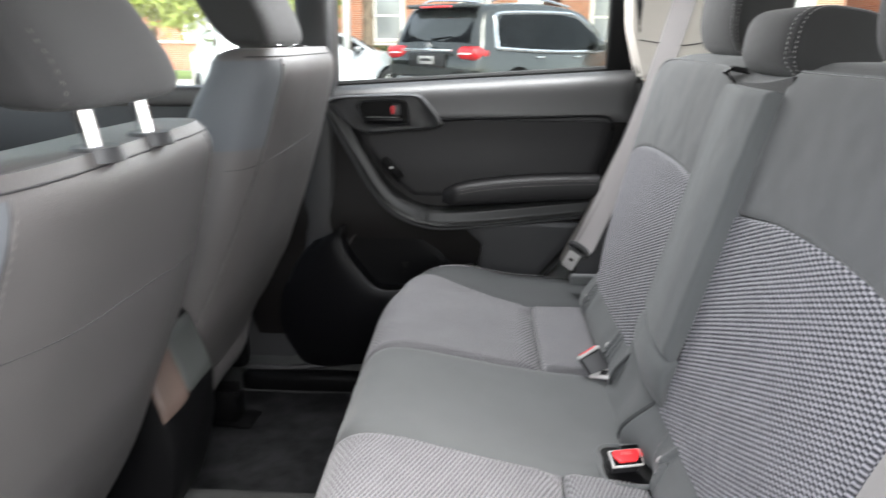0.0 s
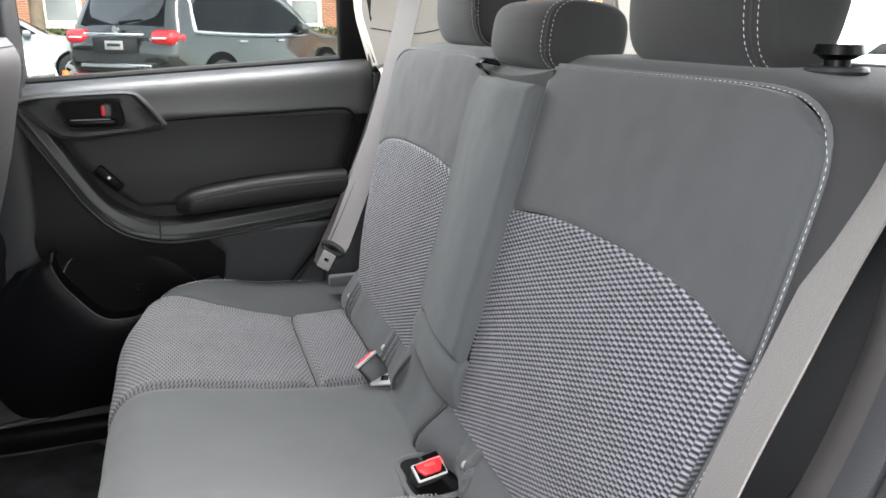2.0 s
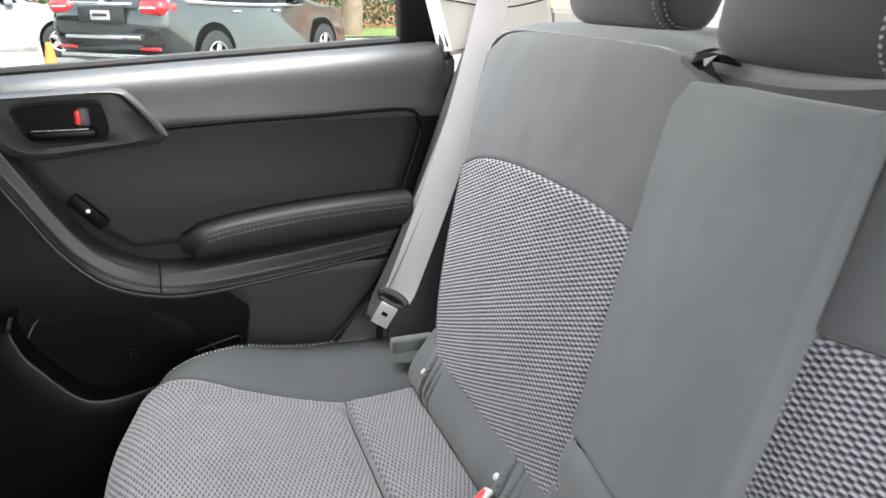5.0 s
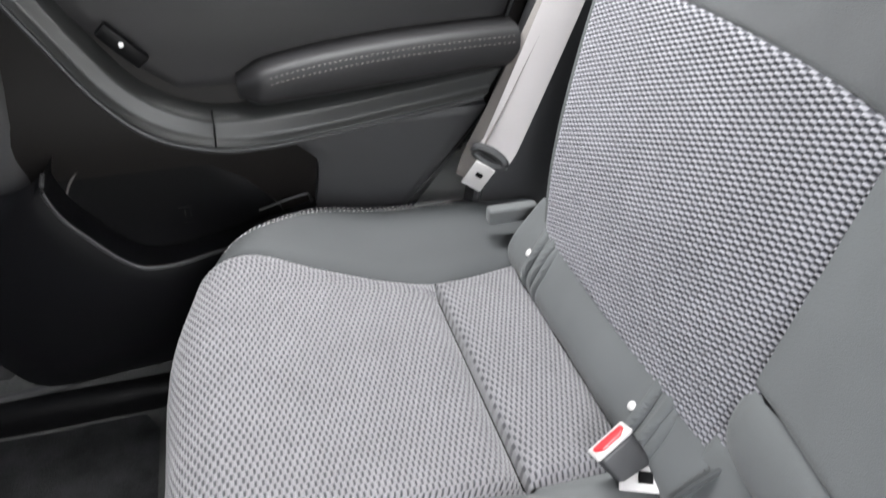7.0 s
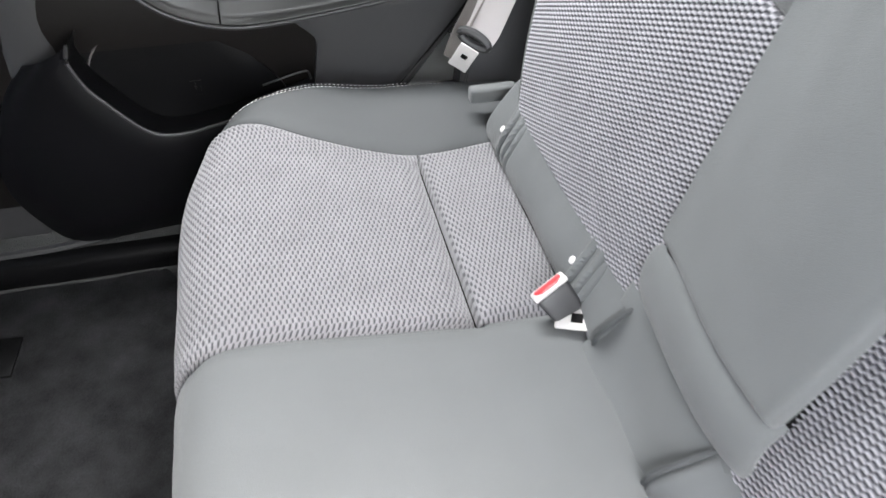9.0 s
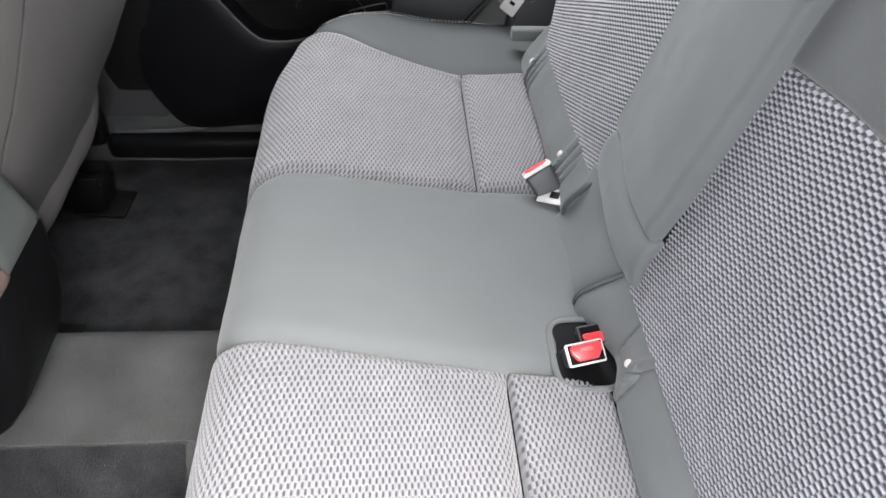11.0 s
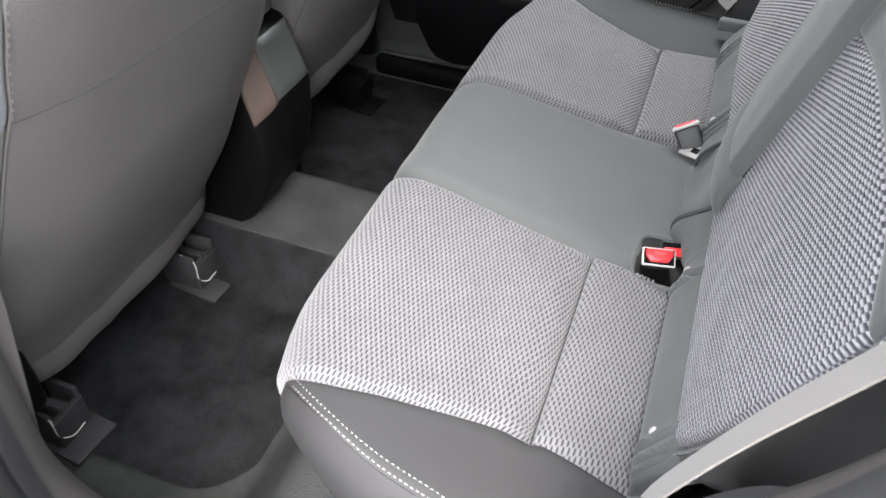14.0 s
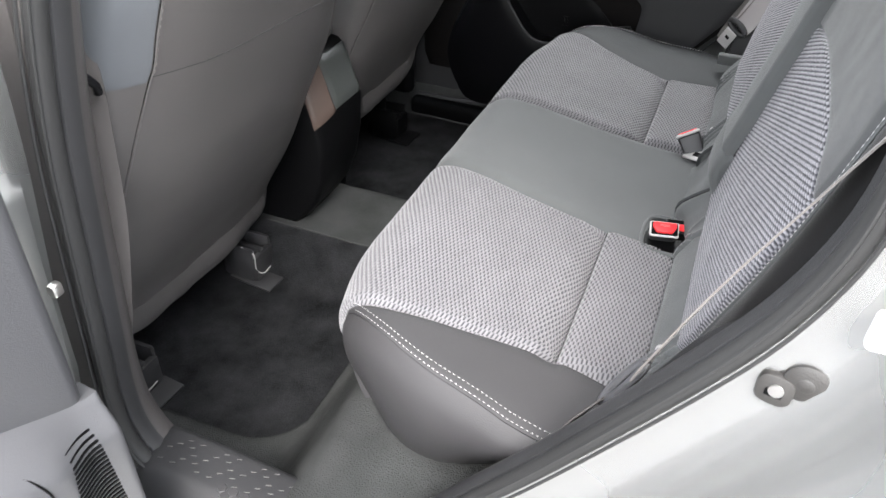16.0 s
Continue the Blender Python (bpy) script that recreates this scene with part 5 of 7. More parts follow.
# ---- front seats seen from behind ----
def front_seat(cy, raise_z, label, recline, shift=0.0, drop=0.0, lean=0.48, fore=0.0):
    seat = thing("front_seat", label, "car seat", (-0.42, cy, 0.30), "front seats")
    back_x = interp([(0.30, -0.412), (0.36, -0.392), (0.42, -0.362), (0.50, -0.322), (0.60, -0.280), (0.68, -0.252), (0.76, -0.226), (0.82, -0.208), (0.87, -0.197), (0.900, -0.208)])
    half = interp([(0.30, 0.200), (0.36, 0.220), (0.45, 0.236), (0.58, 0.248), (0.67, 0.254), (0.78, 0.252), (0.84, 0.247), (0.88, 0.234), (0.893, 0.224), (0.900, 0.205)])
    thick = interp([(0.30, 0.10), (0.40, 0.13), (0.60, 0.155), (0.80, 0.140), (0.87, 0.118), (0.893, 0.100), (0.900, 0.075)])
    turn = Matrix.Translation((-0.40 + shift, cy, 0.32)) @ pose(0, 0, raise_z, 0, recline, 0) @ Matrix.Translation((0.40, 0, -0.32))

    def ring(z, grow=0.0, lo=0, hi=2 * math.pi, n=48):
        pts = []
        for a in np.linspace(lo, hi, n):
            c, s = math.cos(a), math.sin(a)
            e = 2 / 3.6
            x = back_x(z) + thick(z) / 2 * (math.copysign(abs(c) ** e, c) - 1) + grow * c
            y = (half(z) + grow) * math.copysign(abs(s) ** (2 / 4.2), s)
            if c > 0:
                x += 0.014 * (1 - (y / half(z)) ** 2) * c * math.exp(-((z - 0.62) / 0.2) ** 2)
            x += (0.0035 + 0.0035 * ease((0.62 - z) / 0.2)) * noise.noise(Vector((z * 9 + y * 6, y * 5 - z * 3, cy * 7))) * (c > 0) + 0.0015 * noise.noise(Vector((z * 26, y * 18, cy * 9)))
            pts.append(turn @ Vector((x, y, z)))
        return pts

    zs = list(np.linspace(0.30, 0.86, 40)) + [0.872, 0.883, 0.891, 0.897, 0.900]
    rows = np.array([ring(z, n=49)[:-1] for z in zs])
    bm = grid_mesh(rows, wrap=True)
    bm.verts.ensure_lookup_table()
    bm.faces.new([bm.verts[(len(zs) - 1) * 48 + k] for k in range(48)])
    bm.faces.new([bm.verts[k] for k in range(47, -1, -1)])
    put("backrest", bm, SEATBACK, seat)
    # seams on the rear: one upright near the outer side, one across
    seam_a = interp([(0.40, 1.26), (0.465, 1.20), (0.57, 1.03), (0.70, 0.82), (0.753, 0.73), (0.783, 0.68), (0.885, 0.66)])
    for sg in (1, -1):
        for off, mat in ((0.0, PLASTIC_DARK), (-0.010, SEATBACK)):
            pts = [ring(z, 0.0, sg * (seam_a(z) + off), 0, 1)[0] for z in np.linspace(0.38, 0.885, 50)]
            bm = bmesh.new()
            tube(bm, pts, 0.0010 if off == 0 else 0.0018, 6)
            put("seam", bm, mat, seat)
        pts = [ring(z, 0.0026, sg * (seam_a(z) - 0.03), 0, 1)[0] for z in np.linspace(0.77, 0.88, 20)]
        put("stitching", stitches(pts, 0.0045, 0.004, 0.0006), WEB, seat, "grey stitching")
    bm = bmesh.new()
    osg = 1 if cy > 0 else -1
    tube(bm, [ring(0.768 - 0.034 * ease((1.05 - a) / 2.2), 0.0, osg * a, osg * a, 1)[0] for a in np.linspace(0.70, 1.4, 20)], 0.0007, 6)
    put("cross_seam", bm, PLASTIC_DARK, seat)
    bm = bmesh.new()
    tube(bm, [ring(0.768 - 0.034 * ease((1.05 - a) / 2.2), -0.0003, osg * a, osg * a, 1)[0] for a in np.linspace(-1.4, 0.70, 40)], 0.0006, 6)
    put("cross_seam", bm, VINYL, seat)
    # welt along the rear edge of the top
    bm = bmesh.new()
    tube(bm, [ring(0.889, 0.0008, a, a, 1)[0] for a in np.linspace(-1.5, 1.5, 60)], 0.0010, 6)
    put("top_welt", bm, VINYL, seat)
    # smooth cloth panel on the outer upper corner, between the upright and the cross seam
    rows = [[ring(z, 0.0016, -a, -a, 1)[0] for a in np.linspace(seam_a(z) + 0.02, 2.5, 26)] for z in np.linspace(0.762, 0.884, 22)]
    put("side_panel", grid_mesh(np.array(rows)), SIDECLOTH, seat, "blue-grey cloth corner panel")
    # hem roll along the bottom of the back
    bm = bmesh.new()
    hem = []
    for z, out in ((0.352, 0.0005), (0.345, 0.003), (0.332, 0.006), (0.318, 0.008), (0.305, 0.007), (0.296, 0.002), (0.300, -0.012)):
        hem.append([p + Vector((0.004 * noise.noise(p * 22), 0, 0.006 * noise.noise(Vector((p.y * 11, cy, 0))))) for p in ring(max(z, 0.302), out, -1.55, 1.55, 60)])
        if z < 0.302:
            hem[-1] = [p - Vector((0, 0, 0.302 - z)) for p in hem[-1]]
    bm = grid_mesh(np.array(hem))
    put("bottom_hem", bm, SEATBACK, seat)
    # zip pull on the outer side
    sgn = 1 if cy > 0 else -1
    bm = bmesh.new()
    q = ring(0.545, 0.003, 1.15 * sgn, 0, 1)[0]
    box(bm, (q.x - 0.003, q.y - 0.002, q.z - 0.022), (q.x + 0.003, q.y + 0.002, q.z + 0.022), 0.001, 1)
    put("zip_pull", bm, STEEL, seat, "steel zip pull")
    # cushion and its side cover
    bm = bmesh.new()
    box(bm, (-0.98, cy - 0.24, 0.33 + raise_z), (-0.41, cy + 0.24, 0.47 + raise_z), 0.05, 4)
    put("cushion", bm, SEATBACK, seat)
    # outer hinge cover
    bm = bmesh.new()
    box(bm, (-0.47, cy + sgn * 0.215 - 0.02, 0.29), (-0.385, cy + sgn * 0.215 + 0.02, 0.45), 0.018, 3)
    put("hinge_cover", bm, PLASTIC_DARK, seat)
    # rails with end caps and floor tabs; passenger side copies blackened to stand in shade
    for y in (cy - 0.18, cy + 0.15) if cy < 0 else (cy - 0.15, cy + 0.18):
        bm = bmesh.new()
        box(bm, (-0.95, y - 0.022, 0.20), (-0.455, y + 0.022, 0.275), 0.006)
        rail = put("rail", bm, PLASTIC_DARK, seat)
        bm = bmesh.new()
        for lo, hi in (((-0.470, y - 0.030, 0.186), (-0.405, y - 0.022, 0.258)), ((-0.470, y + 0.022, 0.186), (-0.405, y + 0.030, 0.258)), ((-0.476, y - 0.028, 0.186), (-0.408, y + 0.028, 0.218)), ((-0.412, y - 0.028, 0.186), (-0.400, y + 0.028, 0.240)), ((-0.465, y - 0.006, 0.200), (-0.404, y + 0.006, 0.247))):
            box(bm, lo, hi, 0.003, 2)
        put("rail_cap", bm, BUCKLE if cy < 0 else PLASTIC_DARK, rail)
        bm = bmesh.new()
        tube(bm, smooth_path([(-0.430, y - 0.026, 0.258), (-0.404, y - 0.027, 0.250), (-0.402, y - 0.027, 0.215), (-0.398, y - 0.012, 0.197), (-0.398, y + 0.012, 0.197)], 20), 0.0012, 6)
        put("cap_lip", bm, COLLAR if cy < 0 else PLASTIC_DARK, rail, "thin bent edge")
        bm = bmesh.new()
        box(bm, (-0.46, y - 0.038, 0.1795), (-0.367, y + 0.036, 0.1845), 0.002, 2, Matrix.Translation((-0.41, y, 0.18)) @ pose(0, 0, 0, 0, 2, -4) @ Matrix.Translation((0.41, -y, -0.18)))
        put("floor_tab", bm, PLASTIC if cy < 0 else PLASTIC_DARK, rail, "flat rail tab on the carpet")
    # headrest on two posts
    hz = 0.935 + raise_z
    top = turn @ Vector((-0.26, 0, 0.89))
    for dy in (-0.052, 0.052):
        bm = bmesh.new()
        a = turn @ Vector((-0.212 - fore * 0.75, dy, 0.885))
        b = turn @ Vector((-0.228 - fore, dy, 0.965 - drop * 0.4))
        cyl(bm, a, b, 0.0085, seg=14)
        put("headrest_post", bm, CHROME, seat, "bright headrest post")
        bm = bmesh.new()
        cyl(bm, a + Vector((0, 0, 0.006)), a + Vector((0, 0, 0.018)), 0.024, 0.020, 20)
        put("post_collar", bm, PLASTIC, seat)

    def head(t, n=40):
        f = max(1 - abs(t) ** 5, 0) ** (1 / 3.5)
        pts = []
        for a in np.linspace(0, 2 * math.pi, n, endpoint=False):
            c, s = math.cos(a), math.sin(a)
            x = math.copysign(abs(c) ** 0.62, c) * 0.050 * (0.5 + 0.5 * f)
            z = math.copysign(abs(s) ** 0.62, s) * 0.095 * (0.72 + 0.28 * f)
            x -= lean * (z + 0.08)
            pts.append(turn @ Vector((x - 0.236 - fore, t * 0.128, z + 1.028 - drop)))
        return pts

    ts = np.sin(np.linspace(-1, 1, 27) * math.pi / 2 * 0.985)
    rows = np.array([head(t) for t in ts])
    bm = grid_mesh(rows, wrap=True)
    bm.verts.ensure_lookup_table()
    bm.faces.new([bm.verts[k] for k in range(40)])
    bm.faces.new([bm.verts[len(bm.verts) - 1 - k] for k in range(40)])
    put("headrest", bm, HEADCLOTH, seat, "dark cloth headrest")
    for t in (-0.82, 0.82):
        put("headrest_stitching", stitches(head(t), 0.0045, 0.004, 0.0007), WEB, seat, "grey stitching")
    return seat


front_seat(-0.295, 0.0, "dark grey vinyl driver seat seen from behind", 0, lean=0.72)
front_seat(0.305, 0.075, "dark grey vinyl passenger seat seen from behind", -1, 0.042, 0.036, fore=0.042)

# driver belt and its guide on the pillar
db = thing("driver_seat_belt", "brown-grey driver seat belt hanging by the pillar", "seat belt", (-0.3, -0.54, 0.3))
_bm = bmesh.new()
strip(_bm, smooth_path([(-0.310, -0.545, 1.12), (-0.285, -0.550, 0.86), (-0.272, -0.556, 0.778), (-0.272, -0.562, 0.707), (-0.275, -0.569, 0.62), (-0.290, -0.578, 0.517), (-0.33, -0.585, 0.34)], 30), [Vector((1, 0.55, 0))] * 31, 0.046, 0.0016)
put("webbing", _bm, WEB_DARK, db)
_bm = bmesh.new()
tube(_bm, smooth_path([(-0.250, -0.612, 0.808), (-0.248, -0.590, 0.802), (-0.246, -0.572, 0.792), (-0.244, -0.562, 0.780), (-0.245, -0.560, 0.770)], 20), 0.0045, 8)
put("guide_hook", _bm, PLASTIC_GLOSS, db, "black plastic belt guide")

# ---- centre console ----
console = thing("centre_console", "black centre console with satin grey sloped rear panel", "console", (-0.45, 0, 0.25))
_sec = [(-0.375, 0.262), (-0.350, 0.285), (-0.322, 0.325), (-0.302, 0.38), (-0.290, 0.44), (-0.287, 0.505), (-0.290, 0.516), (-0.320, 0.596), (-0.327, 0.604), (-0.338, 0.607), (-0.46, 0.607), (-0.95, 0.56), (-0.95, 0.262)]
_bm = bmesh.new()
rows = []
for y, inset, chamfer in ((-0.070, 0.010, 0.024), (-0.066, 0.003, 0.024), (-0.058, 0.0, 0.019), (-0.036, 0.0, 0.002), (0.055, 0.0, 0.0), (0.063, 0.003, 0.0), (0.067, 0.010, 0.0)):
    rows.append([(x - inset * 0.7 - (chamfer * ease((z - 0.40) / 0.10) if x > -0.345 else 0), y, z - inset * 0.5 if z > 0.3 else z) for x, z in _sec])
_bm = grid_mesh(np.array(rows), wrap=True)
_bm.verts.ensure_lookup_table()
_bm.faces.new([_bm.verts[k] for k in range(len(_sec))])
_bm.faces.new([_bm.verts[len(_bm.verts) - 1 - k] for k in range(len(_sec))])
put("body", _bm, PLASTIC_DARK, console)


def slope(y, s):
    return mixn(-0.2885, -0.3195, s), y, mixn(0.510, 0.598, s)


put("sloped_panel", padded(lambda u, v: (mixn(-0.034, 0.060, v), u), slope, 10, 12, (1, 0, 0.7), 0.004, 0.006, 0.004), SATIN, console, "satin grey sloped panel")
put("side_bevel", padded(lambda u, v: (v, u), lambda v, s: (mixn(-0.2865, -0.3175, s) - 0.024 * (1 - v) ** 1.4, mixn(-0.0735, -0.035, v), mixn(mixn(0.482, 0.510, v), 0.598, s)), 12, 10, (1, -0.5, 0.6), 0.004, 0.006, 0.004), BROWN_SATIN, console, "brown satin side bevel")
_bm = bmesh.new()
box(_bm, (-0.62, -0.064, 0.604), (-0.335, 0.062, 0.640), 0.014, 4)
put("lid", _bm, SEATBACK, console, "padded grey lid")


# ---- closed rear door on the passenger side ----
BELT = lambda x: 0.906 + 0.066 * (x + 0.0)          # the window's lower line
door = thing("rear_door", "closed charcoal plastic rear door lining with armrest and pocket", "car door", (0.1, 0.70, 0.2), kind="structure")


def door_plane(x, z):
    """The lining's main surface."""
    return x, 0.662 + 0.02 * ease((0.45 - z) / 0.25) - 0.012 * math.exp(-((z - 0.60) / 0.08) ** 2), z


_rear_edge = interp([(0.18, 0.10), (0.30, 0.150), (0.433, 0.234), (0.586, 0.347), (0.70, 0.405), (0.80, 0.432), (0.92, 0.442), (0.99, 0.440)])
# near-black lining: the front seat's shade is put into its colour
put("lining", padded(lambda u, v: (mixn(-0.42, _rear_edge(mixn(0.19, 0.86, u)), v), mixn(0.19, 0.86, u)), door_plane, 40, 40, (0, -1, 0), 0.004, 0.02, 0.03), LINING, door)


def upper(x, s):
    z = mixn(0.826, BELT(x) - 0.004, 1 - (1 - s) ** 1.5)
    return x, 0.646 + 0.022 * s + 0.042 * s ** 4, z


_usx = lambda s: mixn(0.437, 0.446, s)
put("upper_trim", padded(lambda u, v: (mixn(-0.36, _usx(u), v), u), upper, 16, 50, (0, -1, 0.4), 0.004, 0.008, 0.03), UPPER, door, "satin grey upper trim below the window")
_bm = bmesh.new()
tube(_bm, [Vector((x, 0.716, BELT(x) + 0.002)) for x in np.linspace(-0.33, 0.40, 20)], 0.007, 8)
put("window_seal", _bm, RUBBER, door, "black rubber window seal")


def insert(x, z):
    return x, 0.652 + 0.006 * ease((z - 0.70) / 0.1), z


def insert_region(u, v):
    z = mixn(0.655, 0.833 + 0.01 * 0, u)
    left = interp([(0.64, -0.010), (0.69, -0.07), (0.74, -0.12), (0.78, -0.150), (0.84, -0.19)])(z)
    right = interp([(0.64, 0.335), (0.70, 0.362), (0.76, 0.385), (0.81, 0.396), (0.825, 0.392), (0.835, 0.375)])(z)
    x = mixn(left, right, v)
    return x, z + 0.008 * u * v


put("insert", padded(insert_region, insert, 24, 44, (0, -1, 0), 0.004, 0.010, 0.006), INSERT, door, "soft black insert")
_bm = bmesh.new()
tube(_bm, smooth_path([(-0.02, 0.645, 0.822), (0.10, 0.645, 0.829), (0.25, 0.645, 0.834), (0.365, 0.645, 0.838), (0.392, 0.645, 0.830), (0.400, 0.645, 0.810), (0.393, 0.645, 0.780), (0.370, 0.645, 0.715)], 50), 0.0035, 6)
put("insert_edge", _bm, PLASTIC_GLOSS, door)

# sweeping pull band: down from the handle, then back along the armrest
_hi = smooth_path([(-0.215, 0.640, 0.872), (-0.181, 0.636, 0.834), (-0.150, 0.634, 0.781), (-0.118, 0.632, 0.727), (-0.076, 0.628, 0.670), (-0.020, 0.622, 0.638), (0.03, 0.614, 0.632), (0.15, 0.612, 0.640), (0.361, 0.625, 0.660)], 70)
_lo = smooth_path([(-0.232, 0.640, 0.862), (-0.195, 0.634, 0.798), (-0.156, 0.628, 0.733), (-0.115, 0.622, 0.667), (-0.068, 0.614, 0.622), (-0.008, 0.608, 0.600), (0.05, 0.606, 0.596), (0.15, 0.610, 0.604), (0.335, 0.622, 0.624)], 70)
_rows = []
for a, b in zip(_hi, _lo):
    row = [a + Vector((0.004, 0.030, 0.004))]
    for v in np.linspace(0, 1, 17):
        q = a.lerp(b, v)
        row.append(q + Vector((0, -0.003 - 0.007 * math.exp(-((v - 0.86) / 0.12) ** 2) + 0.006 * ease((0.15 - v) / 0.15), 0)))
    row.append(b + Vector((0, 0.045, -0.004)))
    _rows.append(row)
put("pull_band", grid_mesh(np.array(_rows)), BAND, door, "satin black sweeping pull band")
_bm = bmesh.new()
tube(_bm, [b + Vector((0, -0.003, -0.002)) for b in _lo], 0.0035, 6)
put("band_edge", _bm, PLASTIC, door)
_bm = bmesh.new()
tube(_bm, smooth_path([(0.004, 0.600, 0.648), (0.004, 0.590, 0.632), (0.002, 0.596, 0.604)], 12), 0.0012, 5)
put("band_joint", _bm, PLASTIC_DARK, door)

# padded armrest with double stitching
_top = interp([(0.035, 0.684), (0.10, 0.699), (0.20, 0.7115), (0.30, 0.7175), (0.37, 0.7195)])
_arm = []
for x in list(np.linspace(0.036, 0.07, 6)) + list(np.linspace(0.08, 0.372, 30)):
    end = 0.55 + 0.45 * ease((x - 0.030) / 0.035)
    zt, zb = _top(x) - 0.004, mixn(0.640, 0.664, (x - 0.036) / 0.34)
    mid, hh = (zt + zb) / 2, (zt - zb) / 2 * end
    row = []
    for a in np.linspace(-math.pi / 2, math.pi / 2, 17):
        row.append((x, 0.650 - 0.052 * end * abs(math.cos(a)) ** 0.35, mid + hh * math.copysign(abs(math.sin(a)) ** 0.7, math.sin(a))))
    row = [(x, 0.665, mid - hh)] + row + [(x, 0.665, mid + hh)]
    _arm.append(row)
_am = grid_mesh(np.array(_arm))
_am.verts.ensure_lookup_table()
_am.faces.new([_am.verts[k] for k in range(len(_arm[0]))])
put("armrest_pad", _am, INSERT, door, "padded black armrest")
for dz in (0.010, 0.017):
    line = []
    for x in np.linspace(0.072, 0.37, 40):
        zt, zb = _top(x) - 0.004, mixn(0.640, 0.664, (x - 0.036) / 0.34)
        sn = max(0.0, 1 - 2 * dz / (zt - zb)) ** (1 / 0.7)
        line.append(Vector((x, 0.650 - 0.052 * math.sqrt(1 - sn * sn) ** 0.35 - 0.0008, zt - dz)))
    put("stitching", stitches(line, 0.0036, 0.0026, 0.00042), WEB, door, "pale grey stitching")

# handle bezel with a shallow cup, its back blackened as deep shade, lever and red lock
BEZ = [(-0.218, 0.862), (-0.198, 0.872), (-0.120, 0.877), (-0.033, 0.880), (-0.009, 0.873), (0.031, 0.824), (0.026, 0.809), (-0.05, 0.802), (-0.130, 0.795), (-0.177, 0.816)]
CUP = [(-0.150, 0.850), (-0.137, 0.862), (-0.054, 0.864), (-0.043, 0.855), (-0.040, 0.824), (-0.053, 0.816), (-0.118, 0.815), (-0.135, 0.822)]


def loop(points, n):
    return [Vector((p.x, 0, p.y)) for p in smooth_path([(a, b, 0) for a, b in points + points[:1]], n)][:-1]


_b, _c = loop(BEZ, 64), loop(CUP, 64)
_cc = (-0.092, 0.840)


def polar(points, n=72):
    """Where rays from the cup's middle meet an outline."""
    out = []
    for a in np.linspace(-math.pi, math.pi, n, endpoint=False):
        d = (math.cos(a), math.sin(a))
        best = 0.01
        for p, q in zip(points, points[1:] + points[:1]):
            ex, ez = q.x - p.x, q.z - p.z
            det = d[0] * -ez + ex * d[1]
            if abs(det) < 1e-12:
                continue
            rx, rz = p.x - _cc[0], p.z - _cc[1]
            t = (rx * -ez + ex * rz) / det
            s = (d[0] * rz - d[1] * rx) / det
            if t > 0 and -1e-6 <= s <= 1 + 1e-6:
                best = max(best, t)
        out.append((_cc[0] + d[0] * best, _cc[1] + d[1] * best))
    return out


_po, _pc = polar(_b), polar(_c)
_rows = []
for f, y in ((1.0, 0.664), (1.0, 0.636), (0.985, 0.627), (0.95, 0.6225), (0.88, 0.621), (0.82, 0.624), (0.76, 0.630), (0.70, 0.6325), (0.30, 0.633), (0.10, 0.630), (0.03, 0.629), (0.0, 0.631), (-0.02, 0.637), (-0.04, 0.642)):
    _rows.append([(mixn(c[0], o[0], f), y, mixn(c[1], o[1], f)) for o, c in zip(_po, _pc)])
bezel = put("handle_bezel", grid_mesh(np.array(_rows), wrap=True), PLASTIC, door, "charcoal plastic handle bezel")
_bm = bmesh.new()
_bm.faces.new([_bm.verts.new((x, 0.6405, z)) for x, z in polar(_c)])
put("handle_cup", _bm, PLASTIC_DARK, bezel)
_bm = bmesh.new()
box(_bm, (-0.134, 0.631, 0.818), (-0.052, 0.645, 0.832), 0.005, 3)
put("lever", _bm, PLASTIC_GLOSS, bezel, "black release lever")
# bright strip that draws the light caught along the lever's top
_bm = bmesh.new()
box(_bm, (-0.130, 0.6298, 0.8300), (-0.062, 0.632, 0.8320), 0.0008, 1)
put("lever_lit_edge", _bm, STEEL, bezel, "lit line along the lever, drawn as a bright strip")
_bm = bmesh.new()
box(_bm, (-0.076, 0.629, 0.834), (-0.059, 0.645, 0.859), 0.005, 3)
put("lock_tab", _bm, DOORGREY, bezel)
_bm = bmesh.new()
box(_bm, (-0.0768, 0.6275, 0.837), (-0.0695, 0.633, 0.856), 0.0025, 2)
put("lock_mark", _bm, RED, bezel, "red lock mark")

# window switch on the band
_sw = Matrix.Translation((-0.076, 0.622, 0.722)) @ pose(0, 0, 0, 0, 48, 0)
_bm = bmesh.new()
box(_bm, (-0.028, -0.006, -0.009), (0.028, 0.006, 0.009), 0.003, 2, _sw)
switch = put("window_switch", _bm, PLASTIC_DARK, door)
_bm = bmesh.new()
cyl(_bm, _sw @ Vector((-0.002, -0.0055, 0.002)), _sw @ Vector((-0.002, -0.0075, 0.002)), 0.0028, seg=12)
put("switch_mark", _bm, WHITEPL, switch, "white switch mark")

# pocket with speaker below; wall and back coloured black for the recess's shade
POCK = [(-0.186, 0.592), (-0.190, 0.580), (-0.192, 0.566), (-0.180, 0.531), (-0.162, 0.505), (-0.145, 0.482), (-0.127, 0.462), (-0.105, 0.449), (-0.068, 0.448), (-0.028, 0.456), (0.04, 0.470), (0.11, 0.490)]
_rim = smooth_path([(x, 0.602, z) for x, z in POCK], 50)
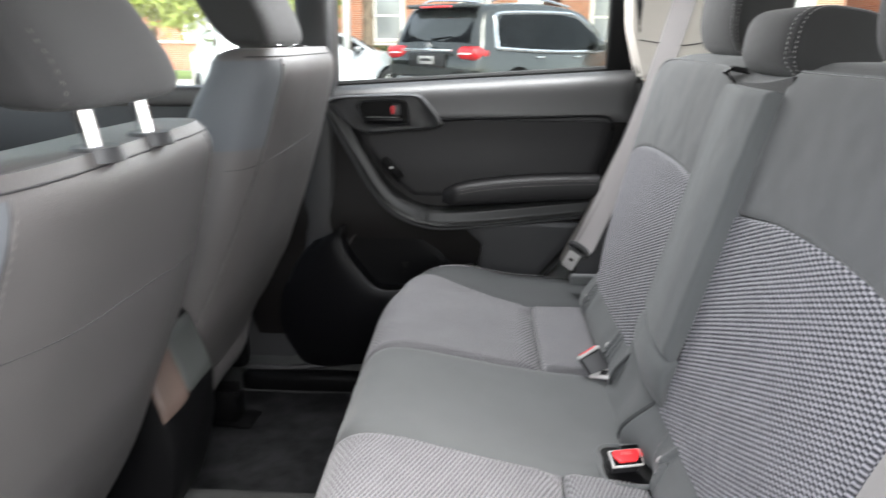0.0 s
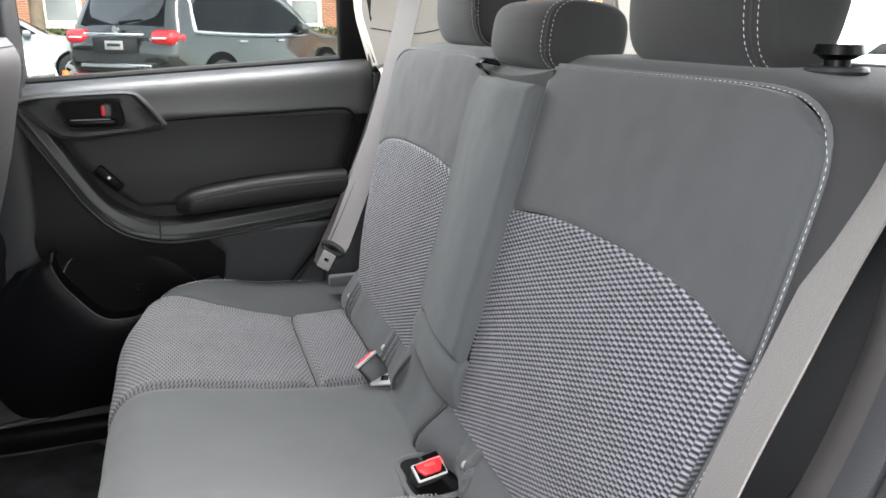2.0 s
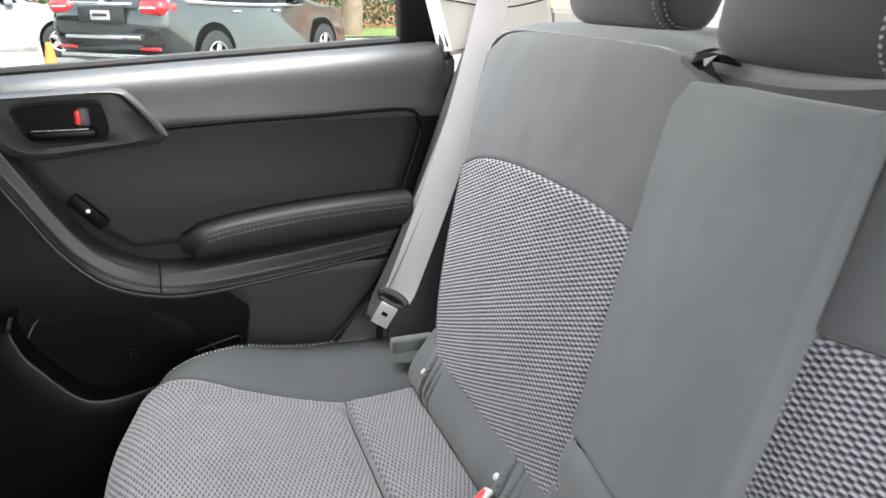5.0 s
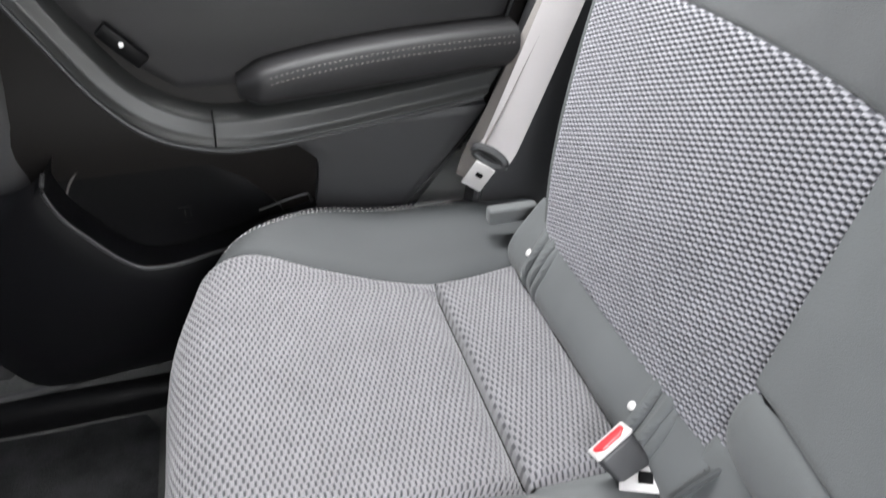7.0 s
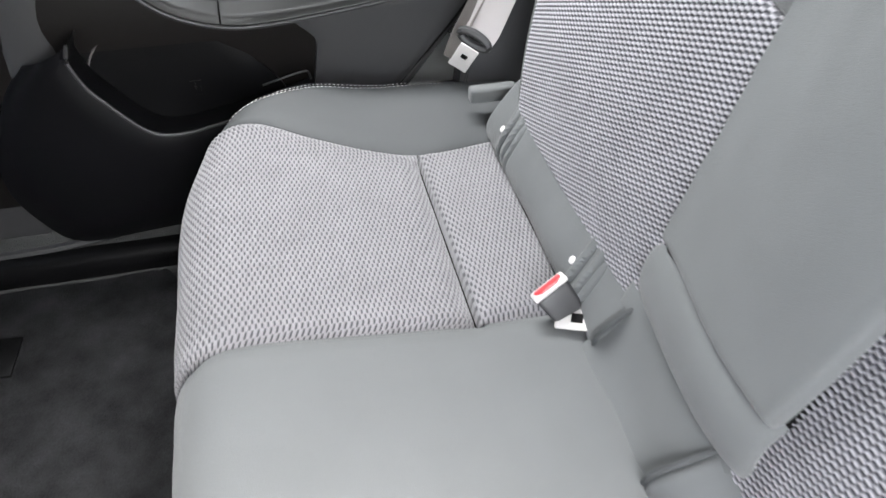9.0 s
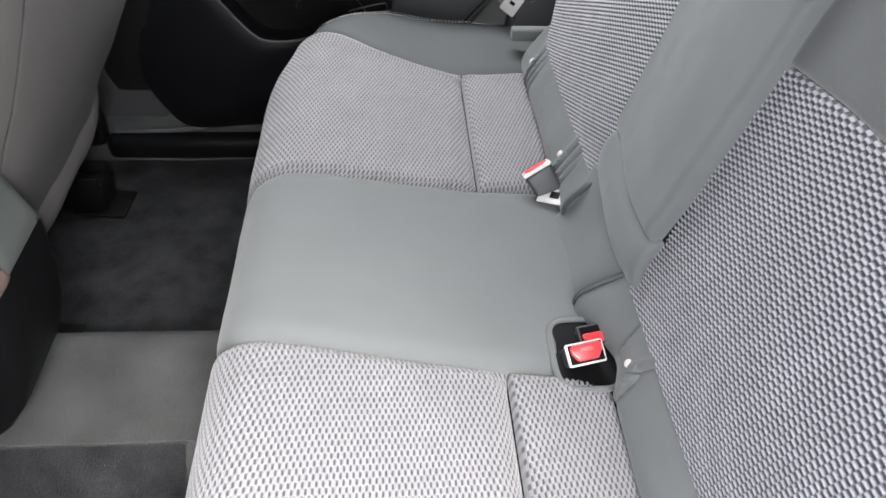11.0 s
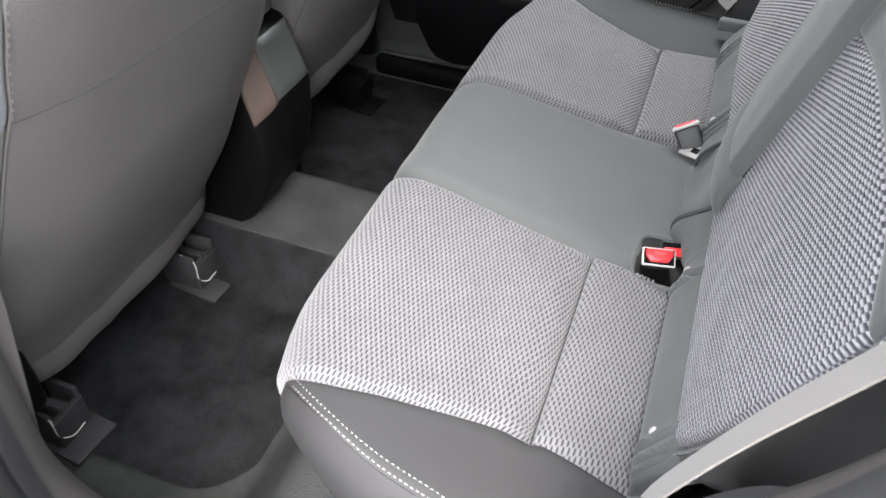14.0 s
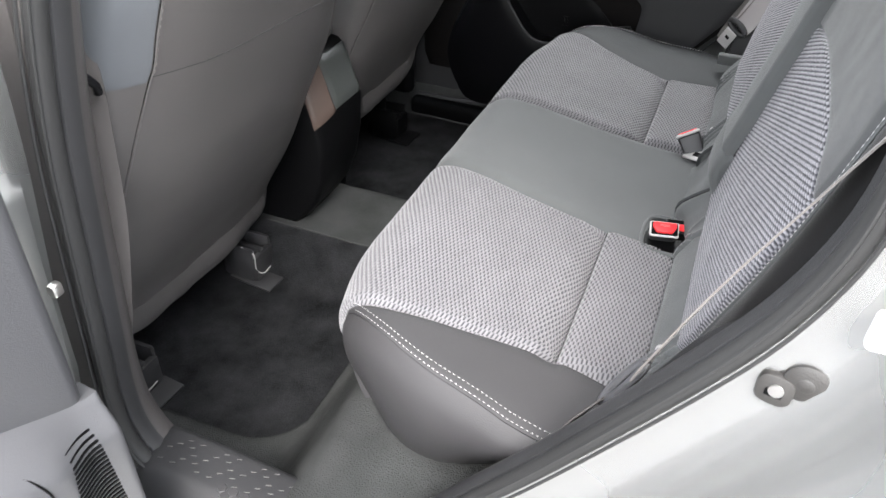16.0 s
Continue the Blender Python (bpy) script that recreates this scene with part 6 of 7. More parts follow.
_outer = smooth_path([(-0.262, 0.650, 0.548), (-0.300, 0.652, 0.50), (-0.338, 0.655, 0.42), (-0.348, 0.655, 0.35), (-0.325, 0.655, 0.285), (-0.280, 0.655, 0.236), (-0.17, 0.655, 0.240), (-0.03, 0.655, 0.255), (0.11, 0.655, 0.275)], 50)
_rows = []
for p, q in zip(_rim, _outer):
    row = [p + Vector((0.004, 0.045, 0.0)), p + Vector((0.002, 0.008, 0.002)), p, p + (q - p).normalized() * 0.006 + Vector((0, -0.003, 0))]
    for v in np.linspace(0.1, 1, 12):
        c = p.lerp(q, v)
        c.y = mixn(p.y - 0.004, q.y, v ** 2.5)
        row.append(c)
    _rows.append(row + [q + Vector((0, 0.02, 0))])
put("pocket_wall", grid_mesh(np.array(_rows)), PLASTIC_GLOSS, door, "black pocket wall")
# rim in a lighter plastic than the wall, painting its thin highlight
_bm = bmesh.new()
tube(_bm, [p + Vector((0, -0.001, 0)) for p in _rim], 0.0028, 6)
put("pocket_rim", _bm, PLASTIC, door, "pocket rim lightened as a thin highlight")
_bm = bmesh.new()
_cr = smooth_path([(-0.144, 0.6495, 0.580), (-0.168, 0.6495, 0.560), (-0.182, 0.6495, 0.534), (-0.185, 0.6495, 0.508)], 24)
tube(_bm, _cr, 0.0016, 6)
put("speaker_edge", _bm, SEATBACK, door)
_pl = interp([(0.39, -0.235), (0.50, -0.245), (0.56, -0.245), (0.60, -0.20), (0.65, -0.14)])
_pr = interp([(0.39, 0.105), (0.483, 0.067), (0.509, 0.047), (0.599, -0.036), (0.62, -0.055), (0.65, -0.075)])
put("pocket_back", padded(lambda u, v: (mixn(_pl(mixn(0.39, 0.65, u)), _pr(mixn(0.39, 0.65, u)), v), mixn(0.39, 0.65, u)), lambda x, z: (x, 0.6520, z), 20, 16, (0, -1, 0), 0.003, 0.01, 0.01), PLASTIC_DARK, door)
_bm = bmesh.new()
for x0, x1, z0, z1 in ((-0.053, -0.051, 0.486, 0.497), (-0.046, -0.044, 0.484, 0.495), (-0.059, -0.043, 0.4995, 0.5010), (-0.058, -0.041, 0.4775, 0.4790)):
    box(_bm, (x0, 0.6490, z0), (x1, 0.6502, z1))
put("pocket_marking", _bm, WEB, door, "small grey moulded marking")
_bm = bmesh.new()
tube(_bm, smooth_path([(0.040, 0.640, 0.487), (0.075, 0.638, 0.498), (0.098, 0.638, 0.503), (0.106, 0.640, 0.500), (0.110, 0.642, 0.482)], 24), 0.0016, 6)
put("inner_ledge", _bm, BAND, door, "thin moulded ledge in the pocket")
put("lower_panel", padded(lambda u, v: (mixn(mixn(0.112, 0.122, ease(u * 1.6)) - 0.035 * ease((u - 0.62) / 0.3), _rear_edge(mixn(0.44, 0.60, u)) - 0.01, v), mixn(0.45, 0.605, u)), lambda x, z: (x, 0.645 - 0.01 * (z - 0.45) / 0.15, z), 24, 16, (0, -1, 0), 0.004, 0.012, 0.02), PLASTIC, door)
_bm = bmesh.new()
tube(_bm, smooth_path([(-0.43, 0.660, 0.222), (-0.30, 0.662, 0.226), (-0.15, 0.668, 0.248), (0.0, 0.67, 0.27)], 24), 0.008, 8)
put("lower_edge", _bm, PLASTIC, door)

# window pane, rear divider and triangle
_bm = bmesh.new()
_v = [_bm.verts.new(p) for p in ((-0.25, 0.742, 0.87), (0.42, 0.742, 0.90), (0.40, 0.70, 1.28), (-0.25, 0.70, 1.28))]
_bm.faces.new(_v)
bmesh.ops.solidify(_bm, geom=_bm.faces, thickness=0.004)
_pane = put("window_pane", _bm, DIM_GLASS, door, "clear glass", False)
_pane.visible_shadow = False
_bm = bmesh.new()
for a, b in (((0.386, 0.705, 0.925), (0.372, 0.690, 1.29)),):
    box(_bm, (0.386, 0.70, 0.915), (0.485, 0.735, 1.30), 0.008, 3)
put("window_post", _bm, PLASTIC_DARK, door, "black window post")
_bm = bmesh.new()
tube(_bm, smooth_path([(0.222, 0.672, 0.42), (0.345, 0.672, 0.585), (0.408, 0.672, 0.70), (0.445, 0.672, 0.82), (0.452, 0.675, 0.92), (0.444, 0.67, 1.02), (0.42, 0.66, 1.2)], 40), 0.013, 8)
single("door_seal", _bm, RUBBER, "black rubber seal behind the closed door", "door seal", kind="structure")
_bm = bmesh.new()
box(_bm, (-0.45, 0.63, 0.16), (0.30, 0.72, 0.222), 0.02, 3)
single("sill_trim", _bm, PLASTIC_DARK, "dark plastic sill lining under the closed door", "trim", kind="structure")

# ---- open rear door on the driver side ----
od = thing("open_rear_door", "open silver rear door with dark grey lining and speaker grille", "car door", (-0.148, -0.739, 0.26), turn=(0, 0, -100))
# local frame: x out from the hinge, y towards the lining's face
_bm = bmesh.new()
box(_bm, (0.00, -0.16, -0.05), (0.95, -0.05, 0.70), 0.03, 3)
part("outer_skin", _bm, SILVER, od)
_bm = bmesh.new()
box(_bm, (0.0, -0.06, 0.20), (0.92, -0.022, 0.72), 0.015, 3)
# paler plastic than the closed door's: the sky's light is put into the colour
part("door_lining", _bm, DOORGREY, od)
# lower part: swelling out below a ledge that rises away from the hinge, with a speaker grille and a recessed flap
_led = interp([(0.0, 0.282), (0.02, 0.286), (0.10, 0.316), (0.25, 0.346), (0.90, 0.36)])


def door_low(x, s):
    top = _led(x)
    z = mixn(-0.02, top, s)
    swell = 0.040 * ease((top - z) / 0.045)
    return x, -0.022 + swell * (0.55 + 0.45 * ease((x - 0.02) / 0.05)), z


pocket = part("door_pocket", padded(lambda u, v: (mixn(-0.010, 0.90, v ** 1.6), u), door_low, 60, 90, (0, 1, 0.2), 0.004, 0.008, 0.03), DOORGREY, od)
_grx = lambda z: mixn(0.006, 0.016, min(max((z - 0.10) / 0.17, 0), 1))
for i in range(30):
    z = 0.262 - 0.0058 * i
    _bm = bmesh.new()
    a, b = _grx(z) + 0.001, 0.050 + 0.0008 * i
    pts = [Vector(door_low(x, (z + 0.006 * k / 6 + 0.02) / (_led(x) + 0.02))) + Vector((0, 0.0045, 0)) for k, x in enumerate(np.linspace(a, b, 7))]
    strip(_bm, pts, [Vector((0, 0, 1))] * 7, 0.0026, 0.0022)
    part("grille_slat", _bm, PLASTIC_DARK, pocket)
_bm = bmesh.new()
_rec = smooth_path([(0.190, 0, 0.318), (0.130, 0, 0.306), (0.096, 0, 0.290), (0.080, 0, 0.262), (0.078, 0, 0.225), (0.083, 0, 0.12)], 40)
tube(_bm, [Vector(door_low(p.x, (p.z + 0.02) / (_led(p.x) + 0.02))) + Vector((0, 0.0042, 0)) for p in _rec], 0.0013, 6)
part("flap_joint", _bm, PLASTIC_DARK, pocket)


# ---- outside: ground, road, buildings, parked cars ----
GZ = -0.26
_p = np.array([[(x, y, GZ) for y in (-400, -30, -10, 0, 4, 8, 12, 16, 25, 60, 400)] for x in (-400, -60, -20, -8, -3, 0, 3, 8, 20, 60, 400)], float)
single("ground", grid_mesh(_p), ASPHALT, "pale worn asphalt of the car park", "ground", kind="structure", smooth=False)
_p = np.array([[(x, y, GZ + 0.10 + 0.06 * math.sin(x * 0.3)) for y in (20.0, 21.5, 24.0, 26.0)] for x in np.linspace(-40, 60, 60)])
_bm = grid_mesh(_p)
single("lawn", _bm, GRASS, "strip of spring grass before the buildings", "grass", kind="structure")
_bm = bmesh.new()
box(_bm, (-40, 18.4, GZ), (60, 20.0, GZ + 0.12), 0.02)
single("pavement", _bm, CONCRETE, "pale concrete pavement beside the grass", "pavement", kind="structure")


def house(x0, x1, y, storeys, label, tone=BRICK):
    h = thing("brick_house", label, "house", ((x0 + x1) / 2, y, GZ), "brick houses")
    top = GZ + 0.5 + 3.0 * storeys
    bm = bmesh.new()
    box(bm, (x0, y, GZ), (x1, y + 8, top), 0.02, 1)
    put("wall", bm, tone, h)
    bm = bmesh.new()
    vs = [bm.verts.new(p) for p in ((x0 - 0.3, y - 0.4, top), (x1 + 0.3, y - 0.4, top), (x1 + 0.3, y + 8.4, top), (x0 - 0.3, y + 8.4, top), (x0, y + 4, top + 2.6), (x1, y + 4, top + 2.6))]
    for f in ((0, 1, 5, 4), (2, 3, 4, 5), (0, 4, 3), (1, 2, 5), (3, 2, 1, 0)):
        bm.faces.new([vs[i] for i in f])
    put("roof", bm, PAINT_GREY, h, "grey shingle roof", False)
    n = max(2, int((x1 - x0) / 2.6))
    for s in range(storeys):
        for i in range(n):
            cx = mixn(x0, x1, (i + 0.5) / n)
            z = GZ + 1.3 + 3.0 * s
            bm = bmesh.new()
            for a, b in (((cx - 0.62, y - 0.08, z - 0.12), (cx + 0.62, y + 0.1, z)), ((cx - 0.60, y - 0.05, z), (cx - 0.46, y + 0.1, z + 1.6)), ((cx + 0.46, y - 0.05, z), (cx + 0.60, y + 0.1, z + 1.6)),
                         ((cx - 0.60, y - 0.05, z + 1.6), (cx + 0.60, y + 0.1, z + 1.75)), ((cx - 0.46, y - 0.03, z + 0.76), (cx + 0.46, y + 0.1, z + 0.84))):
                box(bm, a, b)
            w = put("window", bm, STONE, h, "white window frame", False)
            bm = bmesh.new()
            box(bm, (cx - 0.46, y - 0.012, z), (cx + 0.46, y + 0.05, z + 1.6))
            put("pane", bm, PAINT_GREY, w, "", False)
    bm = bmesh.new()
    box(bm, (x0 - 0.02, y - 0.06, GZ + 1.05), (x1 + 0.02, y, GZ + 1.15))
    put("stone_band", bm, STONE, h)
    return h


house(-16.0, -9.5, 29, 2, "red brick house behind the car park")
house(-8.0, 1.5, 27, 2, "red brick house with white window frames")
house(3.0, 13.0, 27, 2, "red brick house beyond the parked cars")
house(15.0, 26.0, 28, 2, "red brick house further along the street")
house(28.0, 44.0, 30, 2, "red brick house at the end of the street")


def tree(x, y, r, height, label, leafy=True):
    t = thing("street_tree", label, "tree", (x, y, GZ), "street trees")
    rng = random.Random(int(x * 31 + y * 7))
    bm = bmesh.new()
    tube(bm, smooth_path([(x, y, GZ), (x + 0.05, y, GZ + height * 0.3), (x - 0.05, y + 0.1, GZ + height * 0.6), (x + 0.1, y, GZ + height * 0.8)], 14), r, 10)
    tips = []
    for i in range(9):
        a, z = rng.uniform(0, 6.28), GZ + height * rng.uniform(0.35, 0.75)
        tip = Vector((x + math.cos(a) * height * 0.3, y + math.sin(a) * height * 0.3, z + height * 0.28))
        tips.append(tip)
        tube(bm, smooth_path([(x, y, z), Vector((x, y, z)).lerp(tip, 0.5) + Vector((0, 0, 0.2)), tip], 8), r * 0.28, 6)
    put("trunk", bm, BARK, t)
    if leafy:
        bm = bmesh.new()
        for i in range(1400):
            c = rng.choice(tips) + Vector([rng.gauss(0, height * 0.09) for _ in range(3)])
            e = Euler([rng.uniform(0, 6.28) for _ in range(3)]).to_matrix()
            s = rng.uniform(0.06, 0.14)
            vs = [bm.verts.new(c + e @ Vector(q) * s) for q in ((-1, 0, 0), (0, -0.5, 0.15), (1, 0, 0), (0, 0.5, 0.15))]
            bm.faces.new(vs)
        put("crown", bm, LEAF, t, "thin yellow-green spring leaves", False)
    return t


tree(-3.1, 20.6, 0.17, 8, "street tree with a bare grey trunk")
tree(5.1, 20.8, 0.30, 9, "thick street tree beside the pavement")
for _tx, _ty, _th in ((-7.0, 19.2, 2.9), (-9.0, 20.0, 2.7), (-11.2, 19.4, 3.0), (-5.0, 20.4, 2.5)):
    tree(_tx, _ty, 0.07, _th, "low ornamental tree in yellow-green spring leaf")
tree(-13, 21.5, 0.2, 6, "street tree in yellow-green spring leaf")
tree(-18, 22, 0.22, 6, "street tree in yellow-green spring leaf")
tree(12, 22, 0.25, 8, "street tree in spring leaf")


def hedge(x0, x1, y, h, label):
    rng = random.Random(int(x0 * 13 + 5))
    bm = bmesh.new()
    for i in range(int((x1 - x0) * 420)):
        c = Vector((rng.uniform(x0, x1), y + rng.gauss(0, 0.22), GZ + 0.15 + h * rng.random() ** 0.7))
        e = Euler([rng.uniform(0, 6.28) for _ in range(3)]).to_matrix()
        s = rng.uniform(0.04, 0.09)
        bm.faces.new([bm.verts.new(c + e @ Vector(q) * s) for q in ((-1, 0, 0), (0, -0.6, 0.1), (1, 0, 0), (0, 0.6, 0.1))])
    return single("hedge", bm, HEDGE, label, "hedge", "hedges", kind="stuff", smooth=False)


hedge(-6.5, -0.5, 25.6, 0.9, "low dark hedge before the brick house")
hedge(3.2, 9.0, 25.6, 1.0, "low dark hedge before the brick house")
_bm = bmesh.new()
cyl(_bm, (-2.55, 14.2, GZ), (-2.55, 14.2, GZ + 6), 0.085, 0.06, 14)
single("lamp_post", _bm, STEEL, "grey steel post beside the car park", "post")


def wheel(parent, at, r, turn, rim=STEEL):
    w = None
    m = Matrix.Translation(at) @ pose(0, 0, 0, 0, 0, turn)
    rows = []
    for a, rr in ((-0.11, r * 0.60), (-0.115, r * 0.85), (-0.09, r * 0.98), (0, r), (0.09, r * 0.98), (0.115, r * 0.85), (0.11, r * 0.60)):
        rows.append([m @ Vector((rr * math.cos(q), a, rr * math.sin(q))) for q in np.linspace(0, 2 * math.pi, 28, endpoint=False)])
    w = put("wheel", grid_mesh(np.array(rows), wrap=True), TYRE, parent, "black tyre")
    bm = bmesh.new()
    for k in range(5):
        q = 2 * math.pi * k / 5
        box(bm, (0.0, -0.10, -0.045), (r * 0.58, -0.07, 0.045), 0.01, 1, m @ pose(0, 0, 0, 0, math.degrees(q), 0))
    cyl(bm, m @ Vector((0, -0.105, 0)), m @ Vector((0, -0.05, 0)), r * 0.16, seg=16)
    tube(bm, [m @ Vector((r * 0.60 * math.cos(q), -0.095, r * 0.60 * math.sin(q))) for q in np.linspace(0, 2 * math.pi, 29)], 0.02, 6)
    put("rim", bm, rim, w, "alloy rim")
    return w


def car_shell(name, label, at, turn, side, wide, paint, glass, tuck=0.14):
    """A car body lofted across its width from a side outline of (x, z) pairs, front at +x; the cabin narrows upwards."""
    car = thing(name, label, "car", at, turn=(0, 0, turn))
    m = Matrix.Translation(at) @ pose(0, 0, 0, 0, 0, turn)
    belt = 1.02
    outline = smooth_path([(a, 0, b) for a, b in side + side[:1]], 120)[:-1]
    rows = []
    for t in (-1, -0.985, -0.94, -0.85, -0.6, -0.2, 0.2, 0.6, 0.85, 0.94, 0.985, 1):
        f = math.sqrt(max(1 - abs(t) ** 8, 0))
        row = []
        for p in outline:
            narrow = 1 - tuck * ease((p.z - belt) / 0.7)
            cx, cz = 0.0, 0.75
            row.append(m @ Vector((mixn(p.x * 0.965, p.x, f) * (1 - 0.02 * t * t), t * wide / 2 * narrow, cz + (p.z - cz) * mixn(0.94, 1, f))))
        rows.append(row)
    bm = grid_mesh(np.array(rows), wrap=True)
    bm.verts.ensure_lookup_table()
    bm.faces.new([bm.verts[k] for k in range(120)])
    bm.faces.new([bm.verts[len(bm.verts) - 1 - k] for k in range(120)])
    put("body", bm, paint, car)

    def side_y(z, off=0.006):
        return wide / 2 * (1 - tuck * ease((z - belt) / 0.7)) + off
    return car, m, side_y


def panel_on(car, m, pts, name, mat, label="", thick=0.012):
    bm = bmesh.new()
    f = bm.faces.new([bm.verts.new(m @ Vector(p)) for p in pts])
    f.normal_update()
    bmesh.ops.solidify(bm, geom=[f], thickness=thick)
    return put(name, bm, mat, car, label, False)


# black seven-seat SUV, seen from behind and its right side
suv, sm, sy = car_shell("black_suv", "black SUV parked with red tail lamps and chrome trim", (0.94, 12.41, GZ), 49.3,
                        [(-2.42, 0.55), (-2.50, 0.75), (-2.48, 0.98), (-2.40, 1.12), (-2.28, 1.45), (-2.10, 1.72), (-1.7, 1.80), (-0.6, 1.83), (0.30, 1.76), (0.75, 1.58), (1.25, 1.18), (1.75, 1.10), (2.25, 1.02), (2.50, 0.85), (2.55, 0.60), (2.45, 0.35), (1.0, 0.28), (-1.0, 0.28), (-2.2, 0.34)],
                        1.93, PAINT_BLACK, TINT)
for s in (-1, 1):
    panel_on(suv, sm, [(-1.95, s * sy(1.16), 1.16), (-1.90, s * sy(1.50), 1.50), (-1.75, s * sy(1.62), 1.62), (-0.3, s * sy(1.67), 1.67), (0.30, s * sy(1.60), 1.60), (0.95, s * sy(1.16), 1.16), (0.2, s * sy(1.10), 1.10), (-1.0, s * sy(1.12), 1.12)], "side_glass", TINT, "dark tinted side glass")
    fr = [(-1.98, s * sy(1.14), 1.14), (-1.94, s * sy(1.50), 1.52), (-1.78, s * sy(1.64), 1.645), (-0.3, s * sy(1.69), 1.69), (0.30, s * sy(1.62), 1.62), (0.98, s * sy(1.15), 1.15)]
    bm = bmesh.new()
    tube(bm, [sm @ p for p in smooth_path(fr + [(0.2, s * sy(1.08), 1.085), (-1.0, s * sy(1.1), 1.10), fr[0]], 70)], 0.028, 6)
    put("chrome_frame", bm, CHROME, suv, "chrome window frame")
    bm = bmesh.new()
    tube(bm, [sm @ p for p in smooth_path([(-1.85, s * 0.70, 1.81), (-1.6, s * 0.70, 1.87), (-0.6, s * 0.71, 1.885), (0.2, s * 0.70, 1.80)], 24)], 0.02, 6)
    put("roof_rail", bm, CHROME, suv, "bright roof rail")
    for bx in (-1.0, 0.05):
        bm = bmesh.new()
        box(bm, (bx, s * sy(1.0, 0.0) - 0.015, 0.985), (bx + 0.20, s * sy(1.0, 0.0) + 0.035, 1.02), 0.012, 2, sm)
        put("door_handle", bm, CHROME, suv, "chrome door handle")
    bm = bmesh.new()
    box(bm, (0.62, s * 1.02 - 0.10, 1.10), (0.80, s * 1.02 + 0.10, 1.26), 0.05, 3, sm)
    put("wing_mirror", bm, PAINT_BLACK, suv)
    bm = bmesh.new()
    box(bm, (-2.47, min(s * 0.56, s * 0.955), 0.96), (-2.12, max(s * 0.56, s * 0.955), 1.17), 0.09, 5, sm)
    lamp = put("tail_lamp", bm, LAMP_RED, suv, "red tail lamp")
    bm = bmesh.new()
    box(bm, (-2.480, s * 0.74 - 0.12, 1.050), (-2.46, s * 0.74 + 0.12, 1.072), 0.008, 1, sm)
    put("lamp_bar", bm, WHITEPL, lamp, "white lamp bar")
    bm = bmesh.new()
    box(bm, (-2.462, s * 0.70 - 0.17, 0.53), (-2.43, s * 0.70 + 0.17, 0.565), 0.01, 1, sm)
    put("reflector", bm, LAMP_RED, suv, "red bumper reflector")
    for wx in (-1.45, 1.60):
        bm = bmesh.new()
        cyl(bm, sm @ Vector((wx, s * 0.72, 0.40)), sm @ Vector((wx, s * 0.972, 0.40)), 0.47, seg=36)
        put("wheel_arch", bm, PLASTIC_DARK, suv)
        wheel(suv, sm @ Vector((wx, s * 0.90, 0.38)), 0.38, 49.3 + (180 if s > 0 else 0))
panel_on(suv, sm, [(-2.345, -0.72, 1.22), (-2.345, 0.72, 1.22), (-2.10, 0.66, 1.69), (-2.10, -0.66, 1.69)], "rear_glass", TINT, "dark rear glass", 0.02)
_bm = bmesh.new()
box(_bm, (-2.30, -0.66, 1.715), (-1.95, 0.66, 1.775), 0.025, 3, sm)
put("roof_spoiler", _bm, PAINT_BLACK, suv)
_bm = bmesh.new()
box(_bm, (-2.315, -0.32, 1.72), (-2.28, 0.32, 1.75), 0.008, 1, sm)
put("brake_lamp", _bm, LAMP_RED, suv, "high red brake lamp")
for a, b, nm, mt, lb in (((-2.515, -0.50, 1.085), (-2.47, 0.50, 1.125), "chrome_strip", CHROME, "chrome strip over the plate"), ((-2.52, -0.38, 0.86), (-2.48, 0.38, 1.06), "plate_recess", PLASTIC, ""), ((-2.528, -0.16, 0.90), (-2.50, 0.16, 1.02), "number_plate", COLLAR, "white plate with dark bars"),
                         ((-2.535, -0.12, 0.945), (-2.52, 0.12, 0.985), "plate_bars", PLASTIC, ""), ((-2.54, -0.62, 0.66), (-2.46, 0.62, 0.715), "bumper_strip", CHROME, "chrome bumper strip"), ((-2.53, -0.75, 0.40), (-2.40, 0.75, 0.48), "skid_plate", CHROME, "chrome skid plate")):
    _bm = bmesh.new()
    box(_bm, a, b, 0.008, 2, sm)
    put(nm, _bm, mt, suv, lb)
_bm = bmesh.new()
cyl(_bm, sm @ Vector((-2.44, 0, 1.17)), sm @ Vector((-2.47, 0, 1.165)), 0.055, seg=20)
put("badge", _bm, CHROME, suv, "plain round chrome badge")
_bm = bmesh.new()
cyl(_bm, sm @ Vector((-2.36, 0.02, 1.26)), sm @ Vector((-2.34, -0.36, 1.30)), 0.016, 0.008, 8)
put("wiper", _bm, PLASTIC_DARK, suv)


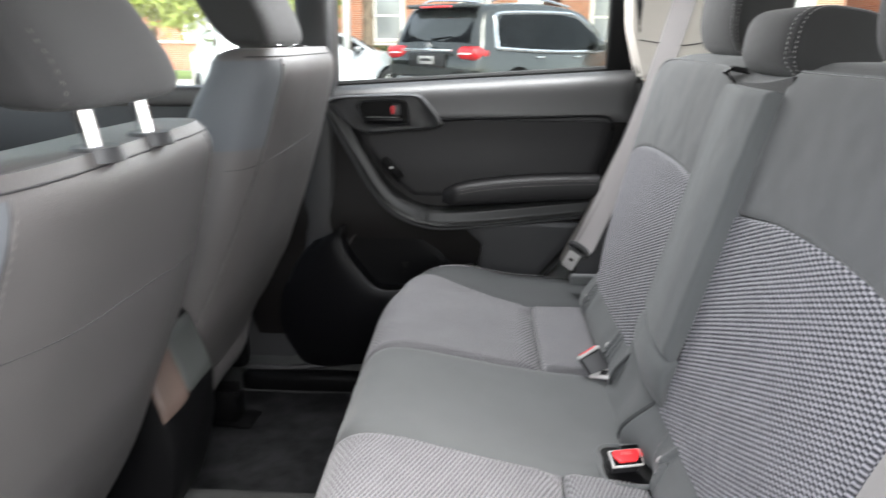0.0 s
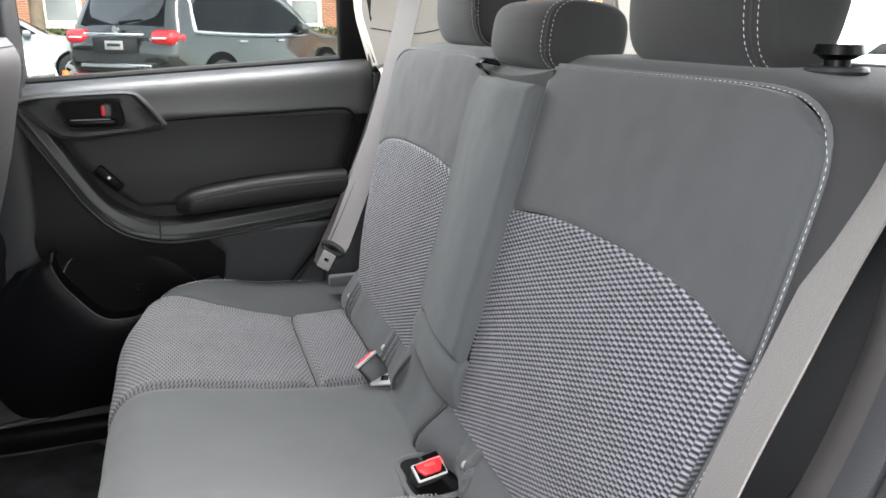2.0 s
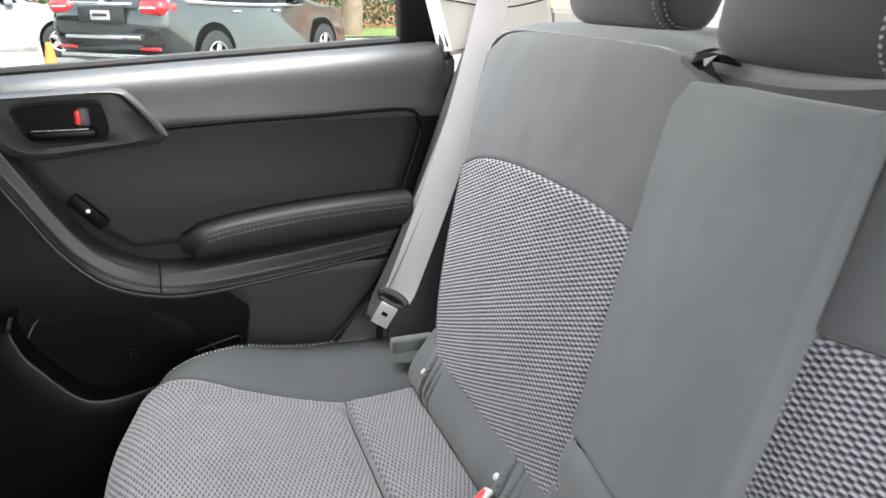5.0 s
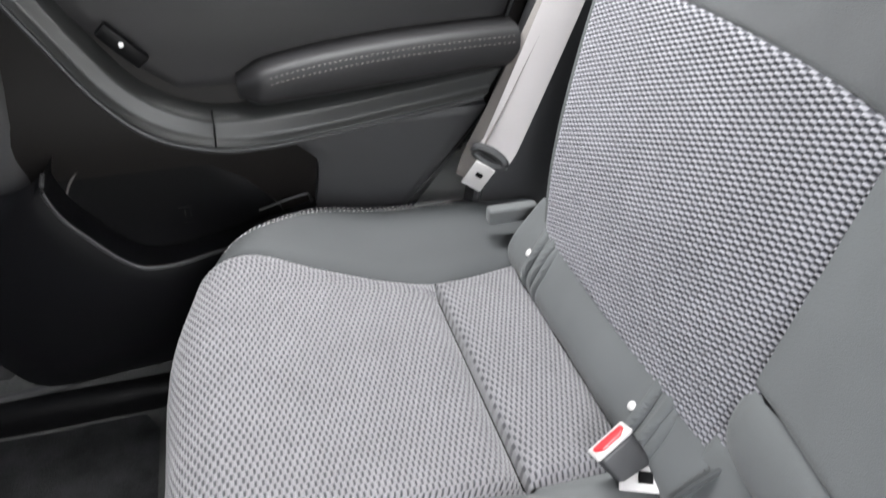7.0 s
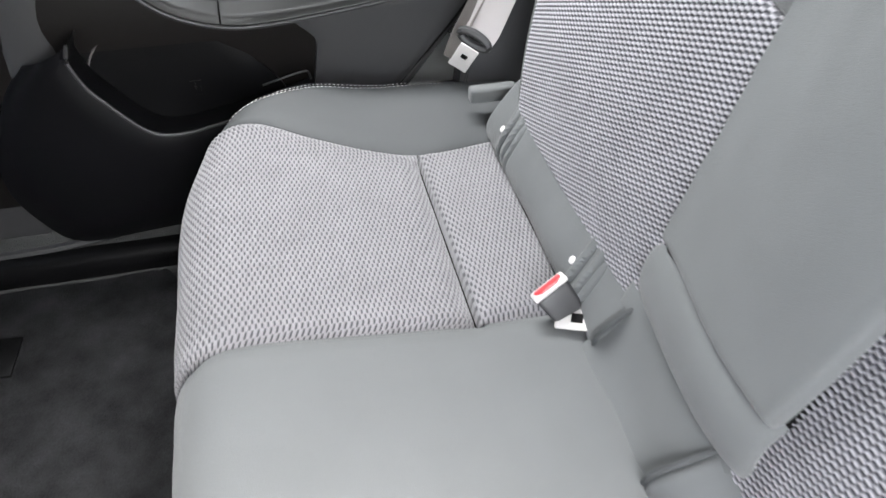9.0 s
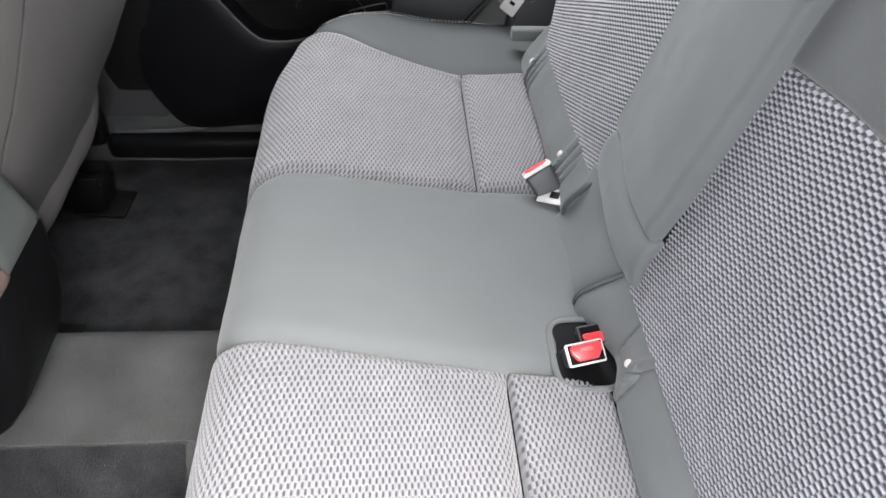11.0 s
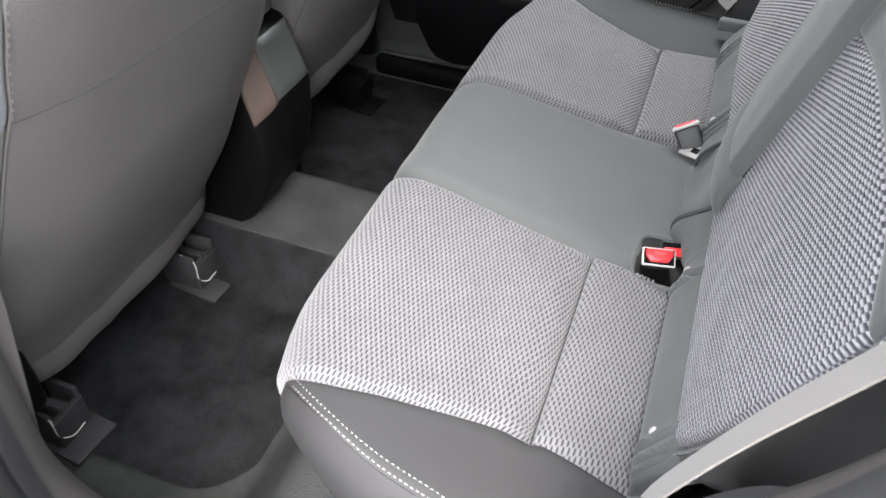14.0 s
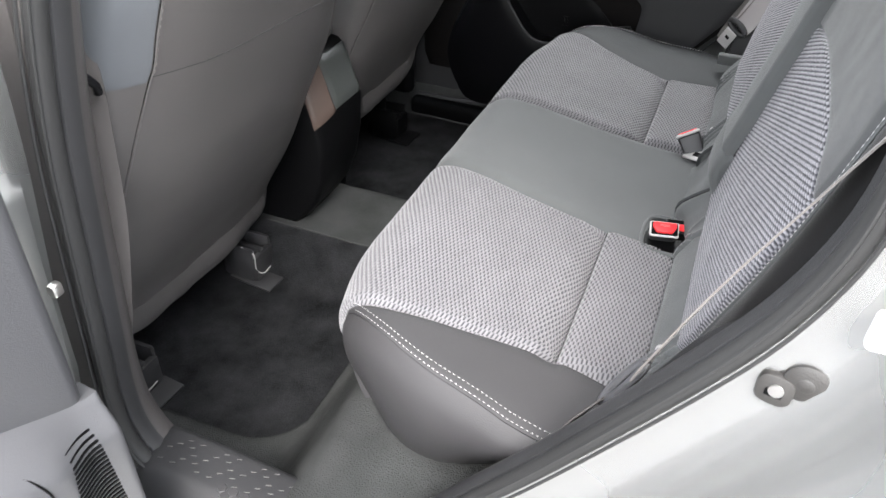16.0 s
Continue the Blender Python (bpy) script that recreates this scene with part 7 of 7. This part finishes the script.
def sedan(label, at, turn, paint, name="parked_sedan", tall=1.0):
    car, m, y = car_shell(name, label, at, turn, [(-2.30, 0.45), (-2.36, 0.70), (-2.30, 0.98), (-1.75, 1.05), (-1.15, 1.33), (-0.6, 1.43), (0.1, 1.42), (0.55, 1.30), (1.05, 1.02), (1.7, 0.93), (2.15, 0.80), (2.30, 0.62), (2.30, 0.40), (2.15, 0.26), (1.0, 0.24), (-1.0, 0.24), (-2.1, 0.28)], 1.82, paint, CLEAR_CAR, 0.22)
    car.scale = (1, 1, tall)
    for s in (-1, 1):
        panel_on(car, m, [(-1.45, s * y(1.04, -0.004), 1.04), (-1.05, s * y(1.28), 1.29), (-0.5, s * y(1.36), 1.37), (0.05, s * y(1.35), 1.36), (0.42, s * y(1.26), 1.27), (0.80, s * y(1.03, -0.004), 1.03)], "side_glass", TINT, "dark side glass")
        for wx in (-1.40, 1.42):
            bm = bmesh.new()
            cyl(bm, m @ Vector((wx, s * 0.70, 0.34)), m @ Vector((wx, s * 0.918, 0.34)), 0.37, seg=32)
            put("wheel_arch", bm, PLASTIC_DARK, car)
            wheel(car, m @ Vector((wx, s * 0.85, 0.32)), 0.32, turn + (180 if s > 0 else 0))
        bm = bmesh.new()
        box(bm, (2.08, s * 0.62 - 0.22, 0.62), (2.29, s * 0.62 + 0.22, 0.74), 0.03, 3, m)
        put("head_lamp", bm, CHROME, car, "clear head lamp")
        bm = bmesh.new()
        box(bm, (-2.37, s * 0.66 - 0.20, 0.78), (-2.20, s * 0.66 + 0.21, 0.92), 0.03, 3, m)
        put("tail_lamp", bm, LAMP_RED, car, "red tail lamp")
        bm = bmesh.new()
        box(bm, (0.55, s * 0.98 - 0.09, 0.98), (0.70, s * 0.98 + 0.07, 1.10), 0.04, 3, m)
        put("wing_mirror", bm, paint, car)
    panel_on(car, m, [(1.02, -0.68, 1.045), (1.02, 0.68, 1.045), (0.50, 0.56, 1.335), (0.50, -0.56, 1.335)], "windscreen", TINT, "dark windscreen")
    panel_on(car, m, [(-1.70, -0.66, 1.075), (-1.70, 0.66, 1.075), (-1.18, 0.56, 1.335), (-1.18, -0.56, 1.335)], "rear_glass", TINT, "dark rear glass")
    bm = bmesh.new()
    box(bm, (2.24, -0.42, 0.34), (2.345, 0.42, 0.72), 0.03, 3, m)
    put("grille_frame", bm, CHROME, car, "chrome grille frame")
    for k in range(6):
        bm = bmesh.new()
        box(bm, (2.335, -0.38, 0.375 + 0.055 * k), (2.352, 0.38, 0.405 + 0.055 * k), 0.004, 1, m)
        put("grille_bar", bm, PLASTIC_DARK, car)
    return car


sedan("white sedan parked beside the SUV, grille forward", (-3.05, 10.4, GZ), -62, PAINT_WHITE)
sedan("white sedan parked at the edge of the car park", (-6.2, 10.6, GZ), -75, PAINT_WHITE)
sedan("silver-grey sedan parked across the street", (-3.4, 17.0, GZ), 8, PAINT_GREY)
sedan("tall white car parked behind the open car", (7.6, 5.0, GZ), -10, PAINT_WHITE, "parked_hatchback", 1.4)
cone = thing("traffic_cone", "orange plastic traffic cone by the parked SUV", "traffic cone", (-1.15, 8.9, GZ))
_bm = bmesh.new()
cyl(_bm, (-1.15, 8.9, GZ + 0.02), (-1.15, 8.9, GZ + 0.72), 0.15, 0.03, 20)
put("body", _bm, ORANGE, cone)
_bm = bmesh.new()
box(_bm, (-1.35, 8.7, GZ), (-0.95, 9.1, GZ + 0.03), 0.01)
put("base", _bm, ORANGE, cone)
